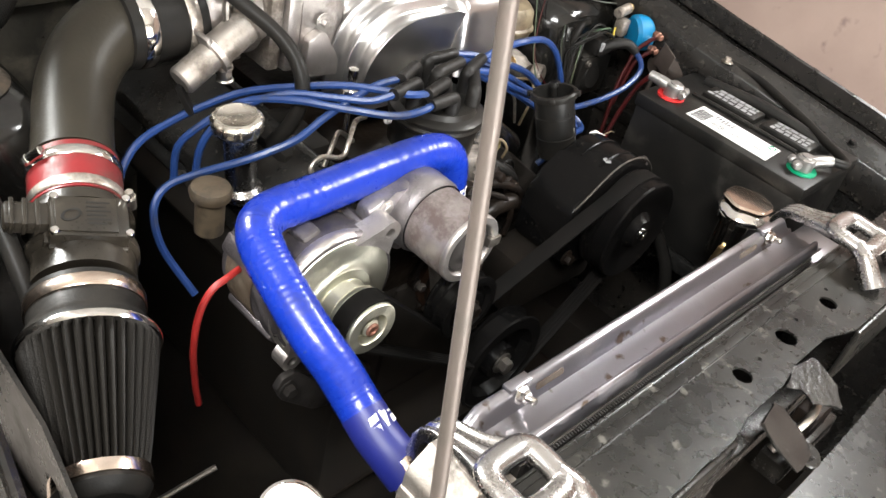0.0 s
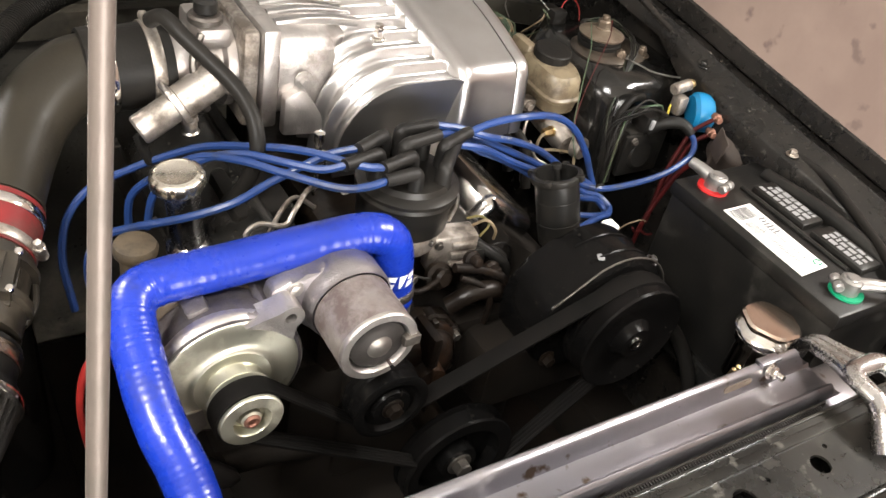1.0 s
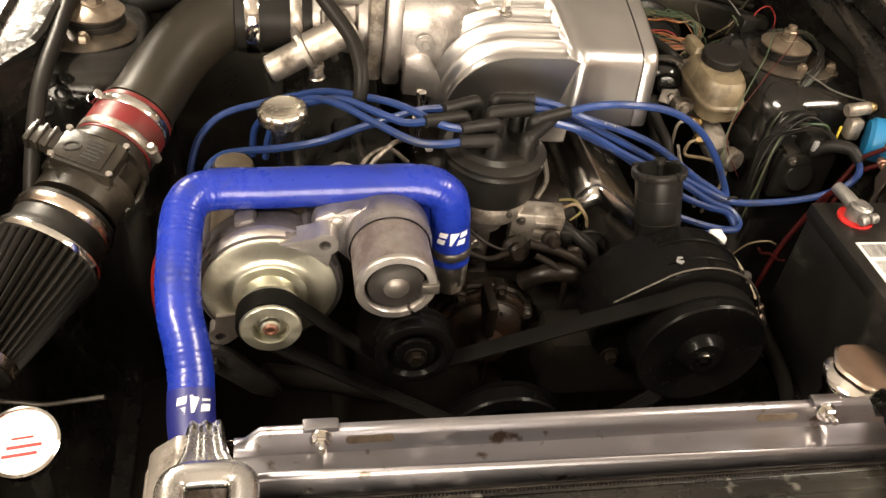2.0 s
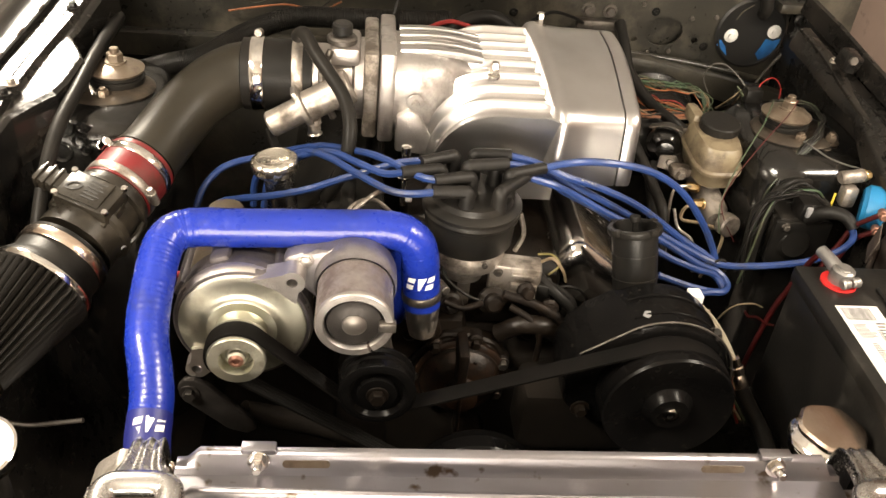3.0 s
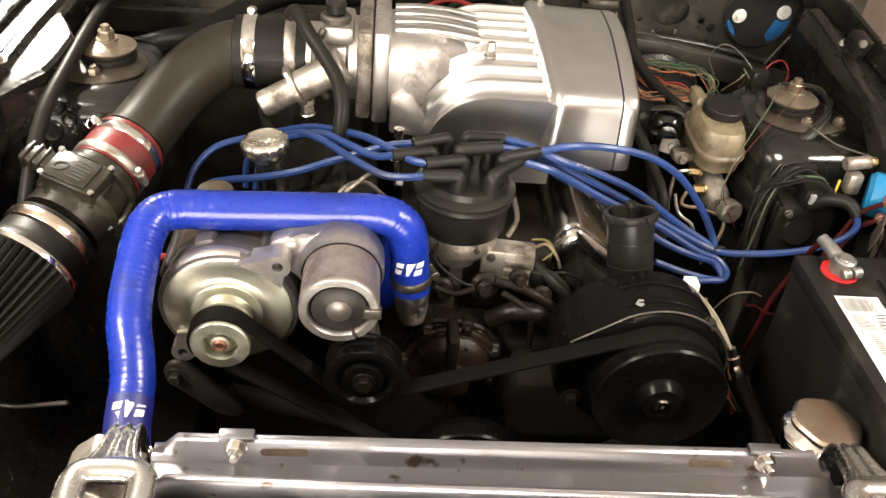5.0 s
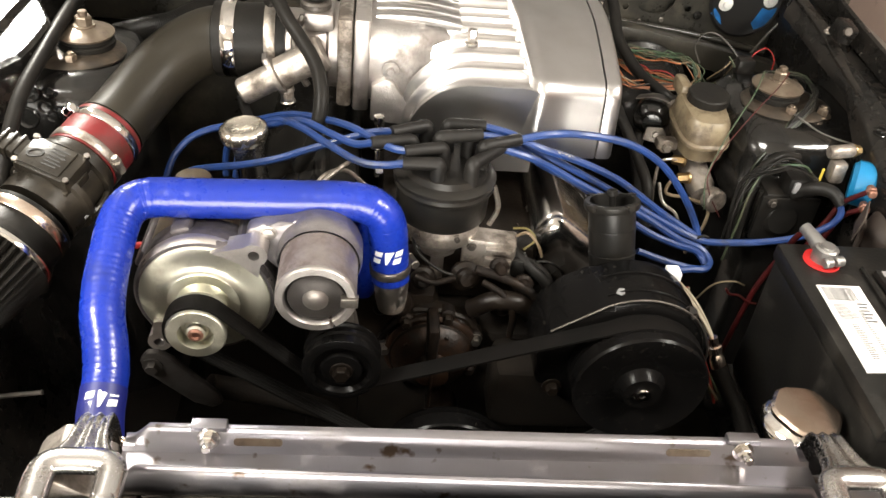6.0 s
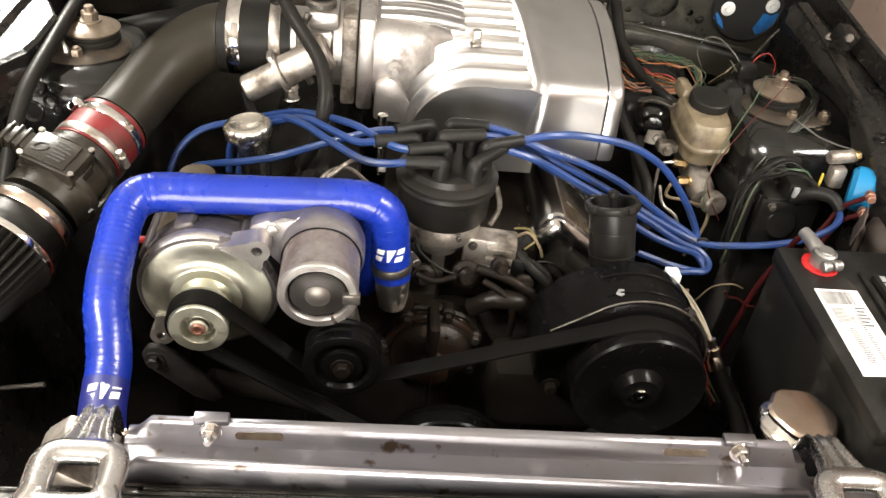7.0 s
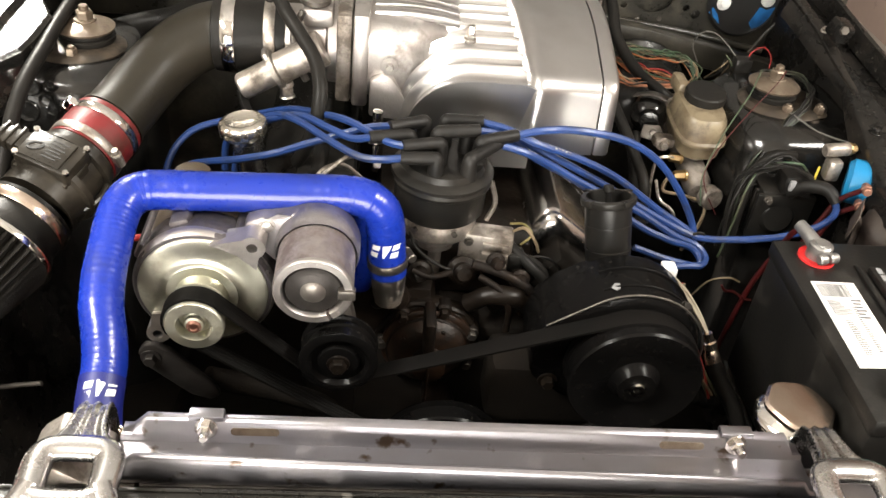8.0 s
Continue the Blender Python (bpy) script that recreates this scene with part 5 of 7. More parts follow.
for dy in (-0.0072, -0.0024, 0.0024, 0.0072):
    cx, cz = sum(x for x, z in loop) / len(loop), sum(z for x, z in loop) / len(loop)
    inner = [Vector((x, 0.181 + dy, z)) + (Vector((cx, 0, cz)) - Vector((x, 0, z))).normalized() * 0.0022 for x, z in loop]
    part("rib", tube(B(), inner, 0.0013, 6, smooth=False, closed=True), BELT_RUBBER, belt)

# ---- blue radiator hose ----
hose = thing("radiator_hose", (-0.24, 0.2, 0.86), "glossy blue silicone upper radiator hose with clamps", "radiator hose")
hp = [(-0.3590, 0.026, 0.824), (-0.3645, 0.045, 0.837), (-0.3678, 0.066, 0.847), (-0.3685, 0.084, 0.856), (-0.3695, 0.106, 0.868), (-0.3738, 0.128, 0.886), (-0.3800, 0.150, 0.902), (-0.3830, 0.180, 0.918), (-0.3828, 0.210, 0.932), (-0.382, 0.236, 0.944), (-0.378, 0.258, 0.954), (-0.367, 0.272, 0.960), (-0.345, 0.279, 0.962), (-0.30, 0.281, 0.962), (-0.25, 0.284, 0.962), (-0.19, 0.286, 0.963), (-0.140, 0.284, 0.966), (-0.115, 0.281, 0.964), (-0.099, 0.279, 0.953), (-0.092, 0.278, 0.935), (-0.0895, 0.277, 0.912), (-0.087, 0.275, 0.888), (-0.085, 0.273, 0.866)]
b = tube(B(), hp, lambda q: 0.0223 + 0.00030 * noise.noise(Vector((q * 70, 3.1, 0))) + 0.00022 * noise.noise(Vector((q * 210, 7.7, 0))) + 0.00006 * math.sin(q * 620 + 5 * noise.noise(Vector((q * 30, 1.0, 0)))) * (1 + noise.noise(Vector((q * 25, 9.0, 0)))), 32, 26)
part("hose", b, BLUE_HOSE, hose)


def slanted_marks(p, d, outward, parent, lean=14.0):
    """Plain slanted white shapes printed round the hose: two bars, a wedge, two bars."""
    d = Vector(d).normalized()
    o = (Vector(outward) - d * Vector(outward).dot(d)).normalized()
    w = d.cross(o)
    r = 0.0231
    pair = [(0.0, 0.42, 0.0015, 0.0085), (0.0, 0.42, -0.0085, -0.0015)]
    wedge = [(0.02 + 0.026 * k, 0.46 - 0.026 * k, 0.0085 - 0.0024 * (k + 1), 0.0085 - 0.0024 * k) for k in range(7)]
    for a0, cells in ((-0.76, pair), (-0.24, wedge), (0.32, pair)):
        b = B()
        for u0, u1, v0, v1 in cells:
            n = 4
            grid = []
            for i in range(n + 1):
                a = a0 + u0 + (u1 - u0) * i / n
                grid.append([b.verts.new(Vector(p) + d * v + (o * math.cos(a + v * lean) + w * math.sin(a + v * lean)) * r) for v in (v0, v1)])
            for i in range(n):
                b.faces.new((grid[i][0], grid[i][1], grid[i + 1][1], grid[i + 1][0]))
        part("printed_mark", b, WHITE_INK, parent, "white printed mark")


b = tube(B(), spline(hp, 26)[:86], 0.0227, 32, smooth=False)
part("printed_band", b, DARK_BAND, hose, "navy printed band")
slanted_marks((-0.3678, 0.0745, 0.8510), (-0.010, 0.05, 0.024), (0.22, -0.62, 0.75), hose)
slanted_marks((-0.0892, 0.2768, 0.909), (-0.003, 0.001, 0.03), (-0.06, -1, 0.1), hose)
clamp_band(hose, (-0.3595, 0.038, 0.832), (-0.15, 0.765, 0.55), 0.0229, 0.013, CHROME_WARM, 2.6)
clamp_band(hose, (-0.0865, 0.2745, 0.882), (-0.003, 0.001, 0.03), 0.0227, 0.011, DULL_STEEL, 0.4)
b = lathe(B(), (-0.0845, 0.2725, 0.869), (0.05, -0.05, -1), [(0.0205, 0), (0.0205, 0.012), (0.019, 0.03), (0.016, 0.045), (0, 0.048)], 30)
solid("water_outlet", b, STEEL, "stained aluminium water outlet under the blue hose", "water outlet")
b = tube(B(), [(-0.118, 0.300, 0.945), (-0.113, 0.302, 0.91), (-0.114, 0.305, 0.87), (-0.12, 0.305, 0.82)], 0.017, 16)
solid("bypass_hose", b, BLUE_HOSE, "short blue bypass hose behind the tensioner", "hose")

# ---- distributor ----
dz = thing("distributor", (-0.023, 0.378, 0.80), "black distributor cap on a cast aluminium base", "distributor")
DC = (-0.023, 0.378)
b = lathe(B(), (*DC, 0.80), (0, 0, 1), [(0, 0), (0.020, 0), (0.020, 0.035), (0.026, 0.040), (0.030, 0.060), (0.046, 0.066), (0.050, 0.072), (0.050, 0.088), (0.047, 0.092), (0, 0.092)], 44)
part("base", b, ALU_DIRTY, dz, "grimy cast aluminium base")
m = pose(0.040, 0.350, 0.852, 0, 0, -8)
b = box(B(), (-0.034, -0.012, -0.026), (0.034, 0.020, 0.026), 0.004, m)
part("module", b, ALU_DIRTY, dz, "grimy ribbed ignition module")
for k, (z0, z1) in enumerate(((0.010, 0.018), (-0.006, 0.003), (-0.020, -0.012))):
    part("module_rib", box(B(), (-0.004, -0.017, z0), (0.030, -0.010, z1), 0.0015, m), ALU_DIRTY, dz)
part("module_plug", box(B(), (0.030, -0.014, -0.022), (0.050, 0.010, 0.004), 0.004, m), PLASTIC, dz, "black plug on the module")
part("screw", hexhead(B(), m @ Vector((-0.022, -0.012, 0.016)), (0, -1, 0), 0.005, 0.004, 0.0065), DULL_STEEL, dz)
b = lathe(B(), (*DC, 0.896), (0, 0, 1), [(0, 0), (0.054, 0), (0.057, 0.004), (0.058, 0.040), (0.062, 0.043), (0.063, 0.047), (0.061, 0.051), (0, 0.051)], 56)
part("adapter", b, PLASTIC, dz, "black plastic adapter ring")
b = lathe(B(), (*DC, 0.947), (0, 0, 1), [(0.061, 0), (0.0635, 0.002), (0.0635, 0.006), (0.059, 0.009), (0.052, 0.011), (0.049, 0.018), (0, 0.019)], 56)
part("cap", b, PLASTIC, dz, "black moulded cap")
b = tube(B(), [(0.038, 0.365, 0.944), (0.046, 0.363, 0.914), (0.038, 0.362, 0.888)], 0.0035, 8)
part("clip", b, STEEL, dz)
for a in (-2.2, -1.2, 0.2):
    b = hexhead(B(), (DC[0] + 0.048 * math.cos(a), DC[1] + 0.048 * math.sin(a), 0.885), (math.cos(a), math.sin(a), 0), 0.004, 0.005, 0.006)
    part("screw", b, DULL_STEEL, dz)


def boot(p, q, bend, group="plug boots"):
    """An angled plug boot: up from the cap at p, along to q."""
    b = tube(B(), [(p[0], p[1], 0.957), (p[0], p[1], bend - 0.010), (p[0] + (q[0] - p[0]) * 0.02, p[1] + (q[1] - p[1]) * 0.02, bend - 0.002), (p[0] + (q[0] - p[0]) * 0.16, p[1] + (q[1] - p[1]) * 0.16, bend), q], lambda t: 0.0104 - 0.0026 * t, 14, 5)
    return part("plug_boot", b, RUBBER_GREY, dz, "dusty grey rubber boot")


def wire(name, pts, r, mat, label, category="wire", group="", seg=8, n=6):
    return solid(name, tube(B(), pts, r, seg, n), mat, label, category, group)


BL = "blue silicone spark plug wire, looped over the engine"
# towers and their boots
for p, q, bend in (((-0.035, 0.343), (-0.078, 0.340, 0.985), 0.985), ((0.005, 0.346), (0.046, 0.389, 0.987), 0.985), ((-0.030, 0.366), (-0.076, 0.351, 0.994), 0.993), ((-0.066, 0.381), (-0.115, 0.369, 0.993), 0.993), ((-0.048, 0.405), (-0.091, 0.385, 1.000), 1.000), ((-0.033, 0.380), (0.018, 0.389, 1.001), 1.000), ((-0.022, 0.410), (0.024, 0.407, 1.003), 1.001), ((0.020, 0.376), (0.066, 0.395, 0.994), 0.993), ((0.005, 0.400), (0.040, 0.415, 0.990), 0.988)):
    boot(p, q, bend)
W1 = [(-0.085, 0.388, 1.000), (-0.115, 0.402, 0.988), (-0.147, 0.405, 0.975), (-0.189, 0.404, 0.959), (-0.233, 0.397, 0.945), (-0.280, 0.416, 0.922), (-0.325, 0.452, 0.893), (-0.355, 0.468, 0.874), (-0.374, 0.462, 0.850), (-0.375, 0.44, 0.81), (-0.355, 0.40, 0.76)]
W2 = [(-0.072, 0.352, 0.994), (-0.095, 0.366, 0.991), (-0.140, 0.420, 0.984), (-0.180, 0.465, 0.968), (-0.225, 0.515, 0.944), (-0.275, 0.540, 0.918), (-0.315, 0.542, 0.905), (-0.338, 0.538, 0.900), (-0.361, 0.532, 0.890), (-0.381, 0.522, 0.870), (-0.391, 0.510, 0.848), (-0.396, 0.493, 0.82), (-0.392, 0.47, 0.77)]
W3 = [(-0.074, 0.340, 0.985), (-0.10, 0.340, 0.981), (-0.129, 0.352, 0.977), (-0.171, 0.400, 0.972), (-0.205, 0.445, 0.966), (-0.240, 0.490, 0.948), (-0.285, 0.510, 0.915), (-0.310, 0.52, 0.885), (-0.315, 0.52, 0.84)]
W4 = [(-0.110, 0.370, 0.993), (-0.135, 0.385, 0.981), (-0.165, 0.415, 0.976), (-0.20, 0.455, 0.968), (-0.232, 0.482, 0.950), (-0.268, 0.495, 0.925), (-0.290, 0.50, 0.895), (-0.298, 0.50, 0.85)]
for w in (W1, W2, W3, W4):
    wire("plug_wire", w, 0.0048, BLUE_WIRE, BL, "plug wire", "plug wires")
W5 = [(0.062, 0.393, 0.994), (0.095, 0.392, 1.004), (0.136, 0.384, 1.012), (0.203, 0.400, 0.994), (0.257, 0.412, 0.960), (0.301, 0.420, 0.910), (0.330, 0.425, 0.865), (0.340, 0.418, 0.842)]
W6 = [(0.020, 0.407, 1.003), (0.055, 0.402, 0.997), (0.094, 0.392, 0.985), (0.150, 0.403, 0.962), (0.210, 0.413, 0.930), (0.278, 0.421, 0.880), (0.325, 0.418, 0.852), (0.342, 0.412, 0.838)]
W7 = [(0.042, 0.385, 0.986), (0.080, 0.385, 0.975), (0.113, 0.396, 0.955), (0.164, 0.402, 0.925), (0.243, 0.408, 0.885), (0.305, 0.404, 0.850), (0.340, 0.405, 0.835), (0.352, 0.39, 0.825), (0.342, 0.376, 0.822), (0.318, 0.371, 0.824), (0.25, 0.352, 0.826), (0.22, 0.36, 0.80)]
W8 = [(0.014, 0.388, 1.001), (0.05, 0.402, 0.988), (0.10, 0.415, 0.950), (0.157, 0.412, 0.922), (0.247, 0.400, 0.868), (0.296, 0.395, 0.848), (0.335, 0.400, 0.832), (0.345, 0.385, 0.815), (0.30, 0.38, 0.825), (0.247, 0.385, 0.84)]
for w in (W5, W6, W7, W8):
    wire("plug_wire", w, 0.0048, BLUE_WIRE, BL, "plug wire", "plug wires")
COILW = [(0.036, 0.413, 0.990), (0.06, 0.415, 0.982), (0.12, 0.405, 0.96), (0.20, 0.415, 0.915), (0.28, 0.415, 0.87), (0.341, 0.410, 0.845), (0.385, 0.390, 0.858), (0.435, 0.383, 0.870), (0.472, 0.386, 0.880), (0.504, 0.396, 0.890), (0.526, 0.420, 0.897), (0.522, 0.446, 0.908), (0.508, 0.462, 0.912)]
wire("coil_wire", COILW, 0.0048, BLUE_WIRE, "blue silicone coil wire running past the battery", "plug wire", "plug wires")
b = tube(B(), [(0.342 + 0.011 * math.cos(a), 0.409, 0.840 + 0.013 * math.sin(a)) for a in [i * math.pi / 6 for i in range(12)]], 0.002, 8, smooth=False, closed=True)
solid("cable_tie", b, RUBBER, "black cable tie round the blue wires", "cable tie")

for pts, r, mt in (([(0.085, 0.345, 0.85), (0.105, 0.335, 0.845), (0.12, 0.33, 0.83), (0.125, 0.33, 0.80)], 0.004, RUBBER), ([(0.085, 0.35, 0.86), (0.098, 0.352, 0.875), (0.088, 0.36, 0.885), (0.07, 0.365, 0.882)], 0.0016, YELLOW_DULL), ([(0.08, 0.34, 0.84), (0.11, 0.34, 0.85), (0.135, 0.345, 0.835), (0.15, 0.35, 0.80)], 0.0016, RUBBER_GREY), ([(0.02, 0.325, 0.835), (-0.015, 0.318, 0.842), (-0.05, 0.33, 0.862), (-0.06, 0.35, 0.88)], 0.002, RUBBER), ([(0.06, 0.33, 0.80), (0.085, 0.325, 0.795), (0.105, 0.33, 0.775)], 0.003, RUST_CAST)):
    wire("module_wire", pts, r, mt, "short wire from the ignition module", "wire", "module wires")

def wire_print(pts, t0, t1, side):
    """Short white dashes printed along a plug wire."""
    P = spline(pts, 24)
    n = len(P)
    b = B()
    for i in range(int(t0 * n), int(t1 * n), 2):
        d = (P[i + 1] - P[i]).normalized()
        o = (Vector(side) - d * Vector(side).dot(d)).normalized()
        w = o.cross(d)
        e = Matrix(((d.x, w.x, o.x, P[i].x), (d.y, w.y, o.y, P[i].y), (d.z, w.z, o.z, P[i].z), (0, 0, 0, 1)))
        box(b, (0, -0.0013 + 0.0008 * (i % 3), 0.0044), (0.0034, 0.0013, 0.0049), 0, e)
    return b


for pts, t0, t1 in ((W1, 0.18, 0.24), (W6, 0.34, 0.40)):
    solid("wire_print", wire_print(pts, t0, t1, (0, -0.6, 0.8)), GREY_INK, "pale unreadable print on a blue plug wire", "print", "wire prints")

# ---- intake manifold ----
im = thing("intake_manifold", (0.04, 0.58, 0.855), "polished aluminium upper intake manifold with curved ribs", "intake manifold")
# plenum box: an extruded rounded outline in y, z
outl = [(0.456, 0.935), (0.459, 0.965), (0.466, 1.010), (0.470, 1.024), (0.480, 1.034), (0.50, 1.040), (0.56, 1.056), (0.62, 1.066), (0.69, 1.066), (0.725, 1.055), (0.742, 1.03), (0.745, 0.98), (0.742, 0.915)]
cy, cz = 0.60, 0.985


def ext(xs, outline, parent_name, mat, label=""):
    b = B()
    rows = []
    for x, k in xs:
        rows.append([b.verts.new((x + (0.02 * (y - 0.6) if x > 0.15 else -0.006 - 0.06 * (y - 0.47) - 0.10 * max(0.0, 1.03 - z)), cy + (y - cy) * k, cz + (z - cz) * k)) for y, z in outline])
    n = len(outline)
    for r0, r1 in zip(rows, rows[1:]):
        for i in range(n):
            j = (i + 1) % n
            b.faces.new((r0[i], r0[j], r1[j], r1[i]))
    b.faces.new(rows[0]), b.faces.new(list(reversed(rows[-1])))
    return part(parent_name, b, mat, im, label, angle=50)


def dense(outline, n=4):
    p = spline([(0, y, z) for y, z in outline], n)
    return [(v.y, v.z) for v in p]


OUT = dense(outl)
ext([(0.092, 0.94), (0.096, 0.990), (0.100, 1.034), (0.105, 1.048), (0.109, 1.050), (0.114, 1.040), (0.123, 1.008), (0.15, 0.995), (0.184, 0.988)], OUT, "plenum", ALU_POL)
ext([(0.1865, 0.982), (0.188, 0.988), (0.200, 0.985), (0.205, 0.975), (0.208, 0.94)], OUT, "end_cover", ALU_POL, "bolted end cover")
# ribbed runners: a profile in x, z swept along y with rounded ridges
b = B()
prof = []
for i in range(15):
    prof.append((0.100 - 0.085 * i / 14, 1.020, 0.0, min(1.0, 0.15 + 3.4 * i / 14)))
R = 0.078
for i in range(1, 15):
    a = radians(90 * i / 14)
    prof.append((0.015 - R * math.sin(a), 1.020 - R + R * math.cos(a), -math.sin(a), math.cos(a)))
prof.append((-0.064, 0.90, -1, 0))
RIBS = ((0.464, 0.009, 0.008), (0.497, 0.014, 0.0075), (0.532, 0.015, 0.0075), (0.567, 0.015, 0.0075), (0.600, 0.014, 0.007), (0.628, 0.012, 0.006), (0.652, 0.011, 0.006), (0.675, 0.010, 0.006), (0.697, 0.009, 0.006))
rows = []
NV = 230
for k in range(NV + 1):
    y = 0.463 + (0.715 - 0.463) * k / NV
    ridge = sum(h * math.exp(-((y - c) / (w * (0.5 if y < c else 1.5))) ** 2) for c, h, w in RIBS)
    lift = 0.016 * min(1, (y - 0.463) / 0.14) + 0.020 * max(0.0, (y - 0.60) / 0.115)
    rows.append([b.verts.new((x + nx * ridge, y + 0.009 * max(0.0, 1.02 - z) / 0.12 * (1 - k / NV), z + nz * ridge + lift * (1 if nz > 0.5 or nx == 0 else max(0, nz) * 2))) for x, z, nx, nz in prof])
for r0, r1 in zip(rows, rows[1:]):
    for i in range(len(prof) - 1):
        b.faces.new((r0[i], r0[i + 1], r1[i + 1], r1[i]))
lo = [b.verts.new((0.100, y, 0.90)) for y in (0.472, 0.715)]
b.faces.new(rows[0] + [lo[0]])
b.faces.new(list(reversed(rows[-1] + [lo[1]])))
part("runner_casting", b, ALU_POL, im, "polished ribbed runner casting", angle=32)
for x, y, z in ((0.012, 0.552, 1.055), (0.095, 0.70, 1.075)):
    b = hexhead(B(), (x, y, z - 0.012), (0, 0, 1), 0.0065, 0.018, 0.009)
    part("bolt", b, CHROME, im)
# throttle elbow
b = B()
rows = []
for x, y0, y1, z0, z1 in ((-0.122, 0.545, 0.685, 0.944, 1.062), (-0.10, 0.545, 0.685, 0.946, 1.062), (-0.075, 0.540, 0.69, 0.94, 1.060), (-0.055, 0.545, 0.69, 0.93, 1.058), (-0.03, 0.575, 0.69, 0.92, 1.050), (0.0, 0.60, 0.69, 0.92, 1.040), (0.03, 0.62, 0.69, 0.92, 1.030)):
    ring = []
    for i in range(32):
        a = 2 * math.pi * i / 32
        e = 0.5
        ca, sa = math.cos(a), math.sin(a)
        ring.append(b.verts.new((x, (y0 + y1) / 2 + (y1 - y0) / 2 * math.copysign(abs(ca) ** e, ca), (z0 + z1) / 2 + (z1 - z0) / 2 * math.copysign(abs(sa) ** e, sa))))
    rows.append(ring)
for r0, r1 in zip(rows, rows[1:]):
    for i in range(32):
        b.faces.new((r0[i], r0[(i + 1) % 32], r1[(i + 1) % 32], r1[i]))
b.faces.new(rows[0]), b.faces.new(list(reversed(rows[-1])))
part("throttle_elbow", b, ALU, im, "cast throttle elbow", angle=50)
b = prism(B(), [(-0.118, 0.932), (-0.118, 0.985), (-0.098, 0.996), (-0.088, 0.99), (-0.045, 0.925)], Matrix(((1, 0, 0, 0), (0, 0, -1, 0.547), (0, 1, 0, 0), (0, 0, 0, 1))), 0.016, 0.004)
part("gusset", b, ALU, im)
part("bolt", hexhead(B(), (-0.093, 0.538, 1.006), AX, 0.006, 0.008, 0.012), ALU, im)
for y in (0.585, 0.612, 0.640, 0.665):
    b = tube(B(), [(-0.115, y, 1.060), (-0.08, y, 1.062), (-0.04, y + 0.004, 1.058), (0.0, y + 0.008, 1.050)], 0.006, 10, flat=(0.012, 0.010))
    part("top_rib", b, ALU_POL, im)
b = box(B(), (-0.143, 0.545, 0.938), (-0.121, 0.70, 1.070), 0.005)
part("flange", b, ALU, im)
b = box(B(), (-0.165, 0.552, 0.940), (-0.1445, 0.695, 1.066), 0.005)
part("spacer", b, ALU_DIRTY, im, "stained spacer plate")

# ---- throttle body ----
tb = thing("throttle_body", (-0.20, 0.62, 0.94), "cast aluminium throttle body with a throttle sensor", "throttle body")
b = lathe(B(), (-0.165, 0.622, 1.000), (-1, 0, 0), [(0, 0), (0.058, 0), (0.058, 0.012), (0.050, 0.016), (0.046, 0.05), (0.046, 0.085), (0.043, 0.085), (0.042, 0.03), (0, 0.03)], 44)
part("bore", b, ALU, tb)
b = box(B(), (-0.212, 0.575, 1.035), (-0.170, 0.655, 1.062), 0.007)
part("top_boss", b, ALU, tb)
b = disc(B(), (-0.196, 0.600, 1.060), (0, 0, 1), 0.021, 0.012, 0.003, 24)
part("sensor_base", b, DULL_STEEL, tb)
b = disc(B(), (-0.196, 0.600, 1.072), (0, 0, 1), 0.014, 0.018, 0.003, 20)
part("sensor", b, PLASTIC, tb, "black plastic sensor")
b = tube(B(), [(-0.21, 0.572, 1.06), (-0.222, 0.565, 1.03), (-0.216, 0.56, 0.99), (-0.205, 0.562, 0.965)], 0.005, 8)
part("lever", b, DULL_STEEL, tb)

iac = thing("idle_valve", (-0.235, 0.575, 0.95), "satin metal idle air valve angled across the throttle body", "idle valve")
ia, ib = Vector((-0.292, 0.548, 0.955)), Vector((-0.180, 0.560, 1.018))
d = ib - ia
b = lathe(B(), ia, d, [(0, 0), (0.016, 0), (0.0185, 0.003), (0.0185, 0.045), (0.0185, 0.05), (0.026, 0.051), (0.027, 0.058), (0.0215, 0.060), (0.0215, 0.108), (0.025, 0.110), (0.025, 0.122), (0.023, 0.126), (0, 0.126)], 36)
part("body", b, ALU_DIRTY, iac)
b = box(B(), (-0.012, -0.032, 0.049), (0.012, 0.032, 0.057), 0.003, axis(ia, d))
part("flange", b, ALU, iac)
b = tube(B(), [(-0.292, 0.549, 0.950), (-0.288, 0.545, 0.935), (-0.280, 0.54, 0.915)], 0.009, 10, flat=(0.012, 0.008))
part("connector", b, RUBBER, iac)
b = lathe(B(), (-0.232, 0.548, 0.968), (0.1, 0, -1), [(0, 0), (0.010, 0), (0.011, 0.006), (0.009, 0.008), (0.009, 0.02), (0.011, 0.022), (0, 0.026)], 18)
part("spring", b, STEEL, iac)
wire("vacuum_hose", [(-0.258, 0.610, 1.062), (-0.247, 0.590, 1.074), (-0.231, 0.562, 1.060), (-0.211, 0.538, 1.042), (-0.190, 0.508, 1.022), (-0.181, 0.480, 1.002), (-0.181, 0.460, 0.980), (-0.186, 0.452, 0.955), (-0.195, 0.455, 0.925), (-0.21, 0.47, 0.89)], 0.0095, RUBBER, "thick black rubber vacuum hose over the throttle body", "hose", seg=14)

# ---- intake tube, sensor, filter ----
cpx = thing("intake_coupler", (-0.29, 0.62, 0.95), "black rubber coupler with two steel clamps", "coupler")
b = lathe(B(), (-0.235, 0.622, 1.000), (-1, 0, -0.03), [(0.046, 0), (0.0505, 0.001), (0.0515, 0.02), (0.0500, 0.05), (0.0515, 0.08), (0.0505, 0.098), (0.046, 0.10)], 44)
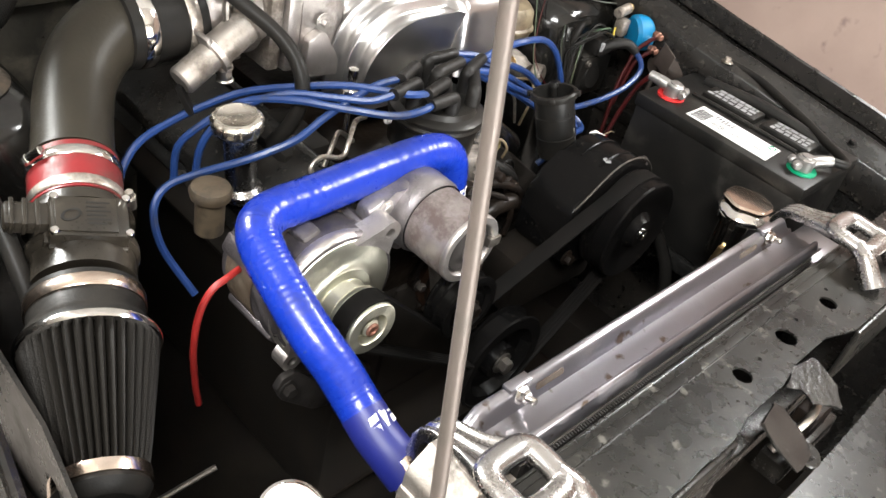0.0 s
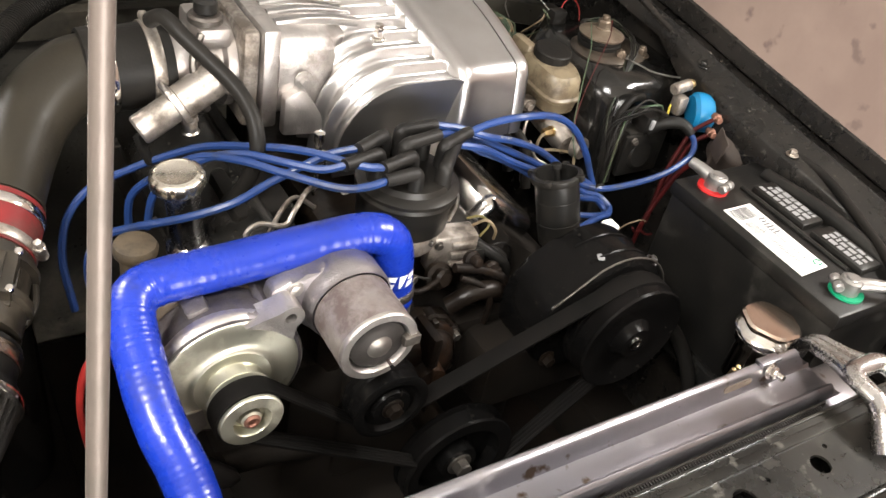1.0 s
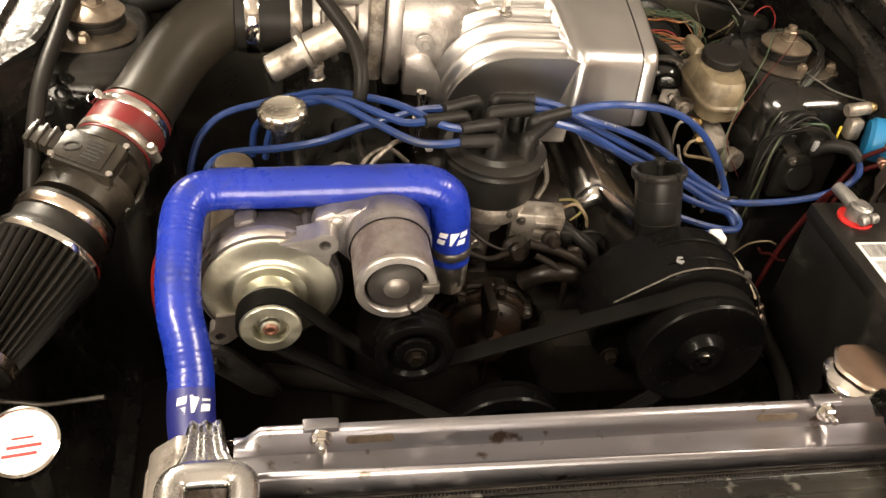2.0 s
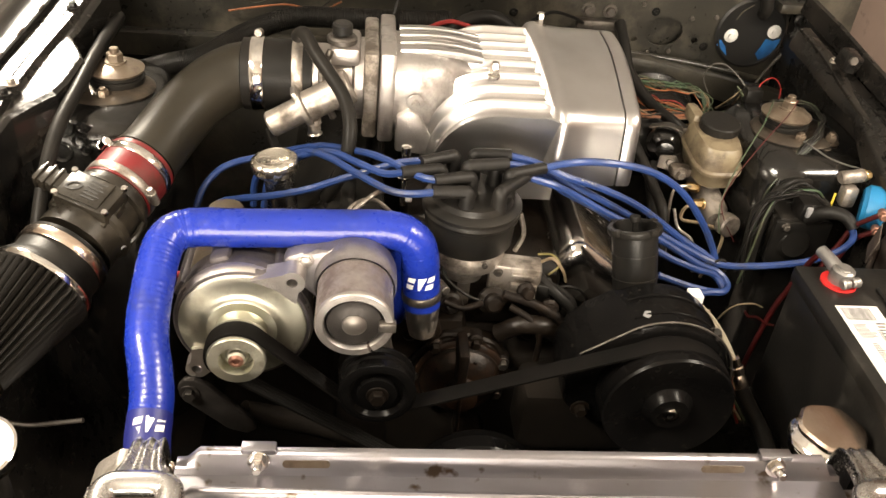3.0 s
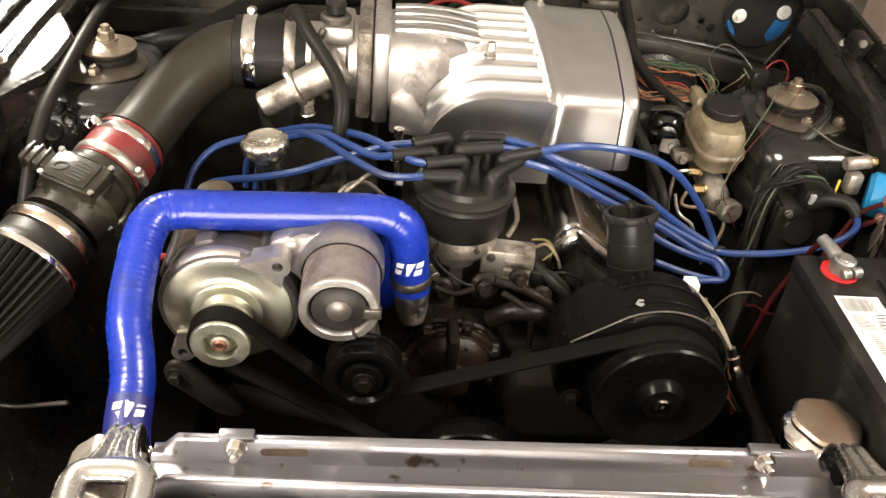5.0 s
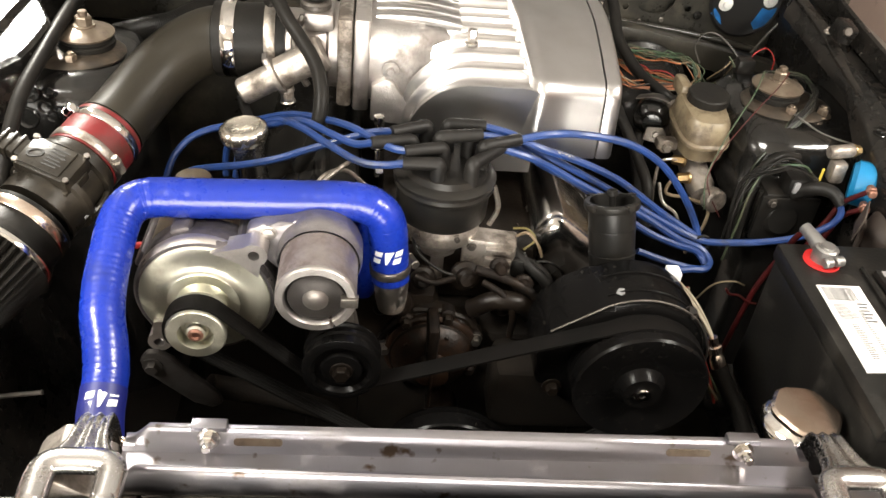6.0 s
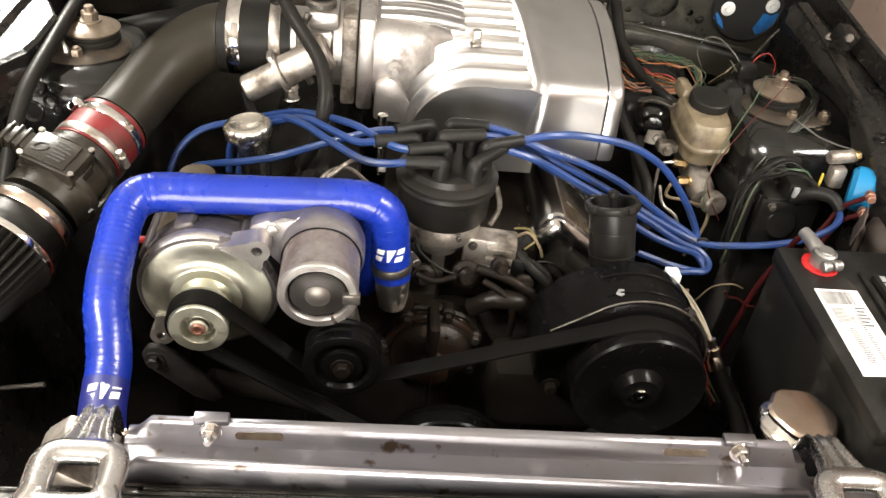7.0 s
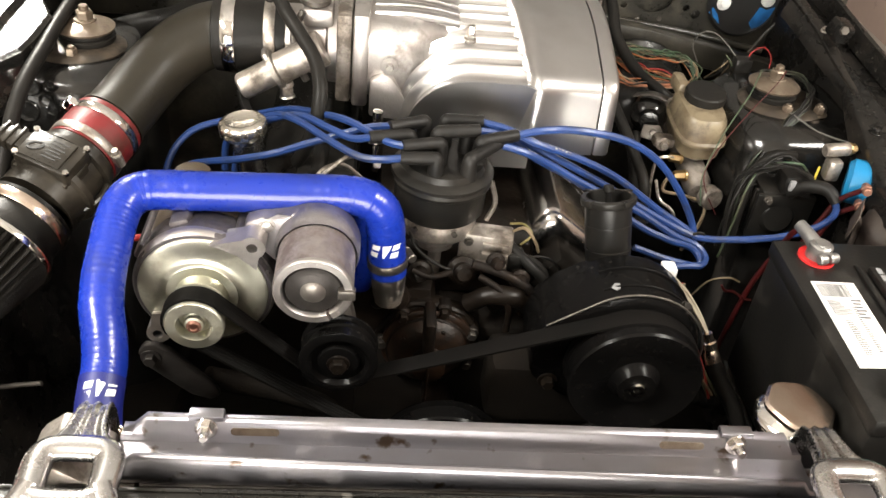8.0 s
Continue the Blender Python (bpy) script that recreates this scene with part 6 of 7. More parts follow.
part("sleeve", b, RUBBER, cpx)
clamp_band(cpx, (-0.256, 0.622, 1.000), (-1, 0, -0.03), 0.0515, 0.015, STEEL, 1.75)
clamp_band(cpx, (-0.312, 0.622, 0.998), (-1, 0, -0.03), 0.0515, 0.018, CHROME, 1.9)
tp = [(-0.322, 0.622, 0.9975), (-0.345, 0.619, 0.994), (-0.376, 0.602, 0.982), (-0.404, 0.576, 0.964), (-0.424, 0.545, 0.947), (-0.438, 0.518, 0.934), (-0.453, 0.486, 0.922)]
it = thing("intake_tube", tp[2], "matt black plastic intake tube curving to the throttle", "intake tube")
part("tube", tube(B(), tp, lambda q: 0.0455 - 0.003 * min(1, q * 2), 40, 8), TUBE_PLASTIC, it)
for a, c in ((tp[0], tp[1]), (tp[-1], tp[-2])):
    d = Vector(c) - Vector(a)
    part("end_bead", lathe(B(), Vector(a) + d.normalized() * 0.002, d, [(0.041, 0), (0.0448, 0.001), (0.0448, 0.005), (0.041, 0.006)], 40), TUBE_PLASTIC, it)
FD = Vector((-0.375, -0.886, -0.273)).normalized()
F0 = Vector((-0.4525, 0.487, 0.9225))


def fa(s):
    return F0 + FD * s


rc = thing("red_coupler", fa(0.036), "red silicone coupler with steel clamps", "coupler")
b = lathe(B(), fa(0.004), FD, [(0.0425, 0), (0.0466, 0.001), (0.0470, 0.03), (0.0466, 0.061), (0.0425, 0.062)], 44)
part("sleeve", b, RED_SIL, rc)
clamp_band(rc, fa(0.018), FD, 0.0470, 0.012, CHROME, 2.35)
clamp_band(rc, fa(0.056), FD, 0.0468, 0.012, STEEL, 0.1)

mf = thing("airflow_sensor", fa(0.115), "dusty black plastic airflow sensor with a flat cover", "airflow sensor")
b = lathe(B(), fa(0.066), FD, [(0.046, 0), (0.048, 0.002), (0.048, 0.012), (0.054, 0.014), (0.054, 0.019), (0.047, 0.021), (0.047, 0.050), (0.055, 0.052), (0.055, 0.060), (0.050, 0.063), (0.050, 0.090), (0, 0.090)], 44)
part("housing", b, DUSTY_PLASTIC, mf)
MU = Vector((0.10, -0.25, 1.0))
MU = (MU - FD * MU.dot(FD)).normalized()
MX = MU.cross(FD).normalized()
q = fa(0.108)
MM = Matrix(((MX.x, FD.x, MU.x, q.x), (MX.y, FD.y, MU.y, q.y), (MX.z, FD.z, MU.z, q.z), (0, 0, 0, 1)))
b = box(B(), (-0.036, -0.022, 0.030), (0.036, 0.026, 0.056), 0.004, MM)
part("electronics_box", b, DUSTY_PLASTIC, mf)
b = box(B(), (-0.032, -0.018, 0.056), (0.024, 0.022, 0.0585), 0.001, MM)
part("cover", b, DUSTY_PLASTIC, mf)
for k in range(6):
    b = box(B(), (-0.004, -0.013 + k * 0.005, 0.0585), (0.018 - 0.004 * (k % 2), -0.011 + k * 0.005, 0.0588), 0, MM)
    part("printed_line", b, RUBBER_GREY, mf, "unreadable grey print")
for dx, dy in ((-0.032, -0.018), (0.034, -0.02), (0.034, 0.022), (-0.033, 0.022)):
    b = disc(B(), MM @ Vector((dx, dy, 0.054)), MU, 0.0042, 0.006, 0.001, 14)
    part("screw", b, CHROME, mf)
b = box(B(), (-0.075, -0.015, 0.034), (-0.034, 0.012, 0.052), 0.004, MM)
part("plug", b, DUSTY_PLASTIC, mf)
for k in range(3):
    part("plug_rib", box(B(), (-0.070 + k * 0.011, -0.017, 0.036), (-0.066 + k * 0.011, 0.014, 0.054), 0.001, MM), DUSTY_PLASTIC, mf)
part("emblem", lathe(B(), MM @ Vector((-0.018, 0.004, 0.0584)), MU, [(0.0075, 0), (0.0105, 0.0004), (0.0105, 0.0010), (0.0075, 0.0010)], 24, 1.0, 0.6), RUBBER_GREY, mf, "raised oval mark")
for x0, x1, y0, y1 in ((-0.036, 0.036, 0.024, 0.030), (-0.040, -0.034, -0.02, 0.024), (0.030, 0.038, -0.012, 0.016)):
    part("box_flange", box(B(), (x0, y0, 0.026), (x1, y1, 0.040), 0.002, MM), DUSTY_PLASTIC, mf)
for k in range(4):
    a = 0.3 + k * 0.5
    b = tube(B(), [q + (MX * math.cos(a) + MU * math.sin(a) * -0.3) * 0.05 + FD * -0.03, q + (MX * math.cos(a) + MU * math.sin(a) * -0.3) * 0.056, q + (MX * math.cos(a) + MU * math.sin(a) * -0.3) * 0.05 + FD * 0.025], 0.004, 8)
    part("web", b, DUSTY_PLASTIC, mf)

fl = thing("air_filter", fa(0.295), "grey pleated cone air filter with chrome rings", "air filter")
b = lathe(B(), fa(0.166), FD, [(0.050, 0), (0.0535, 0.001), (0.0535, 0.035), (0.058, 0.042), (0.062, 0.050), (0.062, 0.054), (0, 0.054)], 48)
part("neck", b, RUBBER, fl, "black rubber neck")
clamp_band(fl, fa(0.180), FD, 0.0545, 0.014, CHROME_WARM, -2.4)
b = lathe(B(), fa(0.218), FD, [(0.060, 0), (0.0655, 0.001), (0.0665, 0.005), (0.0655, 0.009), (0.060, 0.010)], 56)
part("top_ring", b, CHROME, fl)
NP = 38
b = B()
m = axis(fa(0.226), FD)
rows = []
for h, r in ((0, 0.0635), (0.03, 0.0585), (0.065, 0.0520), (0.095, 0.0465), (0.126, 0.040)):
    ring = []
    for i in range(NP * 4):
        a = 2 * math.pi * i / (NP * 4)
        k = (0.0, 0.75, 1.0, 0.75)[i % 4]
        ring.append(b.verts.new(m @ Vector(((r - 0.010 + 0.010 * k) * math.cos(a), (r - 0.010 + 0.010 * k) * math.sin(a), h))))
    rows.append(ring)
for r0, r1 in zip(rows, rows[1:]):
    for i in range(NP * 4):
        j = (i + 1) % (NP * 4)
        b.faces.new((r0[i], r0[j], r1[j], r1[i]))
b.faces.new(rows[-1])
part("pleats", b, FILTER, fl, angle=60)
b = lathe(B(), fa(0.348), FD, [(0.038, 0), (0.0425, 0.001), (0.043, 0.005), (0.0425, 0.012), (0.038, 0.013)], 48)
part("end_ring", b, CHROME_WARM, fl)
b = lathe(B(), fa(0.359), FD, [(0, 0), (0.039, 0), (0.042, 0.006), (0.037, 0.014), (0.029, 0.017), (0.025, 0.013), (0, 0.012)], 44)
part("end_cap", b, RUBBER, fl, "black rubber end cap")

# ---- battery ----
bt = thing("battery", (0.495, 0.185, 0.685), "black car battery with coloured terminal rings", "battery")
b = box(B(), (0.405, 0.030, 0.685), (0.592, 0.332, 0.885), 0.006)
part("case", b, BATT, bt)
b = box(B(), (0.402, 0.027, 0.878), (0.595, 0.335, 0.902), 0.005)
part("lid", b, BATT, bt)
for y0, y1 in ((0.175, 0.275), (0.075, 0.165)):
    b = box(B(), (0.500, y0, 0.901), (0.545, y1, 0.913), 0.005)
    vc = part("vent_cover", b, BATT, bt)
    rnd = random.Random(int(y0 * 1000))
    for k in range(3):
        x = 0.506 + k * 0.012
        b = B()
        y = y0 + 0.010
        while y < y1 - 0.014:
            w = rnd.uniform(0.004, 0.013)
            box(b, (x, y, 0.9130), (x + rnd.uniform(0.006, 0.0095), y + w, 0.9134))
            y += w + 0.003
        part("warning_print", b, GREY_INK, vc, "unreadable pale print")
b = tube(B(), [(0.494, 0.285, 0.903), (0.492, 0.20, 0.905), (0.493, 0.09, 0.903)], 0.004, 8)
part("lid_rib", b, BATT, bt)
b = tube(B(), [(0.56, 0.30, 0.902), (0.563, 0.18, 0.910), (0.56, 0.06, 0.902)], 0.012, 10)
part("handle", b, BATT, bt)
lab = part("label", prism(B(), [(0.418, 0.104), (0.472, 0.106), (0.474, 0.250), (0.420, 0.250)], Matrix.Translation((0, 0, 0.902)), 0.0009), LABEL, bt, "white printed battery label")
rnd = random.Random(5)
b = B()
x = 0.424
while x < 0.462:
    w = rnd.uniform(0.0005, 0.0016)
    box(b, (x, 0.222, 0.9029), (x + w, 0.246, 0.9032))
    x += w + rnd.uniform(0.0006, 0.0014)
part("bar_print", b, INK, lab, "dark bar print")
for (xa, xb, ya, yb, st) in ((0.426, 0.450, 0.190, 0.215, 0.0024), (0.456, 0.470, 0.185, 0.216, 0.006), (0.452, 0.458, 0.13, 0.205, 0.0035), (0.434, 0.445, 0.125, 0.18, 0.003)):
    b = B()
    y = ya
    while y < yb:
        box(b, (xa, y, 0.9029), (xa + (xb - xa) * rnd.uniform(0.6, 1), y + st * 0.5, 0.9032))
        y += st
    part("text_bar", b, DARK_INK, lab, "unreadable grey print")
b = B()
for k in range(3):
    a = 2 * math.pi * k / 3
    tube(b, [(0.464 + 0.0055 * math.cos(a + t), 0.117 + 0.0055 * math.sin(a + t), 0.9032) for t in (0, 0.45, 0.9, 1.35)], 0.0011, 6, smooth=False)
part("green_mark", b, GREEN_RING, lab, "green round mark")


def terminal(x, y, ringmat, lab_, d):
    t = thing("battery_terminal", (x, y, 0.902), lab_, "battery terminal", "battery terminals")
    b = lathe(B(), (x, y, 0.9022), (0, 0, 1), [(0.010, 0), (0.0225, 0), (0.0225, 0.003), (0.010, 0.003)], 32)
    part("felt_ring", b, ringmat, t)
    b = lathe(B(), (x, y, 0.905), (0, 0, 1), [(0, 0), (0.0145, 0), (0.0145, 0.018), (0.012, 0.020), (0.009, 0.020), (0.0085, 0.022), (0, 0.022)], 24)
    part("clamp", wobble(b, 0.001, 60), LEAD, t)
    d = Vector(d)
    w = Vector((-d.y, d.x, 0))
    for s in (-1, 1):
        b = disc(B(), Vector((x, y, 0.914)) - d * 0.018 + w * s * 0.002, w * s, 0.0068, 0.012, 0.002, 14)
        part("pinch_bolt", b, LEAD, t)
    b = tube(B(), [Vector((x, y, 0.916)) + d * 0.008, Vector((x, y, 0.920)) + d * 0.025, Vector((x, y, 0.922)) + d * 0.045], lambda q: 0.010 - 0.002 * q, 14)
    part("cable_lug", b, LEAD, t)
    return t


terminal(0.446, 0.298, RED_RING, "grey lead terminal on a red felt ring", (-0.25, 0.95, 0))
terminal(0.452, 0.060, GREEN_RING, "grey lead terminal on a green felt ring", (0.75, -0.55, 0))
b = box(B(), (0.398, 0.02, 0.655), (0.60, 0.34, 0.684), 0.006)
solid("battery_tray", b, BLACK_PAINT, "black steel battery tray under the battery", "battery tray")
wire("battery_cable", [(0.437, 0.340, 0.920), (0.436, 0.356, 0.890), (0.430, 0.366, 0.845), (0.420, 0.370, 0.80), (0.412, 0.370, 0.74), (0.405, 0.37, 0.66)], 0.0038, SHADE_DARK_RED, "red battery cable behind the battery, darkened as if in shade", "cable", "battery cables", 10)
wire("battery_cable", [(0.485, 0.036, 0.922), (0.51, 0.02, 0.918), (0.545, 0.06, 0.915), (0.585, 0.15, 0.922), (0.612, 0.25, 0.930), (0.60, 0.33, 0.928), (0.57, 0.38, 0.90)], 0.007, RUBBER, "black battery cable along the fender", "cable", "battery cables", 10)

# ---- starter relay, coil, brown cover ----
so = thing("starter_relay", (0.570, 0.45, 0.90), "bright blue starter relay with copper studs", "relay")
b = lathe(B(), (0.548, 0.462, 0.920), (0.88, -0.46, 0.08), [(0, 0), (0.026, 0), (0.028, 0.003), (0.031, 0.006), (0.032, 0.028), (0.0295, 0.031), (0.0305, 0.034), (0.0305, 0.052), (0.027, 0.056), (0, 0.056)], 40)
part("body", b, CYAN, so)
for dz, dy in ((0.012, 0.0), (-0.014, 0.004)):
    b = disc(B(), (0.552, 0.420, 0.925 + dz), (-0.3, -1, 0), 0.0055, 0.02, 0.001, 14)
    hexhead(b, (0.550, 0.413, 0.925 + dz), (-0.3, -1, 0), 0.0075, 0.006)
    part("stud", b, COPPER, so)
b = box(B(), (0.57, 0.455, 0.895), (0.628, 0.468, 0.955), 0.003)
part("bracket", b, CYAN, so)
fk = thing("fuse_link", (0.53, 0.475, 0.915), "dirty metal fuse link block beside the relay", "fuse link")
part("block", wobble(box(B(), (0.520, 0.464, 0.912), (0.541, 0.486, 0.944), 0.005), 0.0012, 50), ALU_DIRTY, fk)
part("barrel", disc(B(), (0.513, 0.480, 0.953), (1, 0.1, 0.1), 0.0095, 0.036, 0.002, 20), ALU_DIRTY, fk)
part("end_nut", hexhead(B(), (0.549, 0.484, 0.956), (1, 0.1, 0.1), 0.007, 0.008, 0.009), BRASS, fk)

b = prism(B(), [(-0.024, -0.020), (0.020, -0.023), (0.026, 0.016), (-0.018, 0.021)], axis((0.525, 0.370, 0.918), (-0.82, 0.46, 0.10)), 0.002, 0.0006)
tube(b, [(0.535, 0.385, 0.912), (0.548, 0.392, 0.89), (0.550, 0.394, 0.84)], 0.004, 8)
solid("relay_bracket", b, BROWN_DUST, "dusty brown bent bracket behind the battery", "bracket")

b = lathe(B(), (0.588, 0.382, 0.893), (-0.12, -0.45, 0.85), [(0.036, -0.030), (0.038, 0), (0.0375, 0.006), (0.033, 0.013), (0.02, 0.018), (0, 0.019)], 36)
tube(b, [(0.590, 0.390, 0.885), (0.594, 0.394, 0.84), (0.595, 0.395, 0.76)], 0.006, 8)
solid("horn_cover", wobble(b, 0.001, 40), BROWN_DUST, "dusty brown domed metal cover behind the battery", "cover")

co = thing("ignition_coil", (0.49, 0.50, 0.80), "black ignition coil block with a grey connector", "ignition coil")
b = box(B(), (0.445, 0.475, 0.80), (0.522, 0.545, 0.885), 0.008)
part("core", b, PLASTIC, co)
b = disc(B(), (0.478, 0.49, 0.840), (0, -1, 0.2), 0.027, 0.022, 0.006, 32)
part("winding", wobble(b, 0.001, 50), RUBBER, co)
for k in range(5):
    part("core_plate", box(B(), (0.440, 0.472 + k * 0.014, 0.806), (0.527, 0.480 + k * 0.014, 0.880), 0.003), PLASTIC, co)
part("screw", hexhead(B(), (0.455, 0.471, 0.872), AX, 0.005, 0.005, 0.007), DULL_STEEL, co)
b = box(B(), (0.470, 0.470, 0.884), (0.505, 0.505, 0.912), 0.003)
part("connector", b, RUBBER_GREY, co, "grey plug connector")
b = box(B(), (0.476, 0.466, 0.892), (0.484, 0.471, 0.908), 0.001)
box(b, (0.490, 0.466, 0.892), (0.498, 0.471, 0.908), 0.001)
part("latch", b, GREY_INK, co)
b = tube(B(), [(0.484, 0.478, 0.885), (0.500, 0.462, 0.905), (0.520, 0.446, 0.910), (0.530, 0.428, 0.900)], lambda q: 0.011 - 0.003 * q, 14)
part("boot", b, RUBBER_GREY, co, "grey rubber coil boot")

# ---- brake master cylinder ----
mc = thing("master_cylinder", (0.385, 0.62, 0.83), "aged translucent brake reservoir on a cast cylinder", "master cylinder")
b = B()
rows = []
for z, hx, hy, oy in ((0.868, 0.026, 0.040, 0.0), (0.874, 0.031, 0.047, 0.0), (0.892, 0.033, 0.050, 0.0), (0.896, 0.036, 0.053, 0.0), (0.900, 0.036, 0.053, 0.0), (0.903, 0.033, 0.050, 0.0), (0.926, 0.031, 0.048, 0.0), (0.934, 0.027, 0.042, 0.0)):
    ring = []
    for i in range(32):
        a = 2 * math.pi * i / 32
        ca, sa = math.cos(a), math.sin(a)
        e = 0.6
        ring.append(b.verts.new((0.383 + 1.12 * hx * math.copysign(abs(ca) ** e, ca), 0.626 + 1.15 * hy * math.copysign(abs(sa) ** e, sa), z + 0.006 + 0.14 * (sa * hy))))
    rows.append(ring)
for r0, r1 in zip(rows, rows[1:]):
    for i in range(32):
        b.faces.new((r0[i], r0[(i + 1) % 32], r1[(i + 1) % 32], r1[i]))
b.faces.new(list(reversed(rows[0]))), b.faces.new(rows[-1])
part("reservoir", b, NYLON, mc, "yellowed translucent plastic reservoir")
b = lathe(B(), (0.390, 0.640, 0.938), (0, -0.10, 1), [(0.028, 0), (0.031, 0.001), (0.031, 0.015), (0.029, 0.017), (0.0, 0.0175)], 60, wave=lambda a: 1 + 0.012 * math.cos(20 * a))
part("cap", b, RUBBER, mc, "black screw cap")
b = lathe(B(), (0.383, 0.735, 0.862), (0.02, -1, -0.16), [(0, 0), (0.034, 0), (0.036, 0.012), (0.024, 0.018), (0.021, 0.03), (0.021, 0.175), (0.018, 0.18), (0.018, 0.195), (0, 0.197)], 32)
part("cylinder", b, ALU_DIRTY, mc, "stained cast cylinder")
for y in (0.60, 0.655):
    b = disc(B(), (0.387, y, 0.850), (0, 0, 1), 0.011, 0.022, 0.002, 18)
    part("outlet_boss", b, ALU_DIRTY, mc)
for p, d in (((0.362, 0.59, 0.862), (-1, 0, 0.1)), ((0.366, 0.565, 0.848), (-1, -0.1, 0))):
    b = hexhead(B(), p, d, 0.0075, 0.016, 0.009)
    part("line_nut", b, BRASS, mc)
b = disc(B(), (0.392, 0.535, 0.836), (0.3, -1, 0.1), 0.018, 0.02, 0.003, 22)
part("end_plug", b, ALU_DIRTY, mc)
b = box(B(), (0.318, 0.60, 0.872), (0.350, 0.622, 0.888), 0.004)
hexhead(b, (0.331, 0.600, 0.880), AX, 0.007, 0.008, 0.011)
part("proportion_valve", b, ALU_DIRTY, mc)
b = box(B(), (0.352, 0.655, 0.93), (0.372, 0.705, 0.955), 0.008)
part("filler_hump", b, NYLON, mc)
bo = thing("brake_booster", (0.36, 0.80, 0.74), "gloss black round brake booster on the firewall", "brake booster")
b = lathe(B(), (0.355, 0.965, 0.825), (0, -1, -0.02), [(0, 0), (0.085, 0), (0.092, 0.02), (0.092, 0.06), (0.098, 0.065), (0.098, 0.075), (0.090, 0.08), (0.085, 0.13), (0.060, 0.165), (0.04, 0.18), (0, 0.182)], 56)
part("shell", b, BLACK_PAINT, bo)
for i, pts in enumerate(([(0.355, 0.588, 0.863), (0.335, 0.583, 0.868), (0.320, 0.58, 0.860), (0.318, 0.57, 0.82), (0.325, 0.56, 0.76)], [(0.352, 0.562, 0.848), (0.335, 0.555, 0.846), (0.332, 0.55, 0.828), (0.36, 0.54, 0.828), (0.392, 0.53, 0.820), (0.390, 0.52, 0.79), (0.375, 0.52, 0.74)], [(0.320, 0.56, 0.84), (0.328, 0.545, 0.815), (0.35, 0.53, 0.80), (0.36, 0.52, 0.75)])):
    wire("brake_line", pts, 0.0026, TAN_WIRE if i == 1 else STEEL, "thin bent metal brake line", "brake line", "brake lines", 8)

# ---- hoses ----
wire("booster_hose", [(0.292, 0.945, 0.990), (0.295, 0.90, 0.966), (0.297, 0.86, 0.942), (0.307, 0.83, 0.926), (0.330, 0.79, 0.905), (0.352, 0.755, 0.898), (0.370, 0.745, 0.888), (0.390, 0.76, 0.872), (0.398, 0.79, 0.862)], 0.0098, RUBBER, "thick black vacuum hose to the brake booster", "hose", seg=16)
wire("heater_hose", [(0.250, 0.72, 0.935), (0.259, 0.66, 0.912), (0.273, 0.62, 0.890), (0.287, 0.58, 0.865), (0.297, 0.54, 0.840), (0.30, 0.52, 0.78)], 0.0085, RUBBER, "black heater hose beside the intake", "hose", seg=14)
hz = [(-0.515, 0.765, 0.925), (-0.470, 0.765, 0.940), (-0.419, 0.775, 0.952), (-0.358, 0.842, 0.968), (-0.285, 0.868, 0.990), (-0.202, 0.872, 0.993), (-0.108, 0.872, 0.995), (-0.02, 0.90, 0.99)]
wire("loom_tube", hz, 0.0165, RUBBER, "black corrugated loom tube along the firewall", "loom tube", seg=16)
b = B()
P = spline(hz, 22)
for i in range(2, len(P) - 2, 1):
    d = P[i + 1] - P[i]
    lathe(b, P[i], d, [(0.0155, -0.0016), (0.0182, -0.0008), (0.0182, 0.0008), (0.0155, 0.0016)], 14)
o = solid("loom_ribs", b, RUBBER, "black ridges of the corrugated loom tube", "loom tube", kind="stuff")
wire("hose_loop", [(-0.03, 0.86, 0.96), (0.0, 0.87, 1.0), (0.05, 0.88, 1.008), (0.09, 0.88, 0.985), (0.10, 0.87, 0.94)], 0.012, RUBBER, "black hose looping behind the intake", "hose", seg=12)
wire("red_lead", [(-0.100, 0.78, 0.965), (-0.093, 0.80, 0.985), (-0.063, 0.82, 1.004), (-0.025, 0.84, 1.011), (0.019, 0.84, 1.001), (0.045, 0.84, 0.985)], 0.0038, RED_WIRE, "red lead arching behind the intake", "wire")
wire("fender_loom", [(-0.560, 0.30, 0.80), (-0.558, 0.38, 0.90), (-0.556, 0.468, 0.962), (-0.546, 0.56, 0.992), (-0.541, 0.66, 1.008), (-0.548, 0.80, 1.0)], 0.0095, RUBBER, "black taped wiring loom along the fender", "loom", seg=14)
wire("red_hose", [(-0.345, 0.31, 0.875), (-0.384, 0.292, 0.883), (-0.407, 0.290, 0.874), (-0.420, 0.290, 0.846), (-0.425, 0.290, 0.799), (-0.421, 0.290, 0.744), (-0.414, 0.292, 0.705)], 0.0040, RED_WIRE, "red hose curving down beside the engine", "hose", seg=10)
wire("grey_lead", [(-0.355, 0.33, 0.905), (-0.33, 0.30, 0.915), (-0.31, 0.29, 0.935)], 0.0016, RUBBER, "thin dark lead beside the blue hose", "wire")

# ---- wiring at the back right ----
rnd = random.Random(11)


def bundle(name, pts, count, spread, r, mats, label):
    for k in range(count):
        j = [(p[0] + rnd.uniform(-spread, spread), p[1] + rnd.uniform(-spread, spread), p[2] + rnd.uniform(-spread, spread) * 0.8) for p in pts]
        wire(name, j, r, mats[k % len(mats)], label, "wire", name + "s", 6, 5)


